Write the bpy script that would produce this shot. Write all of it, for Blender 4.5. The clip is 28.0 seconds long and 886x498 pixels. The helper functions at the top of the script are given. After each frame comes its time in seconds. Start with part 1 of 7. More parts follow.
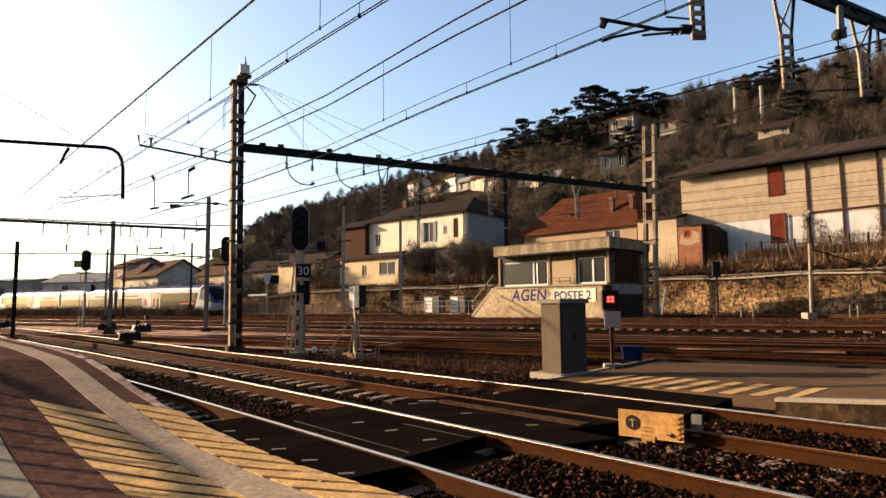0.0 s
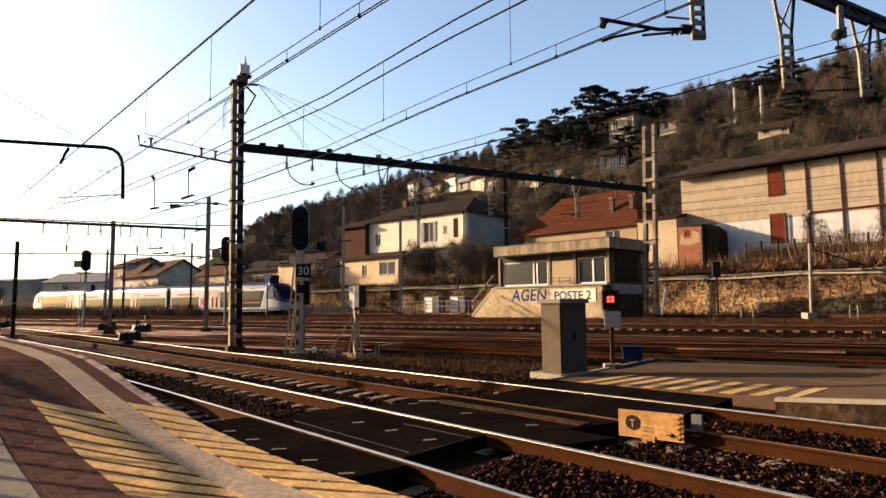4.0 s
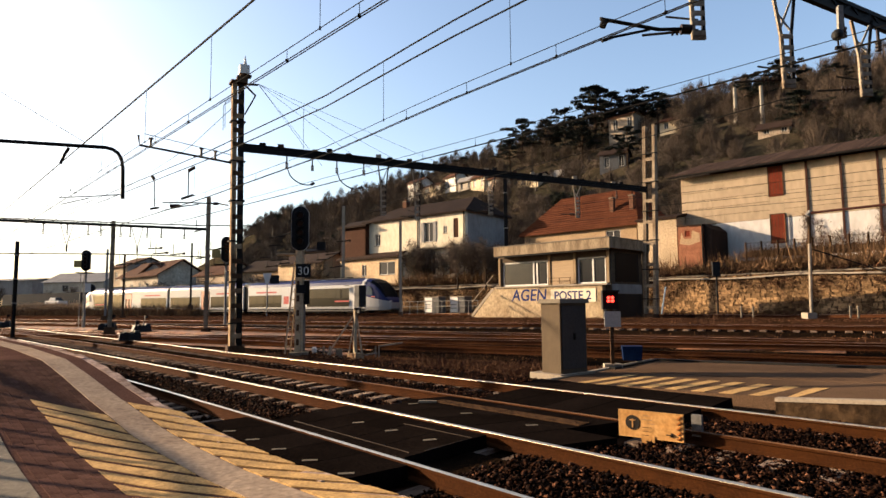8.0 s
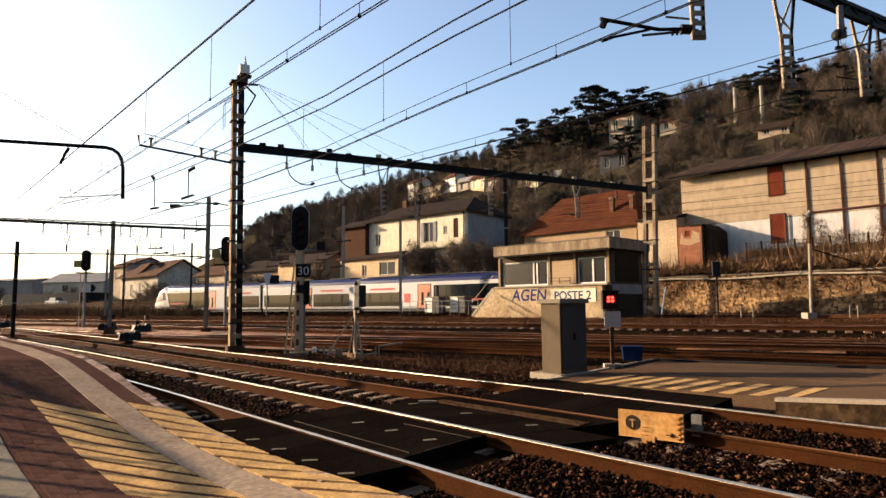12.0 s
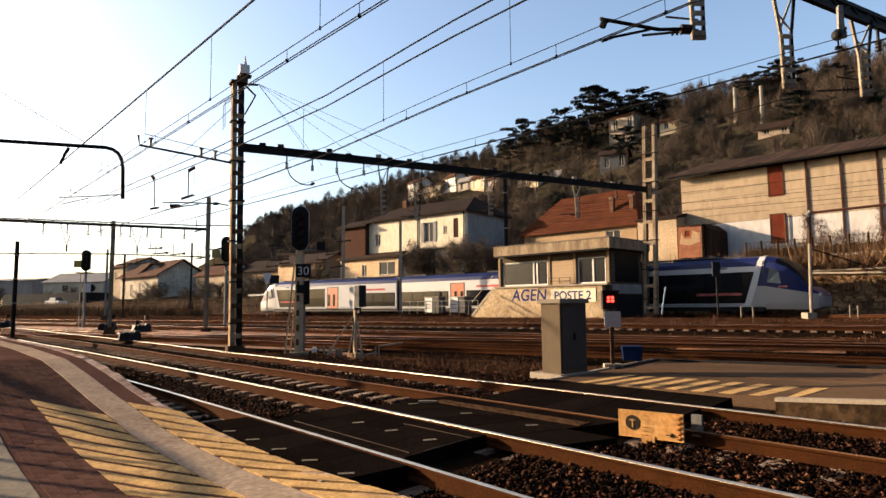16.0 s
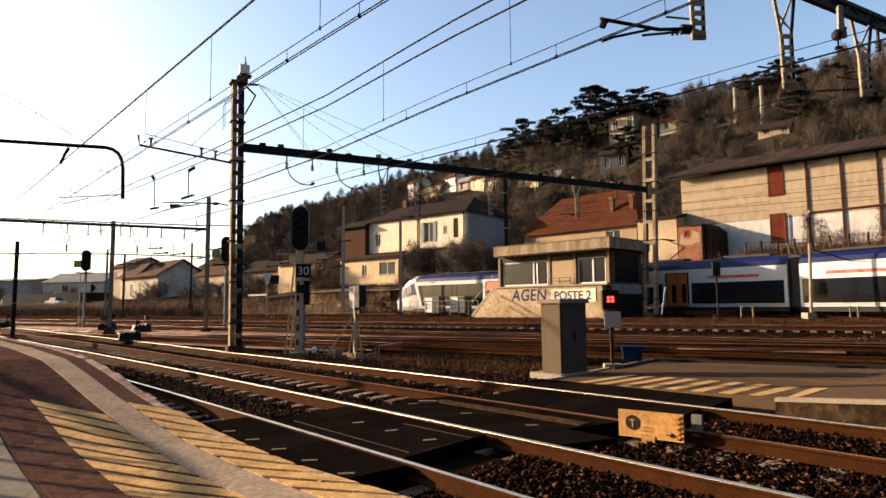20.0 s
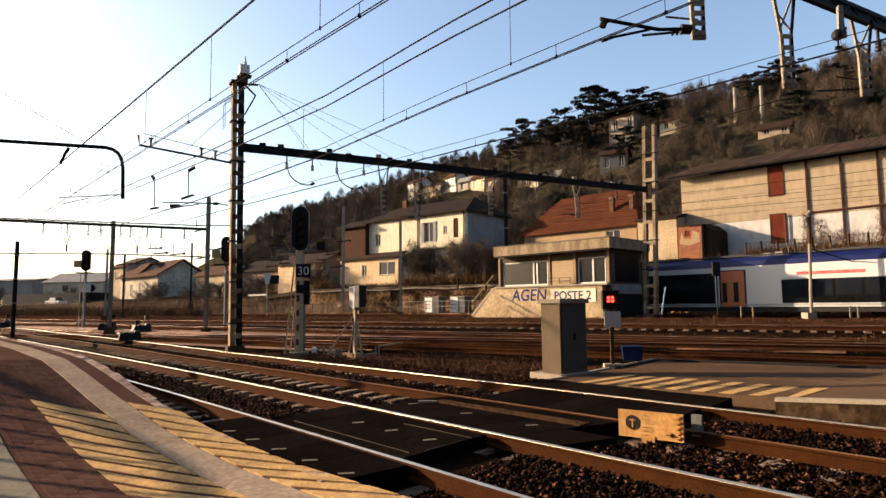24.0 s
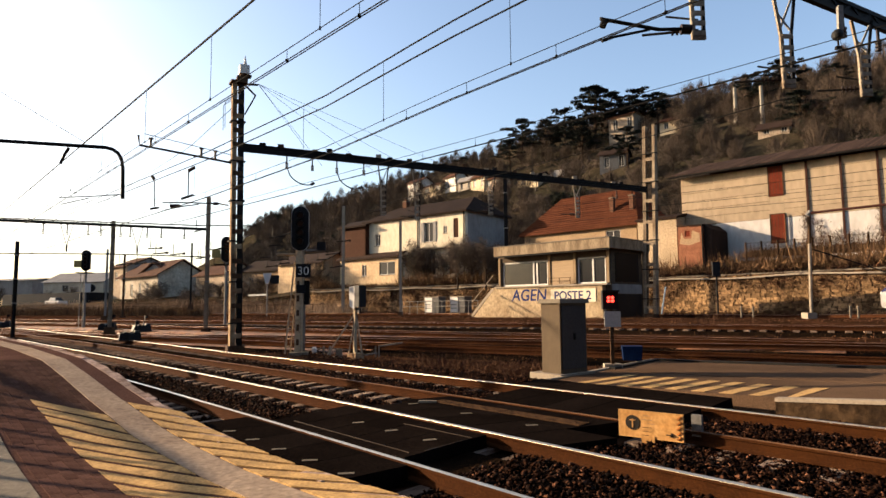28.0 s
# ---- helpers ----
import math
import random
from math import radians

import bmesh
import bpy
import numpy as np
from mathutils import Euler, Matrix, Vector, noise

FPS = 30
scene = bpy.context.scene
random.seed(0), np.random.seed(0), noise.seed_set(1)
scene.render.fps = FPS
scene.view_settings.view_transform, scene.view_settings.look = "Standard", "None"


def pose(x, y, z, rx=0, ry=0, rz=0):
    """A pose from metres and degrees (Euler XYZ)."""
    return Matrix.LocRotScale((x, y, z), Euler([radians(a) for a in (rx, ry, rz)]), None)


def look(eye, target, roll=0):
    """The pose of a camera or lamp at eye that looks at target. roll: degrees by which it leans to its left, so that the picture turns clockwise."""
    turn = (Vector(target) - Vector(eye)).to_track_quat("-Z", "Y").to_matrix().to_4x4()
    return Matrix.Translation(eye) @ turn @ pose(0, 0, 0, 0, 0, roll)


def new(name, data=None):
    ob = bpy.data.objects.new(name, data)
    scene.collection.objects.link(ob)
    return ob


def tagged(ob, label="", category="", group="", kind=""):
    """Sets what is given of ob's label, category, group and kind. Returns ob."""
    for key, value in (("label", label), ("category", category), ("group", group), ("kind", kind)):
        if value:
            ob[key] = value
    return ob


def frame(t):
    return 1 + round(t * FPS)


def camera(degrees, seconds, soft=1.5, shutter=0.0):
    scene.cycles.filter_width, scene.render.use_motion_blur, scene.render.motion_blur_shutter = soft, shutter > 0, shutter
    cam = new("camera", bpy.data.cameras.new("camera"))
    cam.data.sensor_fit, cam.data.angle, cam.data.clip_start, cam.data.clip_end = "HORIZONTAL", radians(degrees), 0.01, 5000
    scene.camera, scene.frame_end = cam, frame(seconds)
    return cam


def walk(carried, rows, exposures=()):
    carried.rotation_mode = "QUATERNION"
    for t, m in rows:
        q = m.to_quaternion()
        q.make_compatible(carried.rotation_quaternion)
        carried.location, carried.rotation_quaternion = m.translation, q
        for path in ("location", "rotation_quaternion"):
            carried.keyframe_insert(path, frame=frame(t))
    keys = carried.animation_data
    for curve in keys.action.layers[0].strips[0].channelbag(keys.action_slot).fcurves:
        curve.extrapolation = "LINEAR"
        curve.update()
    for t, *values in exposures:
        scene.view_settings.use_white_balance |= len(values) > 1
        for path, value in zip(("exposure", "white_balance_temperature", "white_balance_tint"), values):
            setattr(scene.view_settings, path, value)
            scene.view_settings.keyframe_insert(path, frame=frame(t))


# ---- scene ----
SECONDS = 28.0
cam = camera(70.95, SECONDS, soft=1.5)
EYE = pose(0, 0, 1.7, 90 + 5.194) @ pose(0, 0, 0, 0, 0, -0.5)
walk(cam, [(0.0, EYE), (SECONDS, EYE)], [(0.0, 1.9, 6650, 13), (SECONDS, 1.9, 6650, 13)])

# ---- light ----
SUN_AZ, SUN_EL = -71.0, 15.0
world = bpy.data.worlds.new("sky")
scene.world = world
world.use_nodes = True
sky = world.node_tree.nodes.new("ShaderNodeTexSky")
sky.sky_type, sky.sun_disc = "NISHITA", False
sky.sun_elevation, sky.sun_rotation = radians(SUN_EL), radians(SUN_AZ)
sky.air_density, sky.dust_density, sky.ozone_density = 1.0, 2.3, 1.7
back = world.node_tree.nodes["Background"]
world.node_tree.links.new(sky.outputs[0], back.inputs[0])
back.inputs[1].default_value = 0.086
sun = new("sun", bpy.data.lights.new("sun", "SUN"))
sun.data.energy, sun.data.angle, sun.data.color = 4.55, radians(0.6), (1.0, 0.77, 0.52)
a, e = radians(SUN_AZ), radians(SUN_EL)
sun.matrix_world = look((200 * math.sin(a) * math.cos(e), 200 * math.cos(a) * math.cos(e), 200 * math.sin(e)), (0, 0, 0))


# ---- materials ----
def mat(name, color, rough=0.8, metal=0.0, vary=0.25, size=1.0, bump=0.0, fine=20.0, tint=None, per_object=0.0, per_island=0.0, stretch=(1, 1, 1), spec=None):
    """A principled surface: two scales of mottling between color and tint, and a fine relief."""
    m = bpy.data.materials.new(name)
    m.use_nodes = True
    n, l = m.node_tree.nodes, m.node_tree.links
    b = n["Principled BSDF"]
    b.inputs["Roughness"].default_value, b.inputs["Metallic"].default_value = rough, metal
    b.inputs["Specular IOR Level"].default_value = spec if spec is not None else (0.5 if rough < 0.5 else 0.03)
    co = n.new("ShaderNodeTexCoord")
    mp = n.new("ShaderNodeMapping")
    mp.inputs["Scale"].default_value = stretch
    l.new(co.outputs["Object"], mp.inputs[0])
    big, small = n.new("ShaderNodeTexNoise"), n.new("ShaderNodeTexNoise")
    big.inputs["Scale"].default_value, small.inputs["Scale"].default_value = size, fine
    big.inputs["Detail"].default_value, small.inputs["Detail"].default_value = 6, 4
    l.new(mp.outputs[0], big.inputs["Vector"])
    l.new(mp.outputs[0], small.inputs["Vector"])
    ramp = n.new("ShaderNodeMapRange")
    ramp.inputs[1].default_value, ramp.inputs[2].default_value = 0.35, 0.68
    l.new(big.outputs["Fac"], ramp.inputs[0])
    mix = n.new("ShaderNodeMix")
    mix.data_type = "RGBA"
    t = tint or tuple(c * 0.55 for c in color)
    mix.inputs["A"].default_value, mix.inputs["B"].default_value = (*color, 1), (*t, 1)
    f = n.new("ShaderNodeMath")
    f.operation, f.inputs[1].default_value = "MULTIPLY", min(1.0, vary * 2)
    l.new(ramp.outputs[0], f.inputs[0])
    l.new(f.outputs[0], mix.inputs["Factor"])
    out = mix.outputs["Result"]
    val = n.new("ShaderNodeMapRange")
    val.inputs[1].default_value, val.inputs[2].default_value = 0.3, 0.7
    val.inputs[3].default_value, val.inputs[4].default_value = 1 - vary * 0.8, 1 + vary * 0.8
    l.new(small.outputs["Fac"], val.inputs[0])
    hsv = n.new("ShaderNodeHueSaturation")
    l.new(out, hsv.inputs["Color"])
    l.new(val.outputs[0], hsv.inputs["Value"])
    out = hsv.outputs[0]
    for amount, node, socket in ((per_object, "ShaderNodeObjectInfo", "Random"), (per_island, "ShaderNodeNewGeometry", "Random Per Island")):
        if amount:
            r, v, h = n.new(node), n.new("ShaderNodeMapRange"), n.new("ShaderNodeHueSaturation")
            v.inputs[3].default_value, v.inputs[4].default_value = 1 - amount, 1 + amount
            l.new(r.outputs[socket], v.inputs[0])
            l.new(out, h.inputs["Color"])
            l.new(v.outputs[0], h.inputs["Value"])
            out = h.outputs[0]
    l.new(out, b.inputs["Base Color"])
    if bump:
        bp = n.new("ShaderNodeBump")
        bp.inputs["Strength"].default_value, bp.inputs["Distance"].default_value = min(1, bump), 0.03
        l.new(small.outputs["Fac"], bp.inputs["Height"])
        l.new(bp.outputs[0], b.inputs["Normal"])
    return m


def glow(name, color, strength):
    m = bpy.data.materials.new(name)
    m.use_nodes = True
    b = m.node_tree.nodes["Principled BSDF"]
    b.inputs["Base Color"].default_value = (*color, 1)
    b.inputs["Emission Color"].default_value, b.inputs["Emission Strength"].default_value = (*color, 1), strength
    return m


BALLAST = mat("ballast", (0.0096, 0.0056, 0.0032), 0.9, vary=0.4, size=1.2, bump=1, fine=22, tint=(0.004, 0.0025, 0.0018), spec=0.0)
STONE_CHIP = mat("ballast_stone", (0.0105, 0.00375, 0.001575), 0.88, vary=0.4, size=2, fine=30, tint=(0.003, 0.0015, 0.001), per_island=0.85, spec=0.03)


def pale_share(m, colour, stops):
    """Mixes a paler colour into some pieces of a material; stops: (share of the pieces, amount)."""
    n, l = m.node_tree.nodes, m.node_tree.links
    b = n["Principled BSDF"]
    old = b.inputs["Base Color"].links[0].from_socket
    g, ramp, mix = n.new("ShaderNodeNewGeometry"), n.new("ShaderNodeFloatCurve"), n.new("ShaderNodeMix")
    pts = ramp.mapping.curves[0].points
    pts[0].location, pts[1].location = stops[0], stops[-1]
    for p in stops[1:-1]:
        pts.new(*p)
    ramp.mapping.update()
    l.new(g.outputs["Random Per Island"], ramp.inputs["Value"])
    mix.data_type = "RGBA"
    mix.inputs["B"].default_value = (*colour, 1)
    l.new(ramp.outputs[0], mix.inputs["Factor"])
    l.new(old, mix.inputs["A"])
    l.new(mix.outputs["Result"], b.inputs["Base Color"])


pale_share(STONE_CHIP, (0.12, 0.052, 0.028), [(0.0, 0.0), (0.62, 0.0), (0.86, 0.16), (0.95, 0.5), (1.0, 1.0)])
EARTH = mat("yard_earth", (0.0459, 0.0204, 0.0102), 0.9, vary=0.5, size=0.5, bump=1, fine=5, tint=(0.014, 0.007, 0.004), spec=0.0)
RAIL_RUST = mat("rusty_rail_steel", (0.036, 0.0127, 0.0039), 0.9, vary=0.3, size=3, bump=0.3, fine=40, tint=(0.0197, 0.0074, 0.0032), spec=0.02)
RAIL_HEAD = mat("polished_rail_steel", (0.82, 0.69, 0.51), 0.36, 1.0, vary=0.25, size=2, fine=30, tint=(0.6, 0.44, 0.28))
RAIL_DULL = mat("dull_brown_rail_steel", (0.16, 0.08, 0.035), 0.55, 0.3, vary=0.4, size=1.5, fine=30, tint=(0.07, 0.03, 0.012))
RAIL_WORN = mat("worn_rail_steel", (0.5, 0.3, 0.18), 0.36, 0.8, vary=0.4, size=1.2, fine=30, tint=(0.2, 0.08, 0.04))
SLEEPER = mat("old_timber_sleeper", (0.1856, 0.1333, 0.09828), 0.95, vary=0.35, size=2, bump=0.6, fine=25, tint=(0.0407, 0.0244, 0.0164), per_object=0.4, stretch=(1, 6, 6), spec=0.0)
CONCRETE = mat("weathered_concrete", (0.1256, 0.1066, 0.0818), 0.9, vary=0.2, size=1.2, bump=0.4, fine=18)
PALE_CONCRETE = mat("pale_concrete_coping", (0.2139, 0.1782, 0.1366), 0.9, vary=0.2, size=1.5, bump=0.3, fine=25)
PAVING = mat("brown_paving_brick", (0.07392, 0.04032, 0.03136), 0.97, vary=0.3, size=0.9, bump=0.4, fine=28, per_object=0.2, spec=0.0)
YARD_RUST = mat("dark_yard_rail_rust", (0.0504, 0.0202, 0.0092), 0.95, vary=0.4, size=1.5, bump=0.3, fine=20, spec=0.0)
ASPHALT = mat("brown_asphalt", (0.085, 0.053, 0.033), 0.97, vary=0.3, size=0.6, bump=0.6, fine=45, spec=0.0)
YELLOW_LINE = mat("worn_yellow_paint", (0.378, 0.2352, 0.0924), 0.9, vary=0.35, size=5, bump=0.2, fine=30, tint=(0.1848, 0.1176, 0.0546), spec=0.02)
DECK = mat("dark_rubber_deck", (0.0067, 0.0048, 0.0039), 1.0, vary=0.35, size=1.2, bump=0.4, fine=20, per_object=0.3, spec=0.0)
GUIDE = mat("pale_guide_paving", (0.235, 0.18, 0.132), 0.95, vary=0.3, size=1.6, bump=0.4, fine=14, tint=(0.15, 0.108, 0.078), spec=0.0)
WHITE_PAINT = mat("white_paint", (0.4391, 0.4274, 0.3982), 0.6, vary=0.12, size=2, fine=20)
STEEL_DARK = mat("dark_painted_steel", (0.012, 0.0112, 0.0106), 0.6, 0.2, vary=0.35, size=2, bump=0.2, fine=30)
STEEL_RUST = mat("rust_stained_steel", (0.0527, 0.0317, 0.0183), 0.8, 0.0, vary=0.4, size=1.5, bump=0.3, fine=20, tint=(0.0386, 0.0211, 0.0123))
STEEL_LIT_CREAM = mat("sunlit_cream_rust_streaked_steel", (0.252, 0.189, 0.1134), 0.85, vary=0.45, size=1.6, bump=0.2, fine=18, tint=(0.0924, 0.042, 0.0218), spec=0.02)
STEEL_GREY = mat("galvanised_steel", (0.1722, 0.1635, 0.1505), 0.6, 0.0, vary=0.3, size=2, fine=20)
COPPER = mat("grey_overhead_wire", (0.0101, 0.0101, 0.0101), 0.8, vary=0.1, spec=0.02)
BLACK = mat("black_enamel", (0.006, 0.006, 0.0065), 0.6, vary=0.2, spec=0.15)
DARK_GLASS = mat("dark_window_glass", (0.02, 0.02, 0.02), 0.12, vary=0.2, size=0.6, spec=0.25)
HOUSE_GLASS = mat("house_window_glass", (0.02, 0.02, 0.02), 0.3, vary=0.2, spec=0.08)
BLUE = mat("navy_blue_paint", (0.004, 0.007, 0.048), 0.35, vary=0.15, size=0.7, spec=0.2)
RED = mat("faded_red_paint", (0.1042, 0.0202, 0.0102), 0.75, vary=0.3, size=1.5, bump=0.2)
BRUSH = mat("dark_bramble_brush", (0.056, 0.027, 0.015), 0.95, vary=0.4, size=1, per_island=0.6, spec=0.05)
FACE_STONE = mat("brown_face_stone", (0.042, 0.026, 0.0143), 0.97, vary=0.5, size=4, bump=1, fine=9, tint=(0.0126, 0.0084, 0.0059), spec=0.0)
DRY_GRASS = mat("dry_winter_grass", (0.12, 0.07, 0.036), 0.95, vary=0.4, size=1, tint=(0.045, 0.028, 0.016), per_island=0.6, spec=0.0)
# dead reeds coloured far above the dry grass to stand in for backlight
BACKLIT_GRASS = mat("backlit_dead_reeds", (0.38, 0.27, 0.17), 0.95, vary=0.4, size=0.4, tint=(0.11, 0.066, 0.038), per_island=0.55, spec=0.0)
# paler than the yard earth: the glare over the bank is put into its colour
BANK_EARTH = mat("haze_lightened_bank_earth", (0.2, 0.125, 0.075), 0.95, vary=0.45, size=0.5, bump=0.8, fine=5, tint=(0.08, 0.048, 0.03), spec=0.0)
MAST_PALE = mat("streaked_pale_mast_paint", (0.19, 0.15, 0.105), 0.85, vary=0.4, size=1.6, fine=12, tint=(0.085, 0.055, 0.035), spec=0.02)
DROP_STEEL = mat("weathered_pale_steel", (0.21, 0.182, 0.142), 0.8, vary=0.45, size=2.0, fine=14, tint=(0.12, 0.085, 0.055), spec=0.05)


# ---- builders ----
class Shape:
    """Vertices and faces of one mesh, gathered piece by piece."""

    def __init__(self):
        self.v, self.f, self.m = [], [], []

    def add(self, verts, faces, slot=0, m=None):
        o = len(self.v)
        self.v += [tuple(m @ Vector(p)) if m else tuple(p) for p in verts]
        self.f += [tuple(i + o for i in f) for f in faces]
        self.m += [slot] * len(faces)
        return self

    def box(self, x0, x1, y0, y1, z0, z1, slot=0, m=None, taper=0.0):
        t = taper
        v = [(x0, y0, z0), (x1, y0, z0), (x1, y1, z0), (x0, y1, z0), (x0 + t, y0 + t, z1), (x1 - t, y0 + t, z1), (x1 - t, y1 - t, z1), (x0 + t, y1 - t, z1)]
        return self.add(v, [(3, 2, 1, 0), (4, 5, 6, 7), (0, 1, 5, 4), (1, 2, 6, 5), (2, 3, 7, 6), (3, 0, 4, 7)], slot, m)

    def bar(self, p, q, w, h=None, slot=0):
        """A square bar from p to q."""
        p, q = Vector(p), Vector(q)
        d = q - p
        r = d.to_track_quat("Z", "Y").to_matrix().to_4x4()
        h = h or w
        return self.box(-w / 2, w / 2, -h / 2, h / 2, 0, d.length, slot, Matrix.Translation(p) @ r)

    def tube(self, pts, r, n=8, slot=0, r2=None, caps=True):
        pts = [Vector(p) for p in pts]
        rings, o = [], len(self.v)
        for i, p in enumerate(pts):
            d = (pts[min(i + 1, len(pts) - 1)] - pts[max(i - 1, 0)]).normalized()
            side = d.cross(Vector((0, 0, 1)) if abs(d.z) < 0.95 else Vector((0, 1, 0))).normalized()
            up = side.cross(d)
            rr = r if r2 is None else r + (r2 - r) * i / (len(pts) - 1)
            rings.append([p + rr * (math.cos(t) * side + math.sin(t) * up) for t in (2 * math.pi * k / n for k in range(n))])
        v = [q for ring in rings for q in ring]
        f = [(i * n + k, i * n + (k + 1) % n, (i + 1) * n + (k + 1) % n, (i + 1) * n + k) for i in range(len(pts) - 1) for k in range(n)]
        if caps:
            f += [tuple(reversed(range(n))), tuple(range((len(pts) - 1) * n, len(pts) * n))]
        return self.add(v, f, slot)

    def sweep(self, profile, stations, slot=0, closed=True):
        """profile: (across, up) pairs; stations: 4x4 matrices whose x is across and z up."""
        n = len(profile)
        v = [m @ Vector((x, 0, z)) for m in stations for x, z in profile]
        k = n if closed else n - 1
        f = [(i * n + j, i * n + (j + 1) % n, (i + 1) * n + (j + 1) % n, (i + 1) * n + j) for i in range(len(stations) - 1) for j in range(k)]
        if closed:
            f += [tuple(range(n)), tuple(reversed(range((len(stations) - 1) * n, len(stations) * n)))]
        return self.add(v, f, slot)

    def prism(self, outline, z0, z1, slot=0, m=None):
        n = len(outline)
        v = [(x, y, z0) for x, y in outline] + [(x, y, z1) for x, y in outline]
        f = [tuple(reversed(range(n))), tuple(range(n, 2 * n))] + [(i, (i + 1) % n, n + (i + 1) % n, n + i) for i in range(n)]
        return self.add(v, f, slot, m)

    def panel(self, x0, x1, z0, z1, y0, y1, holes=(), slot=0):
        """A wall in the x-z plane with openings (x0, x1, z0, z1) cut through it."""
        xs = sorted({x0, x1, *[min(max(v, x0), x1) for h in holes for v in h[:2]]})
        zs = sorted({z0, z1, *[min(max(v, z0), z1) for h in holes for v in h[2:4]]})
        for a, b in zip(xs, xs[1:]):
            run = None
            for c, d in zip(zs, zs[1:]):
                if any(h[0] < (a + b) / 2 < h[1] and h[2] < (c + d) / 2 < h[3] for h in holes):
                    if run:
                        self.box(a, b, y0, y1, *run, slot)
                    run = None
                else:
                    run = (run[0], d) if run else (c, d)
            if run:
                self.box(a, b, y0, y1, *run, slot)
        return self

    def mesh(self, name, materials, smooth=False, weld=False):
        me = bpy.data.meshes.new(name)
        me.from_pydata(self.v, [], self.f)
        for m in materials if isinstance(materials, (list, tuple)) else [materials]:
            me.materials.append(m)
        me.polygons.foreach_set("material_index", self.m)
        if smooth:
            me.polygons.foreach_set("use_smooth", [True] * len(self.f))
        bm = bmesh.new()
        bm.from_mesh(me)
        if weld:
            bmesh.ops.remove_doubles(bm, verts=bm.verts, dist=0.0005)
        bmesh.ops.recalc_face_normals(bm, faces=bm.faces)
        bm.to_mesh(me)
        bm.free()
        return me


def part(name, shape, material, parent, label="", smooth=False, m=None):
    data = shape if isinstance(shape, bpy.types.Mesh) else shape.mesh(name, material, smooth, name.endswith("wall"))
    ob = new(name, data)
    ob.parent = parent
    if m is not None:
        ob.matrix_basis = m
    return tagged(ob, label) if label else ob


def thing(name, m, label, category, group="", kind=""):
    ob = new(name)
    ob.matrix_basis = m
    ob.empty_display_size = 0.2
    return tagged(ob, label, category, group, kind)


def raw_mesh(name, verts, faces, material, smooth=False):
    me = bpy.data.meshes.new(name)
    me.from_pydata(verts, [], faces)
    me.materials.append(material)
    if smooth:
        me.polygons.foreach_set("use_smooth", [True] * len(faces))
    return me


def arrays_mesh(name, verts, tris, material):
    """A mesh of triangles from numpy arrays."""
    me = bpy.data.meshes.new(name)
    me.vertices.add(len(verts))
    me.vertices.foreach_set("co", np.asarray(verts, np.float32).ravel())
    me.loops.add(len(tris) * 3)
    me.loops.foreach_set("vertex_index", np.asarray(tris, np.int32).ravel())
    me.polygons.add(len(tris))
    me.polygons.foreach_set("loop_start", np.arange(0, len(tris) * 3, 3, dtype=np.int32))
    me.materials.append(material)
    me.update(calc_edges=True)
    return me


# ---- lie of the land ----
RISE_AT, RISE_BY = (-99, 17, 23, 30, 38, 42, 46, 50, 999), (0, 0, 0.15, 0.45, 0.9, 1.08, 1.08, 0.95, 0.95)


def rail_top(x, y):
    """Height of the rails over the near track: the yard climbs towards the hill."""
    return float(np.interp(y + 0.6 * x, RISE_AT, RISE_BY))


def curve(x, y, heading, bend, s0, s1, step=0.5):
    """Stations (s, x, y, heading) of a track's centre line; heading in radians to the left of north, s along it."""
    out, ds = [], 0.1
    for sign in (-1, 1):
        px, py, s, row = x, y, 0.0, []
        while (s < s1) if sign > 0 else (s > s0):
            h = heading(s) if callable(heading) else heading + bend * s
            row.append((s, px, py, h))
            px, py, s = px - sign * math.sin(h) * ds, py + sign * math.cos(h) * ds, s + sign * ds
        out += [row[::-1][:-1], row][sign > 0]
    k = max(1, round(step / ds))
    return out[::k]


def station(x, y, h, z, roll=0.0):
    return Matrix.Translation((x, y, z)) @ Matrix.Rotation(h, 4, "Z") @ Matrix.Rotation(-roll, 4, "Y")


# ---- ground ----
def ground_height(x, y):
    z = rail_top(x, y) - 0.24
    return z


def build_ground():
    xs = sorted(set([-900, -500, -300, -200, -150, -120] + [round(-100 + 1.0 * i, 2) for i in range(0, 141)] + [50, 70, 100, 160, 300, 500, 900]))
    ys = sorted(set([-300, -100, -40, -15, 0] + [round(2 + 0.8 * i, 2) for i in range(0, 100)] + [90, 100, 120, 150, 200, 300, 500, 900, 1500]))
    v = [(x, y, ground_height(x, y) + 0.03 * noise.noise((x * 0.8, y * 0.8, 0))) for y in ys for x in xs]
    n = len(xs)
    f = [(j * n + i, j * n + i + 1, (j + 1) * n + i + 1, (j + 1) * n + i) for j in range(len(ys) - 1) for i in range(n - 1)]
    tagged(new("ground", raw_mesh("ground", v, f, EARTH, True)), "brown stony rail yard ground rising towards the hill", "ground", kind="structure")


build_ground()

# ---- tracks ----
RAIL_FOOT = [(-0.07, -0.17), (0.07, -0.17), (0.07, -0.155), (0.012, -0.13), (0.012, -0.045), (0.036, -0.035), (0.034, -0.003), (-0.034, -0.003), (-0.036, -0.035), (-0.012, -0.045), (-0.012, -0.13), (-0.07, -0.155)]
RAIL_CROWN = [(-0.0353, -0.0072), (0.036, -0.02), (0.034, -0.004), (0.024, 0.0), (-0.026, 0.0), (-0.0345, -0.004)]
RAIL_TOP = [(-0.033, -0.008), (0.039, -0.026), (0.034, -0.005), (0.024, 0.0), (-0.024, 0.0), (-0.032, -0.004)]
GAUGE = 1.507
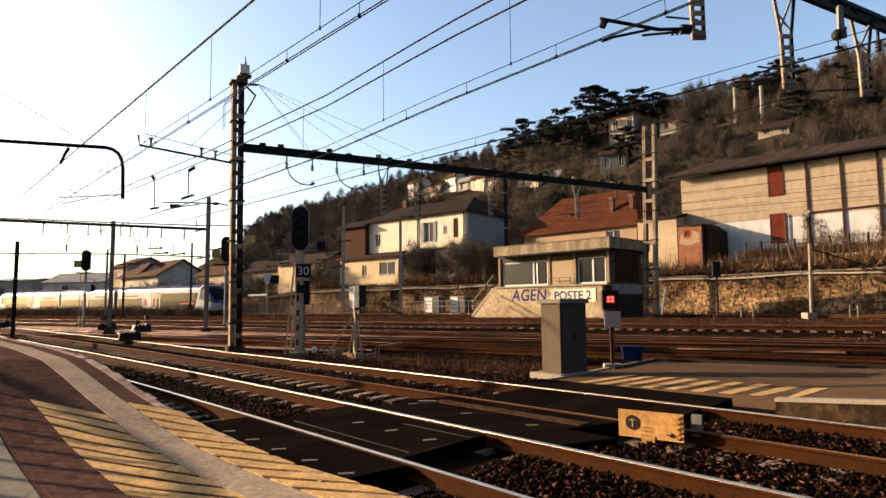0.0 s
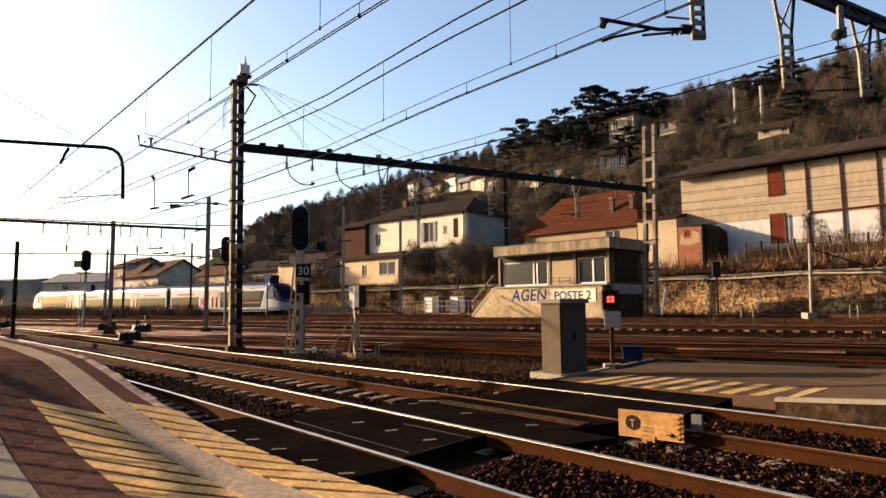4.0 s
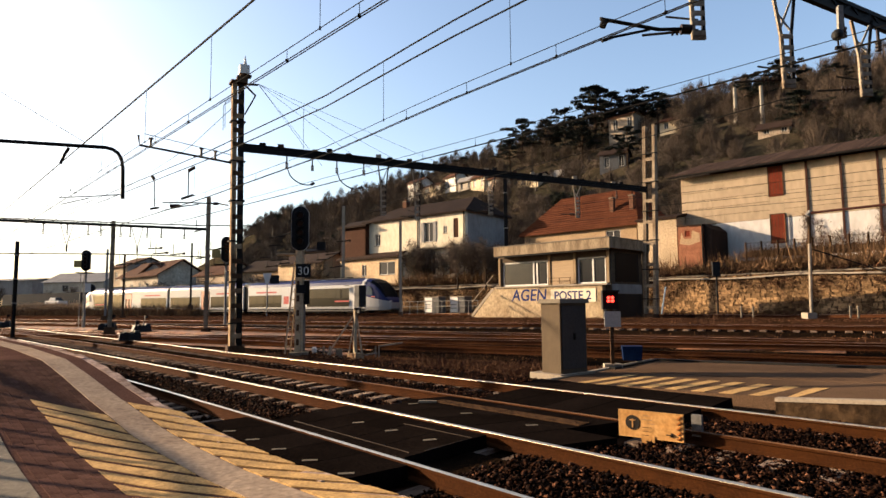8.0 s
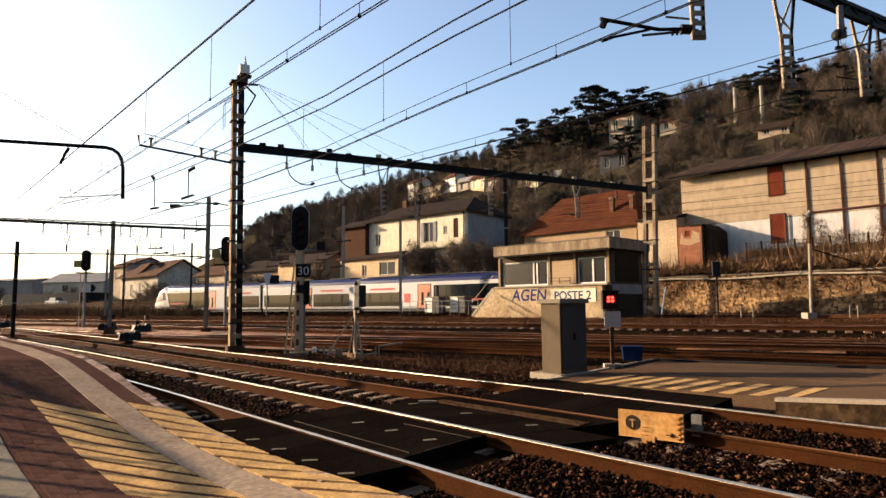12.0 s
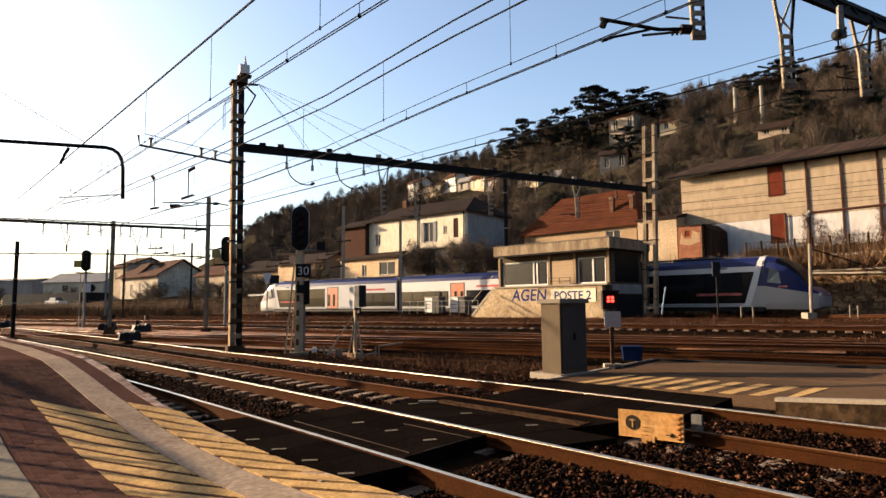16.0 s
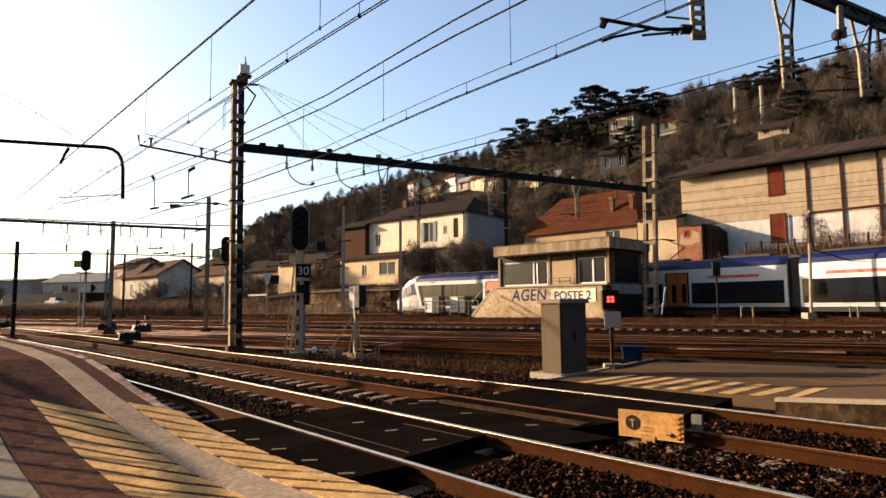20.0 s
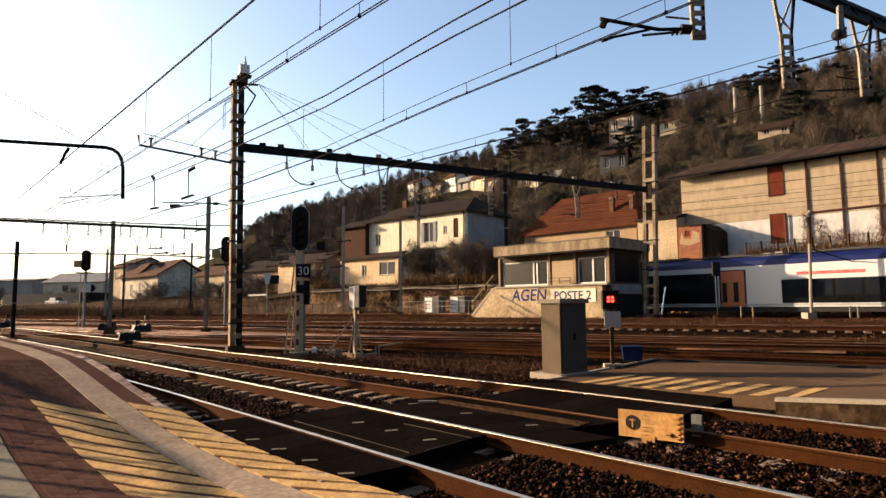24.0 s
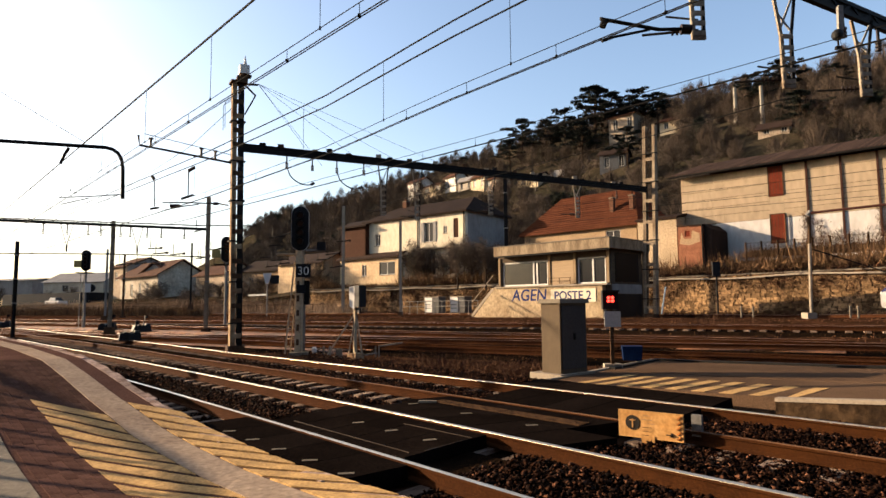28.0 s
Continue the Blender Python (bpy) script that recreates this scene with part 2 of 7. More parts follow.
# rust-orange bed, its colour raised to stand in for low-sun glint
RUSTY_BED = mat("rusty_glint_lightened_ballast", (0.228, 0.0936, 0.036), 0.8, vary=0.5, size=0.8, bump=1, fine=14, tint=(0.045, 0.022, 0.012), spec=0.3)


def lay_track(name, stations, label, cant=0.0, sleepers=True, crown=RAIL_HEAD, bedding=BALLAST, near_crown=None):
    """stations: (s, x, y, heading). Two rails, and sleepers as parts, on a ballast bed."""
    track = tagged(new(name), label, "railway track", kind="structure")
    roll = math.asin(cant / GAUGE)
    mid = cant / 2
    place = [(s, station(x, y, h, rail_top(x, y) + mid, roll)) for s, x, y, h in stations]
    for side in (-1, 1):
        ms = [m @ Matrix.Translation((side * GAUGE / 2, 0, 0)) for s, m in place]
        rail = part("rail", Shape().sweep(RAIL_FOOT, ms), RAIL_RUST if sleepers else YARD_RUST, track)
        part("rail_head", Shape().sweep(RAIL_CROWN if side > 0 else RAIL_TOP, ms), near_crown if near_crown and side < 0 else crown, rail)
    bed = [(-2.3, -0.5), (2.3, -0.5), (1.75, -0.235), (0.5, -0.235), (0.36, -0.16), (-0.36, -0.16), (-0.5, -0.235), (-1.75, -0.235)]
    part("ballast_bed", Shape().sweep(bed, [m for s, m in place]), bedding, track)
    tie = Shape().box(-1.3, 1.3, -0.12, 0.12, -0.28, -0.172, taper=0.012)
    if sleepers:
        me = tie.mesh("sleeper", SLEEPER)
        for s, x, y, h in stations:
            if abs((s / 0.6) - round(s / 0.6)) < 0.02:
                part("sleeper", me, None, track, m=station(x, y, h + random.uniform(-0.02, 0.02), rail_top(x, y) + mid, roll) @ Matrix.Translation((random.uniform(-0.04, 0.04), 0, random.uniform(-0.012, 0.01))))
    else:
        far = Shape()
        for s, m in place:
            if abs((s / 0.6) - round(s / 0.6)) < 0.02:
                far.add(tie.v, tie.f, 0, m)
        tagged(part("sleepers", far, SLEEPER, track), kind="stuff")
    return track


def line_track(x0, y0, x1, y1, bend, before, after):
    """Stations of a track through two places, going on before the first and after the second."""
    h = math.atan2(x0 - x1, y1 - y0)
    n = math.hypot(x1 - x0, y1 - y0)
    return curve(x0, y0, lambda s: h + bend * max(0.0, s - n), 0, -before, n + after, 0.6)


TRACK_1 = curve(-0.37, 8.10, radians(41.2), 0.0017, -9.0, 60, 0.6)
TRACK_2 = curve(0.24, 13.09, radians(42.4), 0.0021, -13.2, 60, 0.6)
lay_track("track_1", TRACK_1, "near railway track with bright polished rails on timber sleepers", 0.08)
lay_track("track_2", TRACK_2, "second railway track with rusty rails on timber sleepers", 0.08, near_crown=RAIL_DULL)
lay_track("track_3", line_track(10.98, 17.12, 1.33, 23.0, 0.0008, 14, 60), "rusty siding track behind the low platform", sleepers=False, crown=RAIL_RUST)
lay_track("track_4", line_track(12.95, 20.14, 1.51, 25.93, 0.0008, 16, 70), "brown rusty yard track", sleepers=False, crown=RAIL_WORN)
lay_track("track_5", line_track(16.34, 25.33, 1.99, 33.92, 0.0, 18, 80), "yard track with worn rails", sleepers=False, crown=RAIL_WORN)

lay_track("track_7", line_track(1.66, 28.54, -30.94, 49.99, 0.0, 14, 40), "worn yard track leading to the sidings", sleepers=False, crown=RAIL_WORN, bedding=RUSTY_BED)
lay_track("track_8", line_track(-6.72, 28.1, -31.96, 45.09, 0.0, 5, 30), "worn connecting track beside the main tracks", sleepers=False, crown=RAIL_WORN, bedding=RUSTY_BED)


# ---- line of the passing train ----
def line_heading(s):
    s = min(max(s, -10.0), 71.0)
    return 0.6214 + 0.01107 * s - 0.0000775 * s * s


LINE = curve(21.49, 36.22, line_heading, 0, -75, 150, 0.6)
LINE_S = np.array([q[0] for q in LINE])
LINE_XYH = np.array([q[1:] for q in LINE])
LINE_Z = 0.95


def on_line(s, off=0.0):
    """Place on the line at s, off metres towards the hill."""
    x, y, h = (float(np.interp(s, LINE_S, LINE_XYH[:, k])) for k in range(3))
    return x + off * math.cos(h), y + off * math.sin(h), h


lay_track("track_6", LINE, "main line track along the stone retaining wall", sleepers=False, crown=RAIL_WORN)


# ---- platform ----
def platform_z(s):
    return float(np.interp(s, (-3.5, -2.2, -1.0, 0.0, 1.6, 2.6, 3.5, 5.3, 6.9, 9.0, 13.0), (0.12, 0.1, 0.045, 0.008, 0.022, 0.06, 0.14, 0.29, 0.455, 0.64, 0.7)))


def strip(pts, off0, off1, lift0, lift1, base=None):
    """A solid strip along the near track between two offsets towards the platform."""
    sh = Shape()
    n = len(pts)
    for s, x, y, h in pts:
        c, k = math.cos(h), math.sin(h)
        zt, zb = platform_z(s) + lift1, (platform_z(s) + lift0 if base is None else base)
        for o, z in ((off0, zb), (off1, zb), (off1, zt), (off0, zt)):
            sh.v.append((x - o * c, y - o * k, z))
    for i in range(n - 1):
        for j in range(4):
            sh.f.append((i * 4 + j, i * 4 + (j + 1) % 4, i * 4 + 4 + (j + 1) % 4, i * 4 + 4 + j))
    sh.f += [(0, 1, 2, 3), tuple(4 * (n - 1) + j for j in (3, 2, 1, 0))]
    sh.m = [0] * len(sh.f)
    return sh


EDGE = curve(-0.37, 8.10, radians(41.2), 0.0017, -9.0, 46, 0.5)
platform = tagged(new("platform"), "brown paved station platform with a pale edge and yellow hatching", "platform", kind="structure")
part("platform_body", strip(EDGE, 1.95, 14.0, 0, -0.004, base=-0.4), PAVING, platform)
COPING = mat("chipped_pale_coping", (0.29, 0.215, 0.175), 0.95, vary=0.45, size=5, bump=0.6, fine=22, tint=(0.13, 0.085, 0.065), per_object=0.3, spec=0.0)
chips = random.Random(91)
for i in range(len(EDGE) - 1):
    s = EDGE[i][0]
    worn = chips.uniform(0.02, 0.1) if 2.6 < s < 11 else chips.uniform(0.0, 0.02)
    part("coping_stone", strip(EDGE[i:i + 2], 1.72 + worn, 1.945, 0, chips.uniform(-0.012, 0.008), base=-0.4), COPING, platform)
part("guide_strip", strip(EDGE, 2.25, 2.67, -0.05, 0.006), GUIDE, platform)
part("inner_strip", strip(EDGE, 4.0, 4.6, -0.05, 0.006), CONCRETE, platform)


def on_edge(s, off, lift):
    h = radians(41.2) + 0.0017 * s
    q = min(EDGE, key=lambda r: abs(r[0] - s))
    x, y = q[1] - math.sin(q[3]) * (s - q[0]), q[2] + math.cos(q[3]) * (s - q[0])
    return (x - off * math.cos(h), y - off * math.sin(h), platform_z(s) + lift)


def hatch(s, off0, off1, lean, width):
    sh = Shape()
    n = 6
    for i in range(n + 1):
        o, t = off0 + (off1 - off0) * i / n, s - lean * i / n
        sh.v += [on_edge(t, o, -0.01), on_edge(t + width, o, -0.01), on_edge(t + width, o, 0.01), on_edge(t, o, 0.01)]
    for i in range(n):
        sh.f += [(i * 4 + j, i * 4 + (j + 1) % 4, i * 4 + 4 + (j + 1) % 4, i * 4 + 4 + j) for j in range(4)]
    sh.f += [(0, 1, 2, 3), (4 * n + 3, 4 * n + 2, 4 * n + 1, 4 * n)]
    sh.m = [0] * len(sh.f)
    return sh


for i in range(19):
    s = 4.9 - 0.62 * i
    part("yellow_stripe", hatch(s, 3.4, 2.69, 1.6, 0.45), YELLOW_LINE, platform)
    part("yellow_stripe", hatch(s - 0.9, 2.23, 1.74, 1.0, 0.45), YELLOW_LINE, platform)

# ---- low island platform ----
island = tagged(new("low_platform"), "low asphalt island platform with a white edge and yellow hatching", "platform", kind="structure")


def island_z(s):
    return float(np.interp(s, (-13, -8, -5.5, -3, -0.8), (0.55, 0.36, 0.17, 0.11, 0.04)))


def on_island(s, off, lift):
    q = min(TRACK_2, key=lambda r: abs(r[0] - s))
    x, y = q[1] - math.sin(q[3]) * (s - q[0]), q[2] + math.cos(q[3]) * (s - q[0])
    return (x + off * math.cos(q[3]), y + off * math.sin(q[3]), island_z(s) + lift)


def island_slab(s0, s1, off0, off1, lift, base=None, n=12, skew0=0.0, skew1=0.0):
    sh = Shape()
    for i in range(n + 1):
        s = s0 + (s1 - s0) * i / n
        for o, z in ((off0, base), (off1, base), (off1, lift), (off0, lift)):
            q = on_island(s + (o - 2.4) * (skew0 + (skew1 - skew0) * i / n), o, lift)
            sh.v.append((q[0], q[1], q[2] if z == lift else (base if base is not None else q[2] - 0.06)))
    for i in range(n):
        sh.f += [(i * 4 + j, i * 4 + (j + 1) % 4, i * 4 + 4 + (j + 1) % 4, i * 4 + 4 + j) for j in range(4)]
    sh.f += [(0, 1, 2, 3), (4 * n + 3, 4 * n + 2, 4 * n + 1, 4 * n)]
    sh.m = [0] * len(sh.f)
    return sh


part("near_slab", island_slab(-13.2, -0.8, 1.86, 4.66, 0.0, -0.5, 12, 0, 0.15), ASPHALT, island)
part("far_slab", island_slab(-13.2, -0.8, 4.73, 8.2, 0.004, -0.5, 12, 0, 0.15), ASPHALT, island)
part("edge_stones", island_slab(-13.2, -5.6, 1.7, 1.855, -0.03, -0.5), FACE_STONE, island, "rough stone platform face")
part("white_edge", island_slab(-13.2, -5.6, 1.68, 1.86, 0.016), PALE_CONCRETE, island)
part("end_kerb", island_slab(-0.8, -0.68, 1.9, 8.25, 0.03, -0.4, 1, 0.15, 0.15), PALE_CONCRETE, island)
part("kerb_top", island_slab(-1.0, -0.83, 5.0, 8.2, 0.05, -0.2, 1, 0.15, 0.15), STEEL_DARK, island)
part("far_kerb", island_slab(-12.0, -0.98, 8.0, 8.18, 0.06, None, 12, 0, 0.15), STEEL_DARK, island)
for i in range(-1, 8):
    s = -2.1 - 0.5 * i
    part("yellow_stripe", island_slab(s, s - 0.24, 1.92, 3.9 - 0.06 * i, 0.008, None, 2), YELLOW_LINE, island)

# ---- hillside ----
SCRUB = mat("winter_hillside", (0.036, 0.028, 0.018), 0.97, vary=0.45, size=0.06, bump=1, fine=1.5, tint=(0.02, 0.018, 0.011), spec=0.0)
RIDGE_T, RIDGE_Z = (-1.0, -0.5, -0.2, -0.15, 0, 0.32, 0.62, 0.85, 1, 1.6, 2.2), (3, 4, 6, 24, 38, 44, 53, 55.5, 56, 58, 58)
WALL_OFF = 4.3


def hill_point(s, q):
    x, y, h = on_line(s, WALL_OFF + 0.4)
    t = 1.0 - (s + 10) / 100.0
    rx, ry, rz = -67 + 167 * t, 260 - 120 * t, float(np.interp(t, RIDGE_T, RIDGE_Z))
    k = float(np.interp(q, (0, 0.04, 0.1, 0.25, 0.5, 0.8, 1.0, 1.4), (0, 0.02, 0.05, 0.16, 0.5, 0.86, 1.0, 0.9)))
    z0 = float(np.interp(s, (52, 66), (3.7, 2.3)))
    return Vector((x + (rx - x) * q, y + (ry - y) * q, z0 + (rz - z0) * k))


def build_hill():
    ss, qs = [-74 + 3.0 * i for i in range(74)], [0, 0.02, 0.04, 0.06, 0.08] + [0.1 + 0.03 * i for i in range(31)] + [1.15, 1.4]
    v = []
    for q in qs:
        for s in ss:
            p = hill_point(s, q)
            a = min(1.0, q * 6)
            v.append((p.x, p.y, p.z + a * 2.5 * noise.noise((p.x * 0.03, p.y * 0.03, 3)) + a * 0.8 * noise.noise((p.x * 0.12, p.y * 0.12, 5))))
    n = len(ss)
    f = [(j * n + i, j * n + i + 1, (j + 1) * n + i + 1, (j + 1) * n + i) for j in range(len(qs) - 1) for i in range(n - 1)]
    tagged(new("hillside", raw_mesh("hillside", v, f, SCRUB, True)), "steep brown wooded hillside above the railway", "hill", kind="structure")


build_hill()

# ---- retaining wall ----
STONE = mat("rough_limestone", (0.1596, 0.0991, 0.0504), 0.95, vary=0.5, size=0.4, bump=0.8, fine=14, tint=(0.042, 0.0252, 0.0134), per_object=0.55, per_island=0.55, spec=0.0)
MORTAR = mat("dark_wall_joint", (0.0714, 0.0462, 0.0269), 0.97, vary=0.4, size=0.5, bump=0.6, fine=10, spec=0.0)
wall = tagged(new("retaining_wall"), "rough stone retaining wall below the hillside", "wall", kind="structure")
part("wall_core", Shape().sweep([(0.0, 0.4), (0.9, 0.4), (0.9, 3.66), (0.12, 3.66)], [station(*on_line(s, WALL_OFF), 0) for s in np.arange(-74, 55, 1.5)]), MORTAR, wall)
part("earth_bank", Shape().sweep([(-1.0, 0.4), (5.0, 0.4), (5.0, 2.3), (2.2, 2.3)], [station(*on_line(s, WALL_OFF), 0) for s in np.arange(53.5, 150, 1.5)]), BANK_EARTH, wall, "brown earth bank")

# ---- signal box ----
RENDER_WALL = mat("stained_cream_render", (0.1999, 0.1428, 0.0857), 0.9, vary=0.3, size=0.6, bump=0.3, fine=10, tint=(0.1214, 0.0822, 0.05))
CREAM = mat("cream_house_render", (0.4876, 0.424, 0.318), 0.9, vary=0.16, size=0.5, bump=0.2, fine=2.5, tint=(0.3, 0.25, 0.18), stretch=(1, 1, 0.5))
OCHRE = mat("ochre_house_render", (0.2386, 0.1649, 0.0998), 0.9, vary=0.22, size=0.6, bump=0.2, fine=8)
GREY_RENDER = mat("grey_and_shaded_gable_render", (0.19, 0.18, 0.17), 0.9, vary=0.18, size=0.5, fine=2.5, stretch=(1, 1, 0.5))
DARK_TILE = mat("dark_brown_roof_tile", (0.0241, 0.0155, 0.012), 0.9, vary=0.35, size=0.5, bump=0.5, fine=9, per_object=0.3)
RED_TILE = mat("red_clay_roof_tile", (0.0664, 0.0226, 0.0113), 0.9, vary=0.35, size=0.6, bump=0.5, fine=9, per_object=0.3, per_island=0.2)
WOOD = mat("brown_wood", (0.045, 0.02, 0.012), 0.85, vary=0.25, size=2)


def window(parent, x0, x1, z0, z1, y, frame_mat=WHITE_PAINT, glass=HOUSE_GLASS, mullions=1, t=0.06):
    """A framed window set in a wall opening; y: the wall's face."""
    sh = Shape()
    for a, b, c, d in ((x0, x1, z0, z0 + t), (x0, x1, z1 - t, z1), (x0, x0 + t, z0 + t, z1 - t), (x1 - t, x1, z0 + t, z1 - t)):
        sh.box(a, b, y + 0.06, y + 0.14, c, d)
    for i in range(mullions):
        m = x0 + (x1 - x0) * (i + 1) / (mullions + 1)
        sh.box(m - t / 2, m + t / 2, y + 0.06, y + 0.14, z0 + t, z1 - t)
    w = part("window", sh, frame_mat, parent)
    part("pane", Shape().box(x0 + t, x1 - t, y + 0.09, y + 0.11, z0 + t, z1 - t), glass, w)
    part("sill", Shape().box(x0 - 0.08, x1 + 0.08, y - 0.08, y + 0.05, z0 - 0.08, z0 - 0.002), PALE_CONCRETE, w)
    return w


def house(name, m, length, depth, height, rise, wall_mat, roof_mat, label, holes=(), overhang=0.4, hip=0.0, side_mat=None, frame_mat=WHITE_PAINT, mull=1):
    """A gabled house; local x along the front, y away, z up. holes: openings of the front."""
    h = thing(name, m, label, "house")
    sh = Shape().panel(0, length, -1.5, height, 0, 0.35, holes)
    part("front_wall", sh, wall_mat, h)
    part("back_wall", Shape().box(0, length, depth - 0.35, depth, -1.5, height), wall_mat, h)
    for x in (0, length - 0.35):
        g = Shape().box(x, x + 0.35, 0.352, depth - 0.352, -1.5, height)
        if not hip:
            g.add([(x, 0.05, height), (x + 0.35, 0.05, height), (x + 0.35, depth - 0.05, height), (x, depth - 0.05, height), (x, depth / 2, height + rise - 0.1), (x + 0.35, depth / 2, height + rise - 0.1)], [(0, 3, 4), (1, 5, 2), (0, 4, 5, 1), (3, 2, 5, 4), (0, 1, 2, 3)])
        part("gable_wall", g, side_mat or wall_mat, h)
    o, t = overhang, 0.18
    k = rise / (depth / 2)
    for side in (0, 1):
        y0, y1 = (-o, depth / 2) if side == 0 else (depth + o, depth / 2)
        ze = height - o * k
        a0, a1, b0, b1 = -o, length + o, -o + hip, length + o - hip
        v = [(a0, y0, ze), (a1, y0, ze), (b1, y1, height + rise), (b0, y1, height + rise)]
        v += [(p[0], p[1], p[2] + t) for p in v]
        part("roof", Shape().add(v, [(0, 1, 2, 3), (7, 6, 5, 4), (0, 4, 5, 1), (1, 5, 6, 2), (2, 6, 7, 3), (3, 7, 4, 0)]), roof_mat, h)
    if hip:
        for a, b in ((-o, -o + hip), (length + o, length + o - hip)):
            v = [(a, -o, height - o * k), (a, depth + o, height - o * k), (b, depth / 2, height + rise)]
            v += [(p[0], p[1], p[2] + t) for p in v]
            part("roof", Shape().add(v, [(0, 1, 2), (5, 4, 3), (0, 3, 4, 1), (1, 4, 5, 2), (2, 5, 3, 0)]), roof_mat, h)
    for x0, x1, z0, z1, *kind in holes:
        if kind and kind[0] == "door":
            part("door", Shape().box(x0, x1, 0.1, 0.16, z0, z1), RED, h)
        elif kind and kind[0] == "shut":
            part("shutter", Shape().box(x0, x1, 0.06, 0.12, z0, z1), WOOD, h)
        else:
            window(h, x0, x1, z0, z1, 0, frame_mat, mullions=mull)
    return h


CHIMNEY_BRICK = mat("sooty_chimney_brick", (0.1, 0.05, 0.032), 0.9, vary=0.4, size=3, fine=14)


def chimney(h, x, y, z0, z1, w=0.6):
    c = part("chimney", Shape().box(x - w / 2, x + w / 2, y - w / 2, y + w / 2, z0, z1).box(x - w / 2 - 0.03, x + w / 2 + 0.03, y - w / 2 - 0.03, y + w / 2 + 0.03, z1 - 0.3, z1 - 0.15), CHIMNEY_BRICK, h)
    part("chimney_cap", Shape().box(x - w / 2 - 0.06, x + w / 2 + 0.06, y - w / 2 - 0.06, y + w / 2 + 0.06, z1, z1 + 0.08), CONCRETE, c)
    part("chimney_pot", Shape().tube([(x, y, z1 + 0.08), (x, y, z1 + 0.32)], w * 0.28, 8), RED_TILE, c)


END_GLASS = mat("shaded_end_glass", (0.006, 0.006, 0.006), 0.4, vary=0.2, spec=0.05)
PLINTH_PAINT = mat("patchy_cream_plinth_paint", (0.28, 0.215, 0.135), 0.9, vary=0.35, size=0.9, bump=0.3, fine=6, tint=(0.16, 0.11, 0.065))
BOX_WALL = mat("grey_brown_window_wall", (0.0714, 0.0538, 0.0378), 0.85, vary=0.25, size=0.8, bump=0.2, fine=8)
ROOF_CONCRETE = mat("streaked_roof_concrete", (0.2016, 0.1554, 0.1025), 0.9, vary=0.4, size=1.4, bump=0.3, fine=10, tint=(0.084, 0.0588, 0.0378), stretch=(2, 2, 0.35))
BLIND = mat("tan_window_blind", (0.252, 0.1848, 0.1176), 0.9, vary=0.15, size=1, stretch=(1, 1, 12))
LETTER_BLUE = mat("faded_blue_lettering", (0.014, 0.022, 0.085), 0.8, vary=0.2)


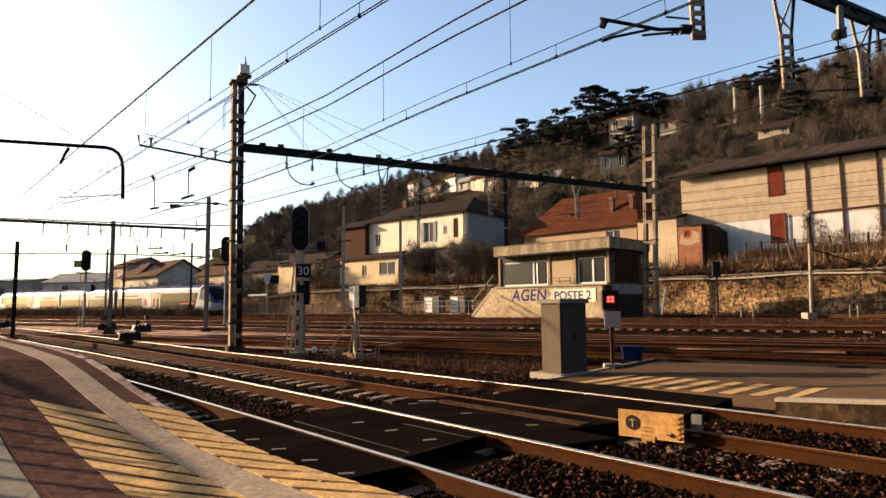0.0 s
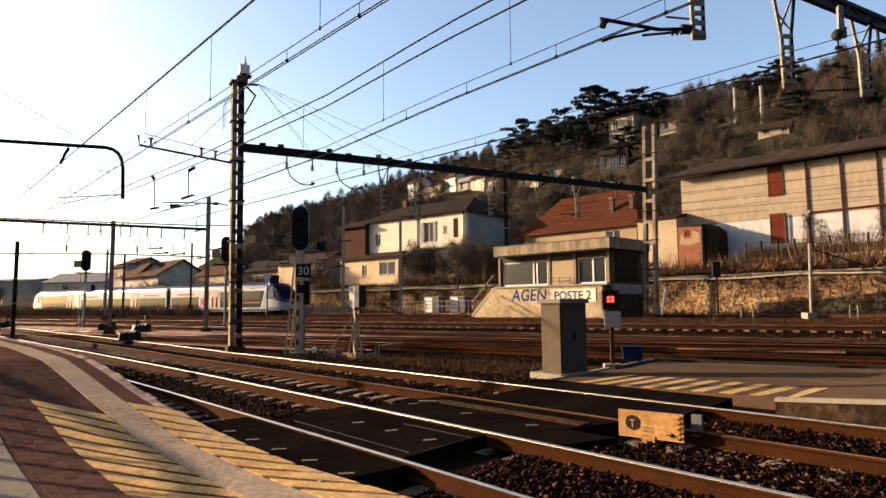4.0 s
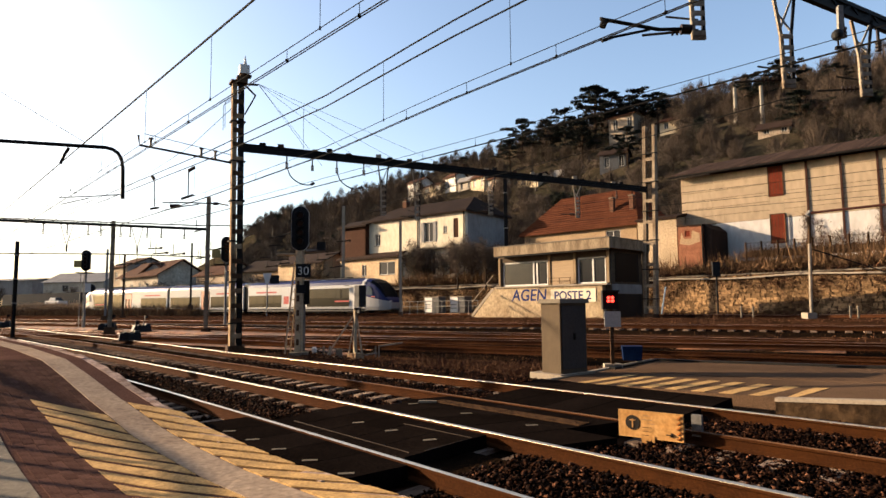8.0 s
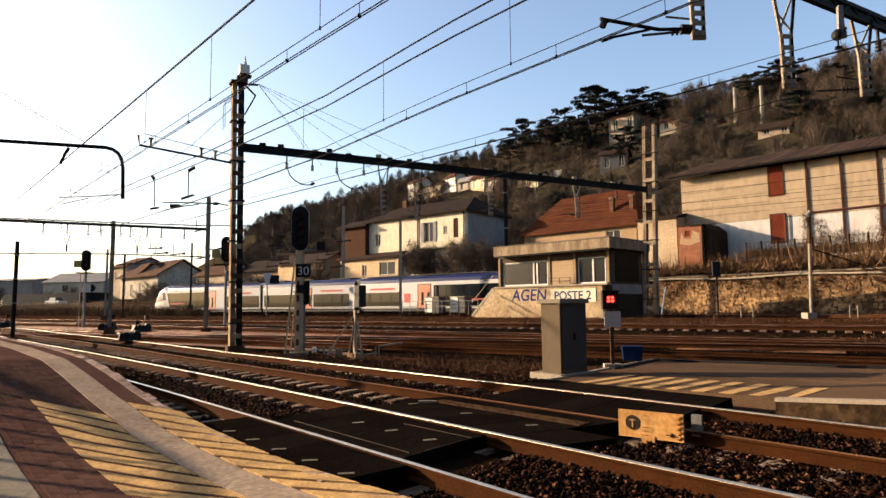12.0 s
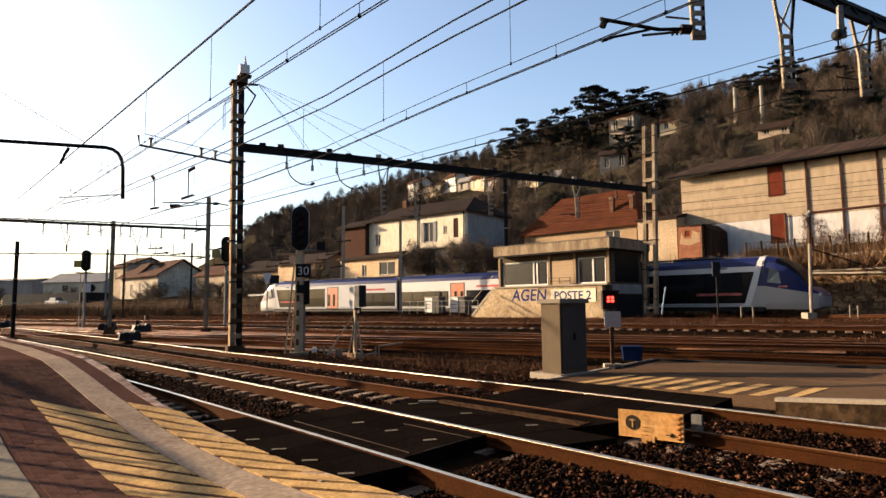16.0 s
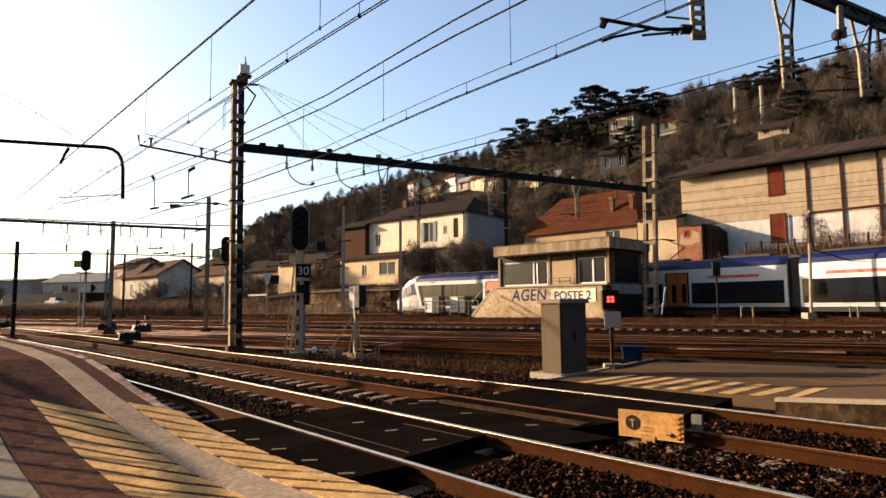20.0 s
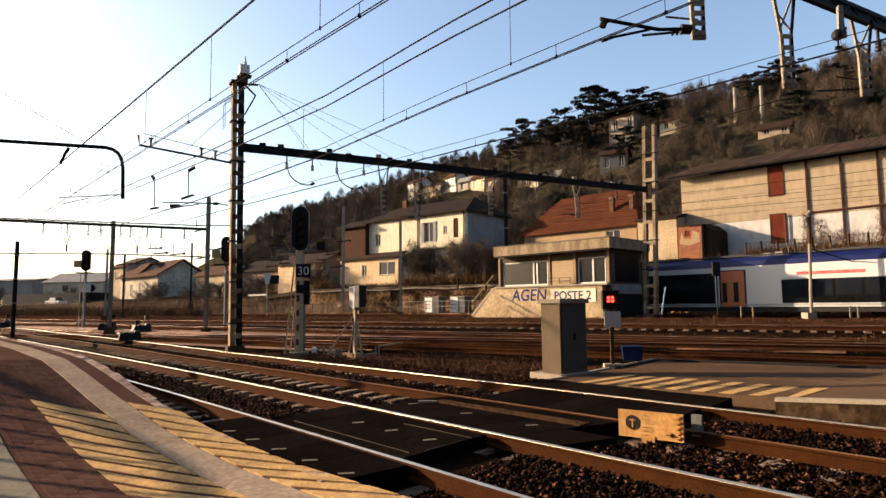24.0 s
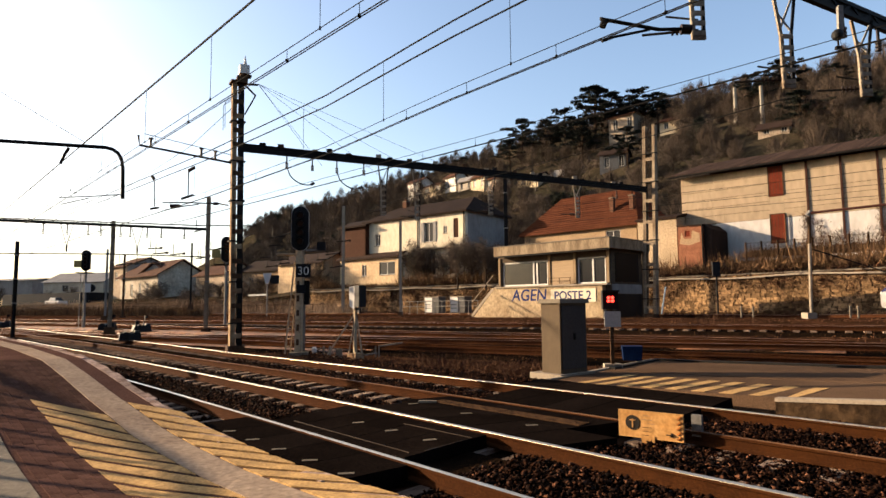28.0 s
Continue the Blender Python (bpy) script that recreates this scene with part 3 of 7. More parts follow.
def signal_box():
    b = thing("signal_box", pose(3.64, 45.75, 1.0, rz=44 - 90), "stained cream concrete signal box with flat roof and dark windows", "signal box")
    L, D, X = 9.8, 3.9, 0.62
    holes = [(0.98, 4.98, 2.02, 3.72), (7.35, 9.45, 2.02, 3.72)]
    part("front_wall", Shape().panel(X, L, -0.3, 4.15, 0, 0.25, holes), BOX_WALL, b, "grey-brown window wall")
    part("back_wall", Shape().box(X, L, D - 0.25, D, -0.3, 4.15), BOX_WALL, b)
    part("end_wall", Shape().box(X, X + 0.25, 0.252, D - 0.252, -0.3, 4.15), RENDER_WALL, b)
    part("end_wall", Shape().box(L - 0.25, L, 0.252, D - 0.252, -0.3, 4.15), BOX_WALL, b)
    part("floor_slab", Shape().box(X + 0.3, L - 0.3, 0.3, D - 0.3, 1.75, 1.95), CONCRETE, b)
    r = part("roof_slab", Shape().box(X + 0.25, L + 0.45, -0.85, D + 0.3, 4.15, 4.25).box(X + 0.25, L + 0.45, -0.85, -0.72, 4.25, 4.78).box(X + 0.25, X + 0.38, -0.72, D + 0.3, 4.25, 4.78).box(L + 0.32, L + 0.45, -0.72, D + 0.3, 4.25, 4.78).box(X + 0.38, L + 0.32, D + 0.17, D + 0.3, 4.25, 4.78), ROOF_CONCRETE, b, "streaked concrete roof parapet")
    part("roof_edge", Shape().box(X + 0.21, L + 0.49, -0.89, -0.7, 4.78, 4.84).box(X + 0.21, X + 0.4, -0.7, D + 0.34, 4.78, 4.84).box(L + 0.3, L + 0.49, -0.7, D + 0.34, 4.78, 4.84), CONCRETE, r)
    # dark strip below the parapet draws the shade under the eave
    part("eave_shadow_strip", Shape().box(X + 0.3, L + 0.4, -0.8, -0.74, 4.05, 4.15), STEEL_DARK, r)
    for x0, x1, z0, z1 in holes:
        window(b, x0, x1, z0, z1, 0.0, WHITE_PAINT, DARK_GLASS, 0, 0.1)
    for x in (3.75, 4.05, 8.5):
        part("mullion", Shape().box(x - 0.06, x + 0.06, 0.04, 0.16, 2.12, 3.62), WHITE_PAINT, b)
    part("roller_blind", Shape().box(7.46, 8.42, 0.17, 0.19, 2.9, 3.6).box(8.58, 9.33, 0.17, 0.19, 3.0, 3.6), GREY_RENDER, b, "half-drawn grey roller blind")
    for x in (X + 0.12, 5.15, 7.2, 9.65):
        part("wall_pier", Shape().box(x - 0.09, x + 0.09, -0.1, -0.002, 2.06, 4.05), RENDER_WALL, b)
    for z in (2.25, 2.45):
        part("flower_rail", Shape().bar((5.3, -0.42, z), (7.1, -0.42, z), 0.03), STEEL_RUST, b)
    for x in (5.35, 6.2, 7.05):
        part("rail_upright", Shape().bar((x, -0.42, 2.05), (x, -0.42, 2.46), 0.03), STEEL_RUST, b)
    part("plinth", Shape().add([(-1.75, -0.4, -0.3), (0.55, -0.4, 1.88), (9.4, -0.4, 1.88), (9.4, -0.4, -0.3), (-1.75, -0.004, -0.3), (0.55, -0.004, 1.88), (9.4, -0.004, 1.88), (9.4, -0.004, -0.3)], [(0, 1, 2, 3), (7, 6, 5, 4), (0, 4, 5, 1), (1, 5, 6, 2), (2, 6, 7, 3), (3, 7, 4, 0)]), PLINTH_PAINT, b, "stained cream plinth with a sloping end")
    board = part("name_board", Shape().box(5.5, 8.95, -0.44, -0.402, 0.86, 1.7), CREAM, b, "white name board lettered in blue")
    for body, x, y, size, parent in (("AGEN", 3.62, -0.405, 1.12, b), ("POSTE 2", 7.2, -0.445, 0.78, board)):
        txt = bpy.data.curves.new("lettering", "FONT")
        txt.body, txt.size, txt.align_x, txt.extrude = body, size, "CENTER", 0.004
        txt.offset, txt.shear = 0.012, (0.12 if body == "AGEN" else 0.0)
        txt.materials.append(LETTER_BLUE)
        o = new("lettering", txt)
        o.parent, o.matrix_basis = parent, pose(x, y, 0.98 if body == "AGEN" else 1.02, 90)
    part("end_window", Shape().box(L + 0.002, L + 0.03, 0.5, D - 0.5, 2.1, 3.95), END_GLASS, b, "dark end window")
    part("end_panel", Shape().box(L + 0.002, L + 0.05, 0.05, D - 0.2, 1.35, 1.95), GREY_RENDER, b)
    # flat black sheet on the solid end wall, below the end panel
    part("end_black_sheet", Shape().box(L + 0.002, L + 0.04, 0.5, D - 0.3, -0.2, 1.3), BLACK, b, "black sheet low on the end wall")
    part("end_pillar", Shape().box(L + 0.06, L + 0.24, D - 0.1, D + 0.1, -0.3, 4.15), RENDER_WALL, b)
    part("blind_panel", Shape().box(5.3, 7.05, -0.03, -0.002, 2.02, 3.6), BLIND, b)
    stair = Shape()
    for k in range(0, 8, 2):
        stair.box(-2.1 + k * 0.22, -1.8 + k * 0.22, 0.3, 1.0, k * 0.19, k * 0.19 + 0.04)
    part("stair_treads", stair, STEEL_DARK, b)
    part("stair_stringer", Shape().bar((-2.4, 0.28, -0.1), (-0.2, 0.28, 1.9), 0.05, 0.2).bar((-2.4, 0.28, 0.9), (-0.2, 0.28, 2.9), 0.04, 0.04), PALE_CONCRETE, b)
    part("ledge", Shape().box(X - 0.1, L, -0.5, -0.102, 1.89, 2.0), PALE_CONCRETE, b)
    return b


signal_box()

# ---- warehouse ----
PANEL = mat("beige_concrete_panel", (0.252, 0.1949, 0.1327), 0.9, vary=0.16, size=0.5, bump=0.1, fine=3, tint=(0.1848, 0.1386, 0.0924), per_object=0.05, stretch=(1, 1, 0.4))
WHITEWASH = mat("whitewashed_base", (0.37, 0.352, 0.33), 0.9, vary=0.16, size=0.6, fine=2.5, tint=(0.26, 0.225, 0.19), stretch=(1, 1, 0.5))


def warehouse():
    w = thing("warehouse", pose(20.19, 52, 7.97, rz=46.5 - 90), "long beige panelled warehouse with white base and red doors", "warehouse")
    H, L = 4.23, 40.0
    part("wall", Shape().box(0, L, 0, 0.3, -3.0, H), MORTAR, w)
    part("end_wall", Shape().box(0, 0.3, 0.302, 14, -3.0, H), PANEL, w)
    part("back_wall", Shape().box(0, L, 14.002, 14.3, -3.0, H), PANEL, w)
    part("white_base", Shape().box(0.02, L, -0.05, -0.002, -3.0, 0.13), WHITEWASH, w)
    part("wall_pipe", Shape().tube([(7.9, -0.2, -1.8), (7.9, -0.2, 0.4)], 0.05, 6), STEEL_RUST, w)
    bays = [0.05, 3.45, 6.85, 7.85, 9.45] + [11.65 + k * 2.2 for k in range(14)]
    steel = mat("dark_brown_steel", (0.042, 0.0185, 0.0134), 0.7)
    for a, b in zip(bays, bays[1:]):
        if abs(a - 6.85) < 0.01:
            for z0, z1 in ((1.83, 4.12), (-1.8, 0.42)):
                d = part("door", Shape().box(a + 0.02, b - 0.02, -0.1, -0.062, z0, z1), RED, w, "faded red door")
                part("door_frame", Shape().box(a - 0.05, a + 0.02, -0.12, -0.002, z0, z1).box(b - 0.02, b + 0.05, -0.12, -0.002, z0, z1).box(a - 0.05, b + 0.05, -0.12, -0.002, z1, z1 + 0.06), STEEL_RUST, d)
                for k in range(4):
                    part("board_batten", Shape().box(a + 0.1 + 0.22 * k, a + 0.12 + 0.22 * k, -0.112, -0.1, z0 + 0.05, z1 - 0.05), STEEL_RUST, d)
            part("panel", Shape().box(a, b, -0.056, -0.002, 0.48, 1.8), PANEL, w)
            continue
        for r in range(6):
            part("panel", Shape().box(a + 0.004, b - 0.004, -0.06, -0.002, 0.15 + r * 0.68, 0.8 + r * 0.68), PANEL, w)
        if b > 9:
            part("pilaster", Shape().box(b - 0.07, b + 0.07, -0.16, -0.062, -1.8, H), steel, w, "dark brown steel pilaster")
    for y0, y1 in ((-0.8, 7), (15.1, 7)):
        v = [(-0.7, y0, H), (L + 1, y0, H), (L + 1, y1, H + 2.3), (-0.7, y1, H + 2.3)]
        v += [(p[0], p[1], p[2] + 0.14) for p in v]
        roof = part("roof", Shape().add(v, [(0, 1, 2, 3), (7, 6, 5, 4), (0, 4, 5, 1), (1, 5, 6, 2), (2, 6, 7, 3), (3, 7, 4, 0)]), DARK_TILE, w)
        if y0 < 0:
            for k in range(96):
                x = -0.6 + k * 0.3
                part("roof_rib", Shape().bar((x, -0.85, H + 0.16), (x, 7, H + 2.46), 0.13, 0.08), TILE_RIB, roof)
    part("gutter", Shape().tube([(-0.7, -0.9, H + 0.02), (L + 1, -0.9, H + 0.02)], 0.08, 6), STEEL_DARK, w)
    return w


TILE_RIB = mat("sunlit_ridge_tile", (0.0771, 0.0482, 0.0338), 0.85, vary=0.3, size=3, per_object=0.3)
warehouse()
RED_HOUSE = house("red_roofed_house", pose(8.53, 64.58, 5.8, rz=44 - 90) @ Matrix.Diagonal((1.08, 1.08, 1.08, 1)), 11.8, 7.0, 3.1, 3.3, OCHRE, RED_TILE, "ochre house with a red clay tile roof and chimneys", [(1.6, 2.5, 0.9, 1.7), (8.9, 10.3, 0.9, 2.5)], hip=2.4)
for x in (8.95, 10.85):
    chimney(RED_HOUSE, x, 1.15, 3.7, 5.45, 0.36)
ANNEX = mat("aged_cream_render", (0.3024, 0.231, 0.1512), 0.9, vary=0.3, size=0.7, bump=0.2, fine=8)
house("cream_annex", pose(16.74, 53.04, 4.73, rz=44 - 90) @ Matrix.Diagonal((1.02, 1.02, 1.02, 1)), 3.4, 4, 3.9, 0.4, ANNEX, DARK_TILE, "narrow cream annex beside the red-roofed house", overhang=0.15)
# side_mat: the gables' shade is put into their grey colour
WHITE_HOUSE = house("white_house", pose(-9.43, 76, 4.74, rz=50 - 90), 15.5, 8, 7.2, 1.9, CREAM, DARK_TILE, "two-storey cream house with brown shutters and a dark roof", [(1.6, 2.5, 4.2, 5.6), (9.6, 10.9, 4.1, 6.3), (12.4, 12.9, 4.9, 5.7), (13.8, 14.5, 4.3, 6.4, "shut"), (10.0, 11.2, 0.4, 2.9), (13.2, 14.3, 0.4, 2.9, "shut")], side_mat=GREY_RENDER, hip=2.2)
part("ledge", Shape().box(9.0, 15.5, -0.5, -0.002, 3.2, 3.35), CONCRETE, WHITE_HOUSE)
for x in (9.15, 10.95):
    part("shutter", Shape().box(x, x + 0.42, -0.08, -0.003, 4.1, 6.3), GREY_RENDER, WHITE_HOUSE, "open grey shutter")
part("drain_pipe", Shape().tube([(15.3, -0.08, 0), (15.3, -0.08, 7.1)], 0.06, 6), STEEL_DARK, WHITE_HOUSE)
part("drain_pipe", Shape().tube([(8.6, -0.08, 0), (8.6, -0.08, 7.1)], 0.06, 6), STEEL_DARK, WHITE_HOUSE)
chimney(WHITE_HOUSE, 3.0, 4.0, 7.5, 9.9)
for i in range(16):
    k = (i + 0.5) / 16
    x0, x1 = -0.4 + 2.4 * k, 12.2 - 2.4 * k
    y, z = -0.4 + 3.9 * k, 3.1 - 0.377 + 3.677 * k + 0.19
    part("batten", Shape().bar((x0, y, z), (x1, y, z), 0.16, 0.05), RED_TILE, RED_HOUSE)


# ---- portal furniture ----
INSULATOR = mat("brown_porcelain_insulator", (0.0168, 0.0101, 0.0076), 0.5, vary=0.2, spec=0.1)


def hanger(parent, top, bottom, spread=0.5):
    """A tapered lattice drop post under a portal beam."""
    p, q = Vector(top), Vector(bottom)
    k = p.lerp(q, 0.5)
    left = Shape().bar(p + Vector((-spread / 2, 0, 0)), k + Vector((-0.11, 0, 0)), 0.06).bar(k + Vector((-0.11, 0, 0)), q + Vector((-0.1, 0, 0)), 0.07)
    h = part("drop_post", left.bar(q + Vector((-0.13, 0, 0)), q + Vector((0.13, 0, 0)), 0.07), DROP_STEEL, parent, "weathered lattice drop post")
    # right leg coloured dark to draw the post's shaded side
    part("shaded_leg", Shape().bar(p + Vector((spread / 2, 0.02, 0)), k + Vector((0.11, 0.02, 0)), 0.05).bar(k + Vector((0.11, 0.02, 0)), q + Vector((0.1, 0.02, 0)), 0.06), STEEL_DARK, h)
    for i in range(5):
        c = k.lerp(q, i / 4.4)
        part("batten_plate", Shape().box(c.x - 0.12, c.x + 0.12, c.y - 0.05, c.y - 0.035, c.z - 0.05, c.z + 0.05), DROP_STEEL, h)
    part("brace", Shape().bar(p.lerp(q, 0.05) + Vector((spread * 0.42, 0.03, 0)), p.lerp(q, 0.4) + Vector((-0.1, 0.03, 0)), 0.04).bar(p.lerp(q, 0.25) + Vector((-spread * 0.3, 0.03, 0)), p.lerp(q, 0.42) + Vector((0.1, 0.03, 0)), 0.035), STEEL_GREY, h)
    arm = Shape().tube([q + Vector((0, 0, 0.15)), q + Vector((-0.9, 0.5, 0.28))], 0.025, 6).tube([q + Vector((0, 0, 0.35)), q + Vector((-0.5, 0.28, 0.55))], 0.02, 6)
    part("registration_arm", arm, STEEL_DARK, h)
    ins = Shape()
    for k in range(4):
        c = q + Vector((-0.18 - 0.07 * k, 0.1 + 0.04 * k, 0.19 + 0.01 * k))
        ins.tube([c, c + Vector((-0.03, 0.017, 0))], 0.075, 8)
    part("insulator", ins, INSULATOR, h)


def portal(name, p, q, z, label, drops=(), stubs=(), depth=0.26, fall=0.0):
    """A lattice beam between two masts; drops and stubs: shares of its length, with the drop's lower height."""
    p, q = Vector((p[0], p[1], z)), Vector((q[0], q[1], z - fall))
    b = thing(name, pose(0, 0, 0), label, "catenary beam", "portal beams")
    up, thick = Vector((0, 0, depth / 2)), 0.12 if depth > 0.2 else 0.07
    part("top_chord", Shape().bar(p + up, q + up, thick, 0.1 * thick / 0.12), STEEL_DARK, b)
    part("bottom_chord", Shape().bar(p - up, q - up, thick, 0.1 * thick / 0.12), STEEL_DARK, b)
    web, n = Shape().bar(p, q, 0.03, depth), int((q - p).length / 0.45)
    for i in range(n):
        a, c = p.lerp(q, i / n), p.lerp(q, (i + 1) / n)
        web.bar(a + up * (1 if i % 2 else -1), c + up * (-1 if i % 2 else 1), 0.09, 0.06)
    part("web", web, STEEL_DARK, b)
    for k, low in drops:
        c = p.lerp(q, k)
        hanger(b, c - up, (c.x, c.y, low))
    for k in stubs:
        c = p.lerp(q, k) - up
        s = Shape().bar(c, c - Vector((0, 0, 0.35)), 0.05)
        for j in range(3):
            s.tube([c - Vector((0, 0, 0.37 + 0.09 * j)), c - Vector((0, 0, 0.42 + 0.09 * j))], 0.075, 8)
        part("hanging_insulator", s, INSULATOR, b)
    return b


def mast(name, m, height, label, w=0.19, pitch=0.62, pale=False):
    """A battened steel mast of two channels."""
    t = thing(name, m, label, "catenary mast", "catenary masts")
    for x in (-w, w):
        s = Shape().box(x - 0.02, x + 0.02, -0.16, 0.16, 0, height)
        s.box(x - 0.02, x + (0.1 if x < 0 else -0.1) + 0.0, -0.16, -0.13, 0, height)
        s.box(x - 0.02, x + (0.1 if x < 0 else -0.1) + 0.0, 0.13, 0.16, 0, height)
        s.box(x - (0.09 if x < 0 else -0.02), x - (0.02 if x < 0 else -0.09), -0.17, 0.17, 0, height)
        # unless pale, sunlit cream left and shaded dark right are put into the colours
        part("channel", s, MAST_PALE if pale else STEEL_LIT_CREAM if x < 0 else STEEL_DARK, t)
    for i in range(int(height / pitch)):
        z = 0.3 + i * pitch
        part("batten", Shape().box(-w - 0.05, w + 0.05, -0.185, -0.162, z, z + 0.2), MAST_PALE if pale else STEEL_RUST if i % 3 else STEEL_LIT_CREAM, t)
    for i in range(6):
        z = 0.9 + i * height / 6.5
        part("clamp", Shape().box(-w - 0.16, w + 0.16, -0.2, 0.2, z, z + 0.05), STEEL_DARK, t)
    part("foot", Shape().box(-0.38, 0.38, -0.32, 0.32, -0.5, 0.0, taper=0.05), STEEL_RUST, t)
    return t


LM, RM = (-8.65, 26, 0.12), (12.76, 38.37, 1.07)
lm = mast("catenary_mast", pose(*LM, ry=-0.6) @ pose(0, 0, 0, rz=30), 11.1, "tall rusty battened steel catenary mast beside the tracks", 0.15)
UP = Matrix.Translation((0, 0, 1.25))
head = Shape().box(-0.32, 0.32, -0.3, 0.3, 9.9, 9.98).box(-0.05, 0.4, -0.1, 0.1, 9.98, 10.25).box(0.1, 0.55, -0.12, 0.12, 10.25, 10.36)
part("mast_head", head, STEEL_RUST, lm, m=UP)
part("pole_top_plate", Shape().box(0.05, 0.45, -0.2, 0.2, 10.36, 10.75).tube([(0.3, 0, 10.7), (0.3, 0, 11.2)], 0.09, 8, r2=0.02), WHITE_PAINT, lm, "white cap plate", m=UP)
part("bracket", Shape().bar((0.3, 0, 9.9), (0.75, 0, 9.5), 0.06).bar((0.75, 0, 9.5), (0.3, 0, 8.6), 0.06).bar((0.3, 0, 9.95), (0.85, 0, 10.0), 0.07), STEEL_DARK, lm, m=UP)
arm = Shape().tube([(-0.25, 0, 7.68), (-3.75, -0.1, 8.02), (-3.8, -0.1, 8.42)], 0.045, 8).tube([(-0.25, 0, 8.02), (-3.6, -0.1, 8.5)], 0.014, 6)
part("cantilever", arm, STEEL_DARK, lm)
for x in (-3.35, -1.45, -0.9):
    part("arm_insulator", Shape().tube([(x, -0.08, 7.66 - 0.1 * x), (x, -0.08, 8.02 - 0.1 * x)], 0.05, 8).tube([(x - 0.08, -0.08, 8.0 - 0.1 * x), (x + 0.1, -0.08, 8.0 - 0.1 * x)], 0.04, 6), INSULATOR, lm)
part("step_cage", Shape().tube([(-0.55, -0.2, 9.1), (-0.55, -0.2, 10.2), (0.1, -0.2, 10.7)], 0.015, 6).tube([(-0.55, 0.2, 9.1), (-0.55, 0.2, 10.2), (0.1, 0.2, 10.7)], 0.015, 6), STEEL_GREY, lm)
mast("catenary_mast", pose(*RM, ry=1.6) @ pose(0, 0, 0, rz=-46), 11.8, "rusty steel catenary mast near the retaining wall", 0.32, 1.32, True)
BEAM = portal("portal_beam", LM, RM, 8.5, "dark lattice portal beam spanning all the tracks", [(0.272, 6.04), (0.346, 5.89), (0.523, 6.45), (0.768, 6.69)], [0.083, 0.13, 0.177, 0.231, 0.436, 0.647, 0.895], fall=-0.3)
portal("portal_beam", (-8.0, 3.95), (19.0, 19.4), 8.5, "near dark lattice portal beam passing overhead", [(0.567, 6.22), (0.476, 6.68), (0.667, 6.55)], [0.64, 0.69])
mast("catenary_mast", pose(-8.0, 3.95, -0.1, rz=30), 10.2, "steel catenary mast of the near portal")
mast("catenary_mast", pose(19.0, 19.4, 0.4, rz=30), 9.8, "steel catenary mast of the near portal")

for k in (0.083, 0.177):
    a0, a1 = (Vector((*LM[:2], 7.85)).lerp(Vector((*RM[:2], 8.11)), k + d) for d in (0.0, 0.045))
    loop = [a0.lerp(a1, i / 8) - Vector((0, 0, 0.75 * math.sin(math.pi * 0.62 * i / 8) ** 0.5)) for i in range(9)]
    part("cable_loop", Shape().tube(loop, 0.026, 6), BLACK, BEAM)
    part("loop_end", Shape().tube([loop[-1], loop[-1] + Vector((0.12, 0.06, 0.1))], 0.07, 8), BLACK, BEAM)

for i in range(22):
    c0 = Vector((*LM[:2], 8.68)).lerp(Vector((*RM[:2], 8.99)), 0.04 + i * 0.042 + 0.012 * math.sin(i * 4.1))
    part("beam_clip", Shape().box(c0.x - 0.12, c0.x + 0.12, c0.y - 0.1, c0.y + 0.1, c0.z - 0.02, c0.z + 0.1 + 0.06 * math.sin(i * 2.7)), (STEEL_DARK, STEEL_RUST, PALE_CONCRETE)[i % 3], BEAM)


def arm_with_wire_clamp():
    t = thing("registration_arm", pose(0, 0, 0), "dark tubular registration arm with insulator below the near portal", "catenary arm")
    part("tube", Shape().tube([(4.51, 11.1, 6.76), (3.99, 11, 6.71), (2.85, 10.7, 6.78)], 0.035, 8), STEEL_DARK, t)
    part("steady_arm", Shape().tube([(3.83, 11, 6.71), (3.07, 10.7, 6.44), (2.84, 10.6, 6.32)], 0.025, 8), STEEL_DARK, t)
    part("insulator", Shape().tube([(4.62, 11.1, 6.75), (4.44, 11.1, 6.76)], 0.09, 10), INSULATOR, t)
    part("clamp", Shape().tube([(2.93, 10.7, 6.76), (2.88, 10.7, 6.63)], 0.06, 8), STEEL_DARK, t)

    s = thing("round_insulator", pose(0, 0, 0), "dark round insulator hanging below the near beam", "insulator")
    p = Vector((7.93, 12, 7.02))
    prof = [(0.0, 0.115), (0.06, 0.1), (0.1, 0.06), (0.115, 0.0), (0.1, -0.06), (0.06, -0.1), (0.0, -0.115)]
    ball = Shape()
    for (r0, z0), (r1, z1) in zip(prof, prof[1:]):
        ball.tube([p + Vector((0, 0, z0)), p + Vector((0, 0, z1))], max(r0, 0.004), 12, r2=max(r1, 0.004), caps=False)
    part("body", ball, BLACK, s, smooth=True)
    part("hanger", Shape().bar(p + Vector((0.06, 0, 0.1)), p + Vector((0.08, 0, 0.6)), 0.07, 0.1), STEEL_GREY, s)
    part("hook", Shape().tube([p + Vector((0, 0, -0.1)), p + Vector((0, 0, -0.24))], 0.02, 6).box(p.x - 0.06, p.x + 0.06, p.y - 0.03, p.y + 0.03, p.z - 0.3, p.z - 0.24), STEEL_DARK, s)


arm_with_wire_clamp()


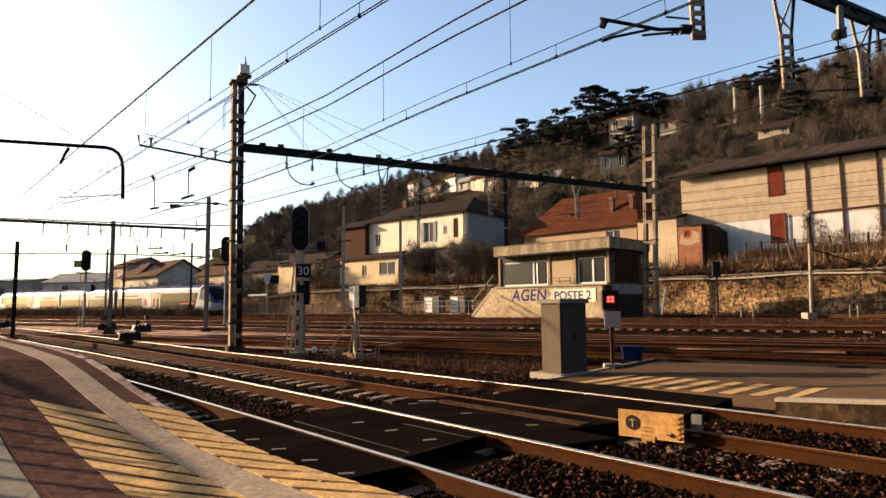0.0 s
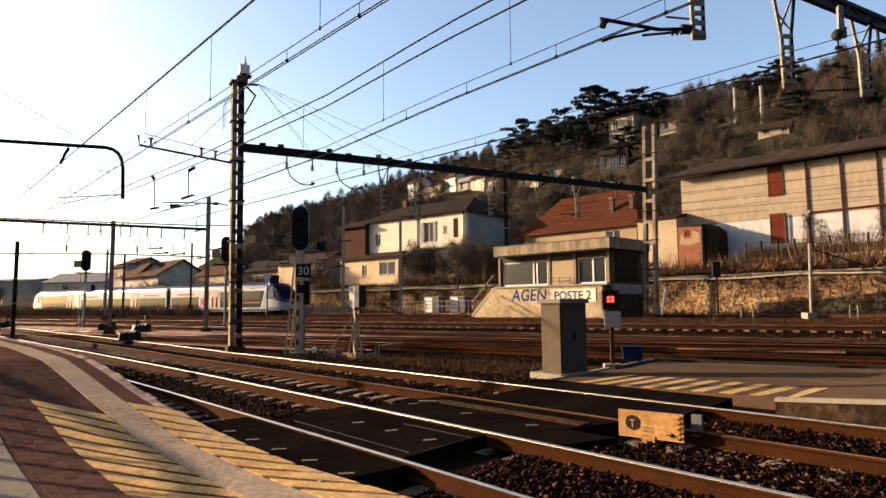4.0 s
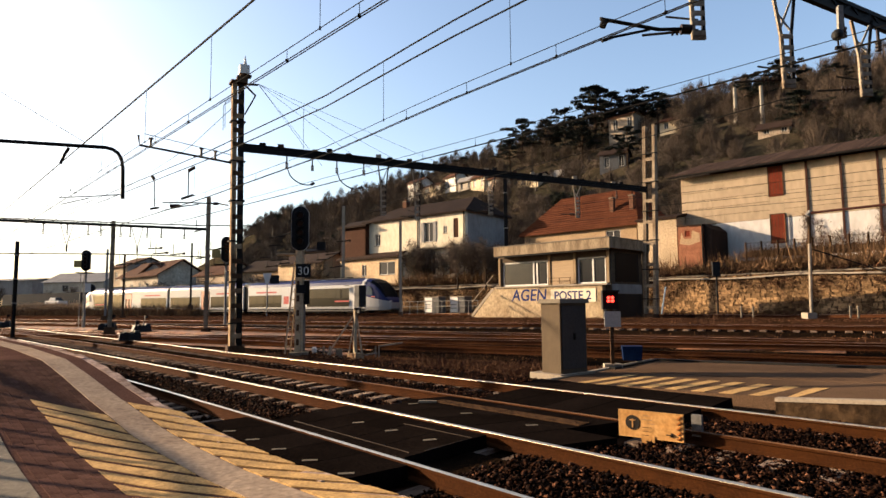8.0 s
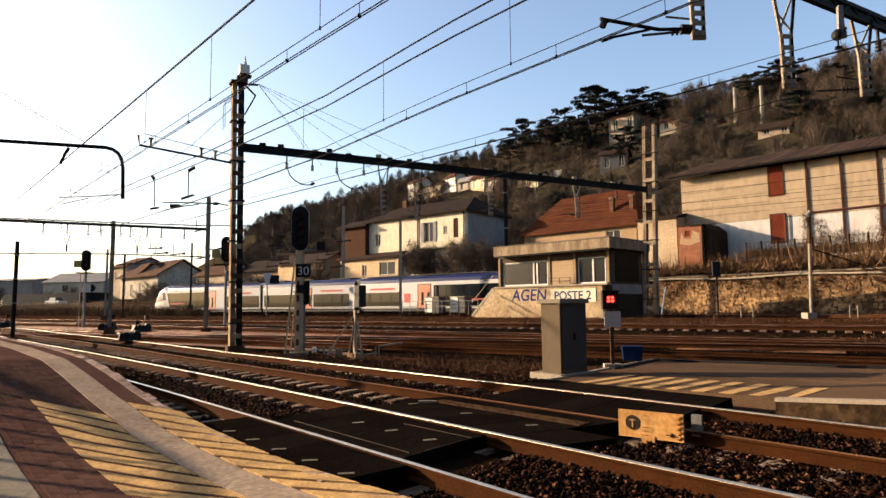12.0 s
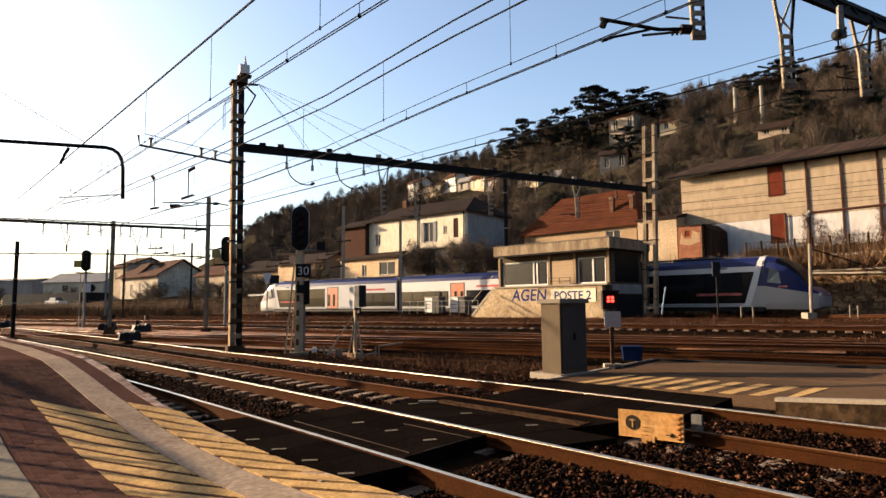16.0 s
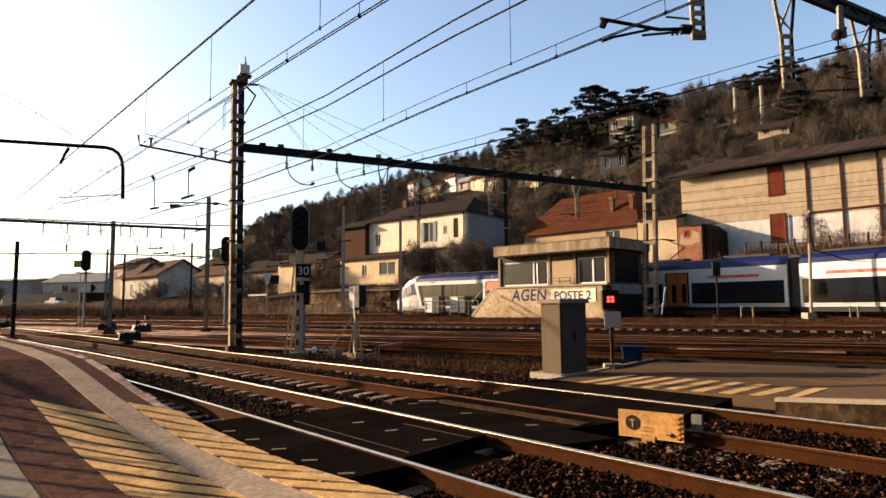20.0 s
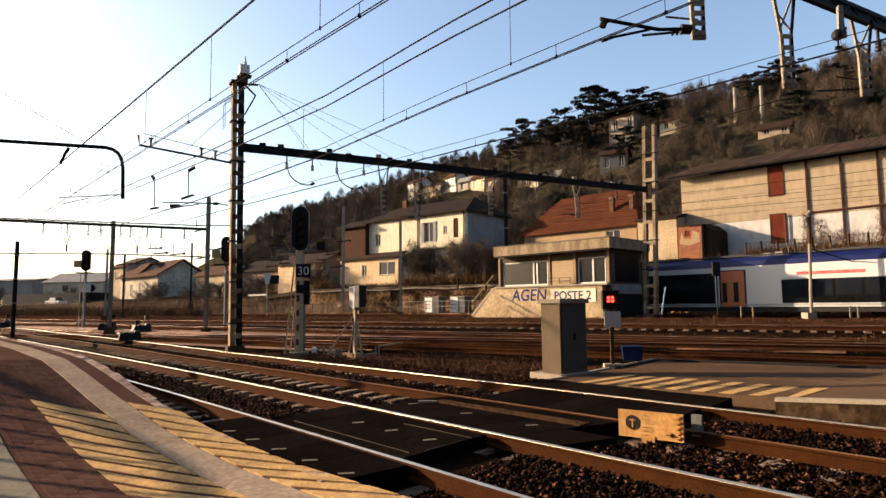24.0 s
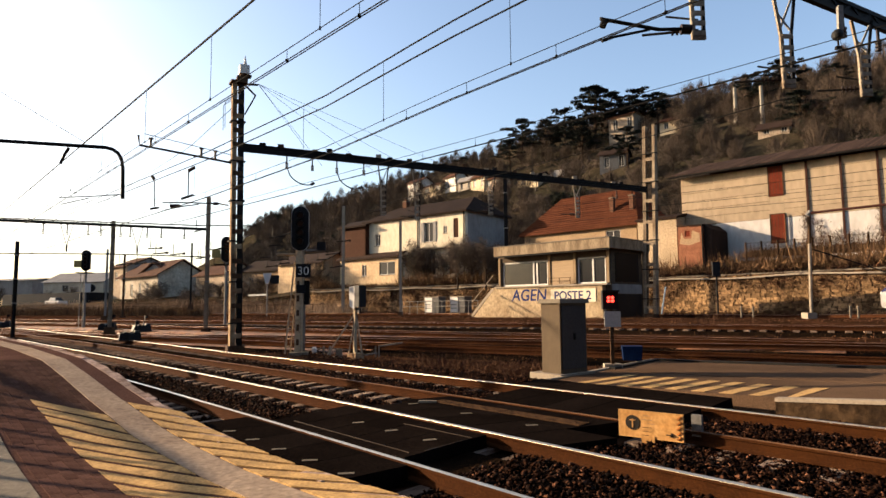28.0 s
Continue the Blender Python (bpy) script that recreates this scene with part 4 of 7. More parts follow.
# ---- posts ----
def post(name, m, height, label, w=0.16, material=STEEL_DARK, category="post"):
    t = thing(name, m, label, category, "line-side posts")
    s = Shape().box(-w / 2, w / 2, -w / 2, -w / 2 + 0.02, 0, height).box(-w / 2, w / 2, w / 2 - 0.02, w / 2, 0, height).box(-0.015, 0.015, -w / 2 + 0.02, w / 2 - 0.02, 0, height)
    part("column", s, material, t)
    part("footing", Shape().box(-0.24, 0.24, -0.24, 0.24, -0.5, 0.03, taper=0.04), STEEL_RUST, t)
    for z in (0.35, 0.6, 0.85):
        part("band", Shape().box(-w / 2 - 0.02, w / 2 + 0.02, -w / 2 - 0.02, w / 2 + 0.02, height * z, height * z + 0.06), STEEL_GREY, t)
    return t


post("steel_post", pose(-14.45, 38, 0.42), 8.1, "dark steel catenary post with a cross arm", 0.2, MAST_PALE)
post("steel_post", pose(-19.22, 36, 0.6), 6.2, "grey steel catenary post under the far portal", 0.17, MAST_PALE)
post("steel_post", pose(-22.71, 33, 0.21), 5.1, "dark steel post at the edge of the yard", 0.14)
post("steel_post", pose(-11.27, 70, 1.04), 12.0, "tall grey concrete line post before the stone wall", 0.3, PALE_CONCRETE)
post("steel_post", pose(-3.85, 56, 1.13), 8.3, "grey concrete line post before the stone wall", 0.22, PALE_CONCRETE)
post("steel_post", pose(5.16, 50.5, 0.9), 11.7, "tall dark post behind the signal box", 0.28, STEEL_DARK)
post("steel_post", pose(-20.34, 60, 5.74), 3.0, "thin grey post behind the mast", 0.16, STEEL_DARK)
post("steel_post", pose(-30.82, 60, 0.94), 6.0, "thin grey line post among the sidings", 0.15, STEEL_RUST)
post("steel_post", pose(-28.17, 52, 1.05), 5.6, "thin grey line post among the sidings", 0.13, STEEL_GREY)
post("steel_post", pose(-28.39, 70, 2.01), 7.0, "thin distant line post", 0.16, STEEL_DARK)
FAR_P, FAR_Q = (-25.88, 32.3, 6.41), (-14.53, 38, 6.5)
FAR_BEAM = portal("portal_beam", FAR_P, FAR_Q, 6.5, "thin dark portal beam over the far sidings", (), [0.33, 0.42, 0.5, 0.55, 0.63, 0.67, 0.74, 0.8, 0.9], 0.1)
for k in (0.42, 0.7):
    c = Vector((*FAR_P[:2], 6.45)).lerp(Vector((*FAR_Q[:2], 6.45)), k)
    tip = c - Vector((0, 0, 1.25))
    for d in (-0.3, 0.25):
        part("drop_rod", Shape().tube([c + Vector((d, d * 0.5, 0)), tip], 0.022, 6), STEEL_DARK, FAR_BEAM)
    part("hanging_insulator", Shape().tube([tip + Vector((0, 0, 0.05)), tip - Vector((0, 0, 0.32))], 0.06, 8, r2=0.04), INSULATOR, FAR_BEAM)
post("steel_post", pose(-25.49, 32.3, 0.21), 6.5, "steel post of the far portal", 0.24)


def span_wire(name, pts, r, label, group="overhead wires"):
    t = thing(name, pose(0, 0, 0), label, "wire", group)
    part("strand", Shape().tube(pts, r, 5), COPPER, t)
    return t


for pts in ([(-23.62, 33, 4.66), (-19.35, 36, 4.85), (-14.53, 38, 4.79)], [(-23.72, 33, 6.58), (-19.43, 36, 6.7), (-14.58, 38, 6.72), (-11.74, 39, 6.82)]):
    span_wire("cross_wire", pts, 0.036, "thin cross wire between the far posts")


def far_clutter():
    """Small registration gear hanging among the far sidings."""
    rng = random.Random(5)
    for i in range(26):
        k = rng.random()
        x, y = -24 + 14 * k + rng.uniform(-3, 3), 36 + 6 * k + rng.uniform(0, 16)
        z = rng.uniform(4.9, 6.6)
        t = thing("registration_arm", pose(x, y, z, rz=rng.uniform(-30, 60)), "small dark registration arm on the far sidings", "catenary arm", "far registration arms")
        part("tube", Shape().tube([(0, 0, 0), (0.9, 0, 0.12)], 0.045, 5), STEEL_DARK, t)
        part("insulator", Shape().tube([(0.9, 0, 0.12), (1.05, 0, 0.14)], 0.09, 6), INSULATOR, t)
        part("drop_rod", Shape().tube([(0.2, 0, 0.02), (0.2, 0, 0.75)], 0.025, 5), STEEL_DARK, t)


far_clutter()


def hung_gear():
    """Droppers, steady arms and insulators hanging beside the tall mast."""
    for pts, bar in (
            (((-13.73, 29, 7.92), (-13.64, 29, 7.76), (-13.6, 29, 6.46)), ((-13.78, 29, 6.36), (-13.38, 29, 6.41))),
            (((-11.33, 28, 8.11), (-11.61, 28, 7.93), (-11.6, 28, 6.83)), ((-11.91, 28, 6.65), (-11.37, 28, 6.83)))):
        t = thing("registration_arm", pose(0, 0, 0), "dark dropper rod with a steady arm beside the tall mast", "catenary arm", "far registration arms")
        part("drop_rod", Shape().tube(pts, 0.03, 6), STEEL_DARK, t)
        part("steady_arm", Shape().tube(bar, 0.05, 6), STEEL_DARK, t)
        part("insulator", Shape().tube([pts[0], pts[1]], 0.075, 6), INSULATOR, t)
    t = thing("registration_arm", pose(0, 0, 0), "dark horizontal arm with insulators beside the tall mast", "catenary arm", "far registration arms")
    part("tube", Shape().tube([(-14.12, 31, 6.99), (-12.92, 31, 6.98), (-11.26, 31, 6.91), (-10.46, 30, 6.65)], 0.035, 6), STEEL_DARK, t)
    part("steady_arm", Shape().tube([(-13.99, 31, 6.61), (-13.2, 31, 6.78), (-12.29, 31, 6.89)], 0.03, 6), STEEL_DARK, t)
    part("insulator", Shape().tube([(-13.71, 31, 6.81), (-13.26, 31, 6.81)], 0.1, 8), INSULATOR, t)
    part("end_insulator", Shape().tube([(-11.55, 31, 6.91), (-11.32, 31, 6.91)], 0.08, 8), INSULATOR, t)


hung_gear()


def pipe_bracket():
    t = thing("pipe_bracket", pose(0, 0, 0), "dark bent tube bracket carrying the wire of the platform track", "catenary arm")
    a, b, c, d, e = (Vector(p) for p in ((-16.17, 19.3, 7.18), (-11.05, 20, 6.96), (-10.5, 20, 6.9), (-10.45, 20, 6.3), (-10.42, 20, 5.25)))
    pts = [a, b] + [b.lerp(c, k).lerp(c.lerp(d, k), k) for k in (0.25, 0.5, 0.75)] + [d, e]
    part("tube", Shape().tube(pts, 0.06, 10), STEEL_DARK, t)
    part("steady_arm", Shape().tube([(-10.44, 20, 5.4), (-11.36, 19.8, 5.3), (-12.23, 19.6, 5.24)], 0.02, 6).tube([(-11.39, 19.8, 5.25), (-12.17, 19.6, 5.02)], 0.018, 6), STEEL_GREY, t)
    part("insulator", Shape().tube([(-12.12, 19.8, 6.91), (-12.27, 19.8, 6.65), (-12.31, 19.7, 6.36)], 0.05, 8), INSULATOR, t)
    p = thing("steel_post", pose(a.x, a.y, 0.3), "steel post of the bent tube bracket", "post", "line-side posts")
    part("column", Shape().box(-0.12, 0.12, -0.12, 0.12, 0, a.z + 0.2), STEEL_DARK, p)


pipe_bracket()


# ---- overhead lines ----
def along(path, u):
    """The place u metres along a plan path, and on past its ends."""
    for i, (a, b) in enumerate(zip(path, path[1:])):
        a, b = Vector(a), Vector(b)
        n = (b - a).length
        if u <= n or i == len(path) - 2:
            return a + (b - a) * (u / n)
        u -= n


def overhead_line(path, contact, gap, messengers, label, long_drops, short_drops, reach_to):
    """A compound catenary: twin contact wires, an auxiliary wire gap above them, and messenger wires (start height, slope, sideways)."""
    t = thing("overhead_line", pose(0, 0, 0), label, "overhead wire", "overhead wires")

    def at(u, z, o=0.0):
        p, q = along(path, u), along(path, u + 0.5)
        d = (q - p).normalized()
        return Vector((p.x + o * d.y, p.y - o * d.x, z))

    us = [reach_to * k / 40 for k in range(41)]
    for z, slope, o in messengers:
        part("messenger_wire", Shape().tube([at(u, z + slope * u, o) for u in us], 0.019, 6), COPPER, t)
    part("auxiliary_wire", Shape().tube([at(u, contact + gap) for u in us], 0.008, 6), COPPER, t)
    for o in (-0.025, 0.025):
        part("contact_wire", Shape().tube([at(u, contact, o) for u in us], 0.01, 6), COPPER, t)
    for u in long_drops:
        z, slope, _ = messengers[0]
        part("dropper", Shape().tube([at(u, z + slope * u), at(u, contact + gap)], 0.006, 5), COPPER, t)
        part("clip", Shape().box(-0.015, 0.015, -0.015, 0.015, -0.03, 0.03, m=Matrix.Translation(at(u, contact + gap))), COPPER, t)
    for u in short_drops:
        part("dropper", Shape().tube([at(u, contact + gap), at(u, contact)], 0.006, 5), COPPER, t)
        part("clip", Shape().box(-0.02, 0.02, -0.045, 0.045, -0.01, 0.025, m=Matrix.Translation(at(u, contact))), COPPER, t)
    return t


overhead_line([(3.0, 4.08), (-3.7, 11.58), (-28.0, 38.79)], 5.94, 0.21, [(7.575, 0.0, 0.0), (7.625, 0.0, 0.03)], "grey catenary wires over the near track", [7.42 + 4.55 * k for k in range(-1, 9)], [6.3, 8.52, 13.25] + [15.6 + 4.6 * k for k in range(6)], 62)
overhead_line([(6.95, 4.7), (0.03, 13.08), (-3.3, 17.53), (-9.43, 24.45), (-40.0, 56.5)], 6.06, 0.23, [(7.67, 0.009, 0.0), (7.3, 0.011, 0.0)], "grey catenary wires over the second track", [8.83 + 4.5 * k for k in range(-1, 8)], [5.6, 7.72, 10.1, 12.3] + [16.5 + 4.6 * k for k in range(6)], 60)
overhead_line([(9.6, 9.0), (7.99, 10.78), (5.33, 13.65), (0.03, 19.03), (-20.0, 39.4)], 6.4, 0.25, [], "grey catenary wires beyond the low platform", [], [3.1, 5.6, 7.9, 10.2, 12.5, 14.8, 17.1], 36)
for pts, r, label in (
        ([(9.1, 15.6, 7.0), (7.6, 17.9, 7.0), (6.5, 19.5, 7.0), (3.3, 23.6, 7.0), (1.8, 25.6, 7.0), (-4.0, 33.4, 7.0)], 0.014, "single grey wire above the yard tracks"),
        ([(-8.9, 25.7, 10.1), (-12.05, 29.2, 9.4), (-22.0, 40.0, 8.6)], 0.012, "thin grey wire led from the tall mast"),
        ([(19.51, 33, 4.56), (21.22, 33, 4.02), (23.51, 33, 3.26), (26.0, 33, 2.4)], 0.035, "dark slack cable hanging from the pole"),
        ([(-17.36, 22, 10.4), (-16.07, 22, 9.6), (-12.91, 22, 7.69)], 0.012, "thin stay wire to the bent bracket")):
    span_wire("overhead_wire", pts, r, label)
for pts, r, label in (
        ([(26.13, 33, 9.09), (19.81, 36, 8.76), (13.49, 40, 8.65), (7.95, 44, 8.67)], 0.013, "thin grey wire above the far tracks"),
        ([(26.07, 33, 8.23), (19.76, 36, 8.02), (13.47, 40, 7.98), (7.93, 44, 8.02)], 0.013, "thin grey wire above the far tracks"),
        ([(26.01, 33, 7.55), (19.73, 36, 7.49), (13.45, 40, 7.47), (7.92, 44, 7.53)], 0.013, "thin grey wire above the far tracks")):
    span_wire("overhead_wire", pts, r, label)
MAST_TOP = (LM[0] + 0.75, LM[1], LM[2] + 11.15)
for q in ((0.35, 37, 10.05), (-0.8, 35, 8.95), (-3.1, 33, 8.5), (-5.9, 30, 8.6), (-6.6, 30, 9.3)):
    span_wire("stay_wire", [MAST_TOP, q], 0.008, "thin stay wire fanning out from the mast", "stay wires")


# ---- signals ----
POST_PAINT = mat("stained_cream_post_paint", (0.3528, 0.2856, 0.1932), 0.8, vary=0.25, size=3, fine=14, tint=(0.168, 0.1092, 0.0672))
YELLOW_LAMP = mat("dull_signal_lens", (0.0336, 0.0168, 0.0168), 0.2)


def signal_head(parent, z, w=0.62, h=1.55):
    n = 20
    out = [(w / 2 * math.cos(a), (h / 2 - w / 2) * (1 if math.sin(a) >= 0 else -1) + w / 2 * math.sin(a)) for a in (2 * math.pi * (k + 0.5) / n for k in range(n))]
    rim = Shape().prism(out, -0.03, 0.0, m=Matrix.Translation((0, -0.14, z)) @ Matrix.Rotation(radians(90), 4, "X"))
    t = part("signal_head", rim, BLACK, parent, "black oval signal head")
    part("white_rim", Shape().prism([(x * 1.05, y * 1.02) for x, y in out], -0.01, 0.0, m=Matrix.Translation((0, -0.105, z)) @ Matrix.Rotation(radians(90), 4, "X")), WHITE_PAINT, t)
    part("lamp_housing", Shape().box(-w * 0.4, w * 0.4, -0.1, 0.25, z - h * 0.42, z + h * 0.42), BLACK, t)
    for k in (-0.5, -0.17, 0.17, 0.5):
        c = Vector((0, -0.17, z + k * (h - w) * 0.95))
        part("lens_hood", Shape().tube([c, c + Vector((0, -0.28, -0.02))], 0.13, 12, caps=False), BLACK, t, smooth=True)
        part("lens", Shape().tube([c, c + Vector((0, -0.02, 0))], 0.1, 12), YELLOW_LAMP, t)
    return t


def main_signal():
    t = thing("railway_signal", pose(-5.19, 22.5, 0.03, rz=8), "tall black light signal on a pale post with ladder", "railway signal", "railway signals")
    turn = Matrix.Rotation(radians(-22), 4, "Z")
    part("post", Shape().box(-0.13, 0.13, -0.1, 0.1, 0, 3.72).box(-0.09, 0.09, -0.125, -0.1, 0.15, 0.7).box(-0.09, 0.09, -0.125, -0.1, 1.0, 2.6), POST_PAINT, t, "pale cream post with dark slots", m=turn)
    signal_head(t, 4.5, 0.62, 1.62)
    sign = part("speed_sign", Shape().box(-0.12, 0.4, -0.3, -0.26, 2.72, 3.2), BLACK, t, "black speed sign reading 30")
    txt = bpy.data.curves.new("speed_figures", "FONT")
    txt.body, txt.size, txt.align_x, txt.extrude = "30", 0.42, "CENTER", 0.004
    txt.materials.append(WHITE_PAINT)
    o = new("speed_figures", txt)
    o.parent, o.matrix_basis = sign, pose(0.14, -0.308, 2.81, 90)
    part("bracket", Shape().box(-0.05, 0.05, -0.05, 0.2, 3.7, 3.95).box(0.2, 0.75, -0.1, 0.12, 3.68, 3.74), STEEL_GREY, t)
    part("side_lamp", Shape().box(0.6, 0.9, -0.15, 0.15, 3.7, 4.02), BLACK, t)
    part("plate", Shape().box(-0.1, 0.22, -0.3, -0.27, 2.15, 2.45), BLACK, t)
    part("relay_case", Shape().box(0.16, 0.34, -0.05, 0.2, 1.75, 2.6), STEEL_DARK, t)
    part("cable_trunk", Shape().box(0.14, 0.2, 0.0, 0.12, 0.1, 1.75), STEEL_GREY, t)
    for i in range(5):
        part("post_slot", Shape().box(-0.055, 0.055, -0.135, -0.127, 0.3 + i * 0.52, 0.52 + i * 0.52, m=turn), STEEL_RUST, t)
    lad = Shape().bar((-0.5, 0.1, 0.0), (-0.2, 0.1, 3.3), 0.055).bar((-0.34, 0.35, 0.0), (-0.08, 0.35, 3.3), 0.05)
    for i in range(11):
        lad.bar((-0.48 + i * 0.028, 0.1, 0.25 + i * 0.28), (-0.32 + i * 0.024, 0.35, 0.25 + i * 0.28), 0.025)
    part("ladder", lad, POST_PAINT, t)
    part("platform_shelf", Shape().box(-0.85, -0.1, -0.1, 0.5, 3.55, 3.6), POST_PAINT, t, "small pale platform below the head")
    part("base", Shape().box(-0.35, 0.35, -0.3, 0.3, -0.4, 0.05, taper=0.03), CONCRETE, t)


main_signal()


def small_signal(m, height, label, back=False):
    t = thing("railway_signal", m, label, "railway signal", "railway signals")
    part("post", Shape().tube([(0, 0, 0), (0, 0, height)], 0.07, 8), STEEL_GREY, t)
    signal_head(t, height + 0.1, 0.55, 1.4)
    part("side_box", Shape().box(-0.75, -0.3, -0.05, 0.25, height - 0.35, height + 0.1), mat("ochre_lamp_box", (0.294, 0.2268, 0.084), 0.7), t)
    part("platform_grid", Shape().box(-0.6, 0.4, -0.2, 0.5, height - 0.75, height - 0.7), STEEL_DARK, t)
    if back:
        part("side_lamp", Shape().tube([(0.32, -0.05, height - 1.75), (0.32, 0.15, height - 1.75)], 0.27, 14), BLACK, t, "round black side lamp")
        part("white_board", Shape().box(-0.02, 0.34, -0.09, -0.055, height - 2.05, height - 1.45), WHITE_PAINT, t, "white reflector board")
        for x in (-0.34, -0.14):
            part("ladder_rail", Shape().tube([(x, 0.1, 0), (x, 0.1, height - 0.75)], 0.025, 6), STEEL_GREY, t)


small_signal(pose(-24.16, 42, 0.44, rz=15), 4.4, "distant black light signal on a thin post", True)
small_signal(pose(-11.89, 34, 0.76, rz=20), 4.0, "black light signal partly behind the mast")


def repeater():
    t = thing("marker_sign", pose(-3.05, 21.5, 0.05, rz=-42) @ Matrix.Diagonal((0.75, 0.75, 1, 1)), "white and black angled marker board on a tripod", "marker sign")
    part("front_board", Shape().add([(-0.28, -0.1, 1.65), (0.05, -0.1, 1.55), (0.1, -0.1, 2.35), (-0.3, -0.1, 2.32), (-0.28, -0.06, 1.65), (0.05, -0.06, 1.55), (0.1, -0.06, 2.35), (-0.3, -0.06, 2.32)], [(3, 2, 1, 0), (4, 5, 6, 7), (0, 1, 5, 4), (1, 2, 6, 5), (2, 3, 7, 6), (3, 0, 4, 7)]), WHITE_PAINT, t, "white front board")
    part("hood", Shape().box(0.1, 0.42, -0.12, 0.3, 1.62, 2.36), BLACK, t, "black hood")
    part("bracket", Shape().box(-0.05, 0.3, 0.0, 0.1, 1.42, 1.6), BLACK, t)
    part("post", Shape().bar((0, 0.02, 0), (0, 0.02, 1.6), 0.12), POST_PAINT, t)
    for x, y in ((-1.05, -0.75), (-0.2, -0.2), (0.28, 0.2)):
        part("stay", Shape().bar((x, y, 0), (0, 0.05, 1.45), 0.05), POST_PAINT, t)
    part("foot", Shape().box(-0.3, 0.3, -0.2, 0.3, -0.3, 0.05), STEEL_LIT_CREAM, t)


repeater()


def triangle_sign():
    t = thing("marker_sign", pose(-14.15, 50, 0.97, rz=10), "small white pointed marker sign on a thin post", "marker sign")
    part("board", Shape().prism([(-0.35, 0.55), (0.35, 0.55), (0.12, -0.3), (-0.12, -0.3)], 0, 0.04, m=Matrix.Translation((0, -0.1, 2.9)) @ Matrix.Rotation(radians(90), 4, "X")), WHITE_PAINT, t)
    part("post", Shape().tube([(0, 0, 0), (0, 0, 3.2)], 0.05, 8), STEEL_GREY, t)
    part("back_box", Shape().box(0.2, 0.9, 0.0, 0.3, 2.6, 3.3), BLACK, t)


triangle_sign()


RED_GLOW = glow("red_signal_light", (1.0, 0.02, 0.012), 4)


def dwarf_signal():
    t = thing("dwarf_signal", pose(4.4, 16.5, 0.08, rz=-6), "low signal showing a red light on a thin post", "railway signal", "railway signals")
    hd = part("signal_head", Shape().box(-0.2, 0.2, -0.1, 0.16, 1.49, 1.98).box(-0.22, 0.22, -0.2, -0.1, 1.94, 1.98), BLACK, t)
    for i, (x, z) in enumerate(((-0.05, 1.79), (0.05, 1.79), (-0.05, 1.7), (0.05, 1.7))):
        part("red_lamp", Shape().tube([(x, -0.1, z), (x, -0.125, z)], 0.038, 14), RED_GLOW, hd, "glowing red lamp")
    part("plate", Shape().box(-0.17, 0.25, -0.09, -0.05, 1.02, 1.43), mat("grey_sign_plate", (0.3192, 0.3024, 0.2856), 0.7, vary=0.15), t, "grey plate")
    part("post", Shape().bar((0.02, 0, 0), (0.02, 0, 1.5), 0.09), STEEL_RUST, t)
    part("foot", Shape().box(-0.2, 0.25, -0.15, 0.2, -0.3, 0.06), PALE_CONCRETE, t)


dwarf_signal()


def relay_cabinet():
    t = thing("relay_cabinet", pose(2.71, 14.6, 0.07, rz=42.4 - 90 + 90 - 4), "tall grey-brown concrete relay cabinet on a slab", "cabinet")
    g = mat("cabinet_paint", (0.0771, 0.0579, 0.0386), 0.85, vary=0.1, size=1.5, fine=5)
    part("body", Shape().box(0, 0.95, 0, 0.58, 0.02, 1.66), g, t)
    part("door", Shape().box(0.05, 0.9, -0.02, -0.001, 0.12, 1.6), mat("cabinet_door_paint", (0.0454, 0.0413, 0.0392), 0.7, vary=0.15), t)
    part("handle", Shape().box(0.45, 0.5, -0.05, -0.02, 0.8, 0.95), STEEL_DARK, t)
    part("lid", Shape().box(-0.06, 1.01, -0.07, 0.64, 1.66, 1.76, taper=0.02), CONCRETE, t)
    part("slab", Shape().box(-0.15, 1.1, -0.12, 0.85, -0.3, 0.02), PALE_CONCRETE, t)


relay_cabinet()


def blue_bin():
    plastic = mat("blue_plastic", (0.0042, 0.0151, 0.0504), 0.5, vary=0.2, size=2)
    t = thing("blue_box", pose(5.14, 18, 0.09, rz=-12), "small dark blue plastic box on the ground", "box")
    part("body", Shape().box(0, 0.5, 0, 0.4, 0, 0.33, taper=-0.02), plastic, t)
    part("lid", Shape().box(-0.03, 0.53, -0.03, 0.43, 0.33, 0.4), plastic, t)


blue_bin()




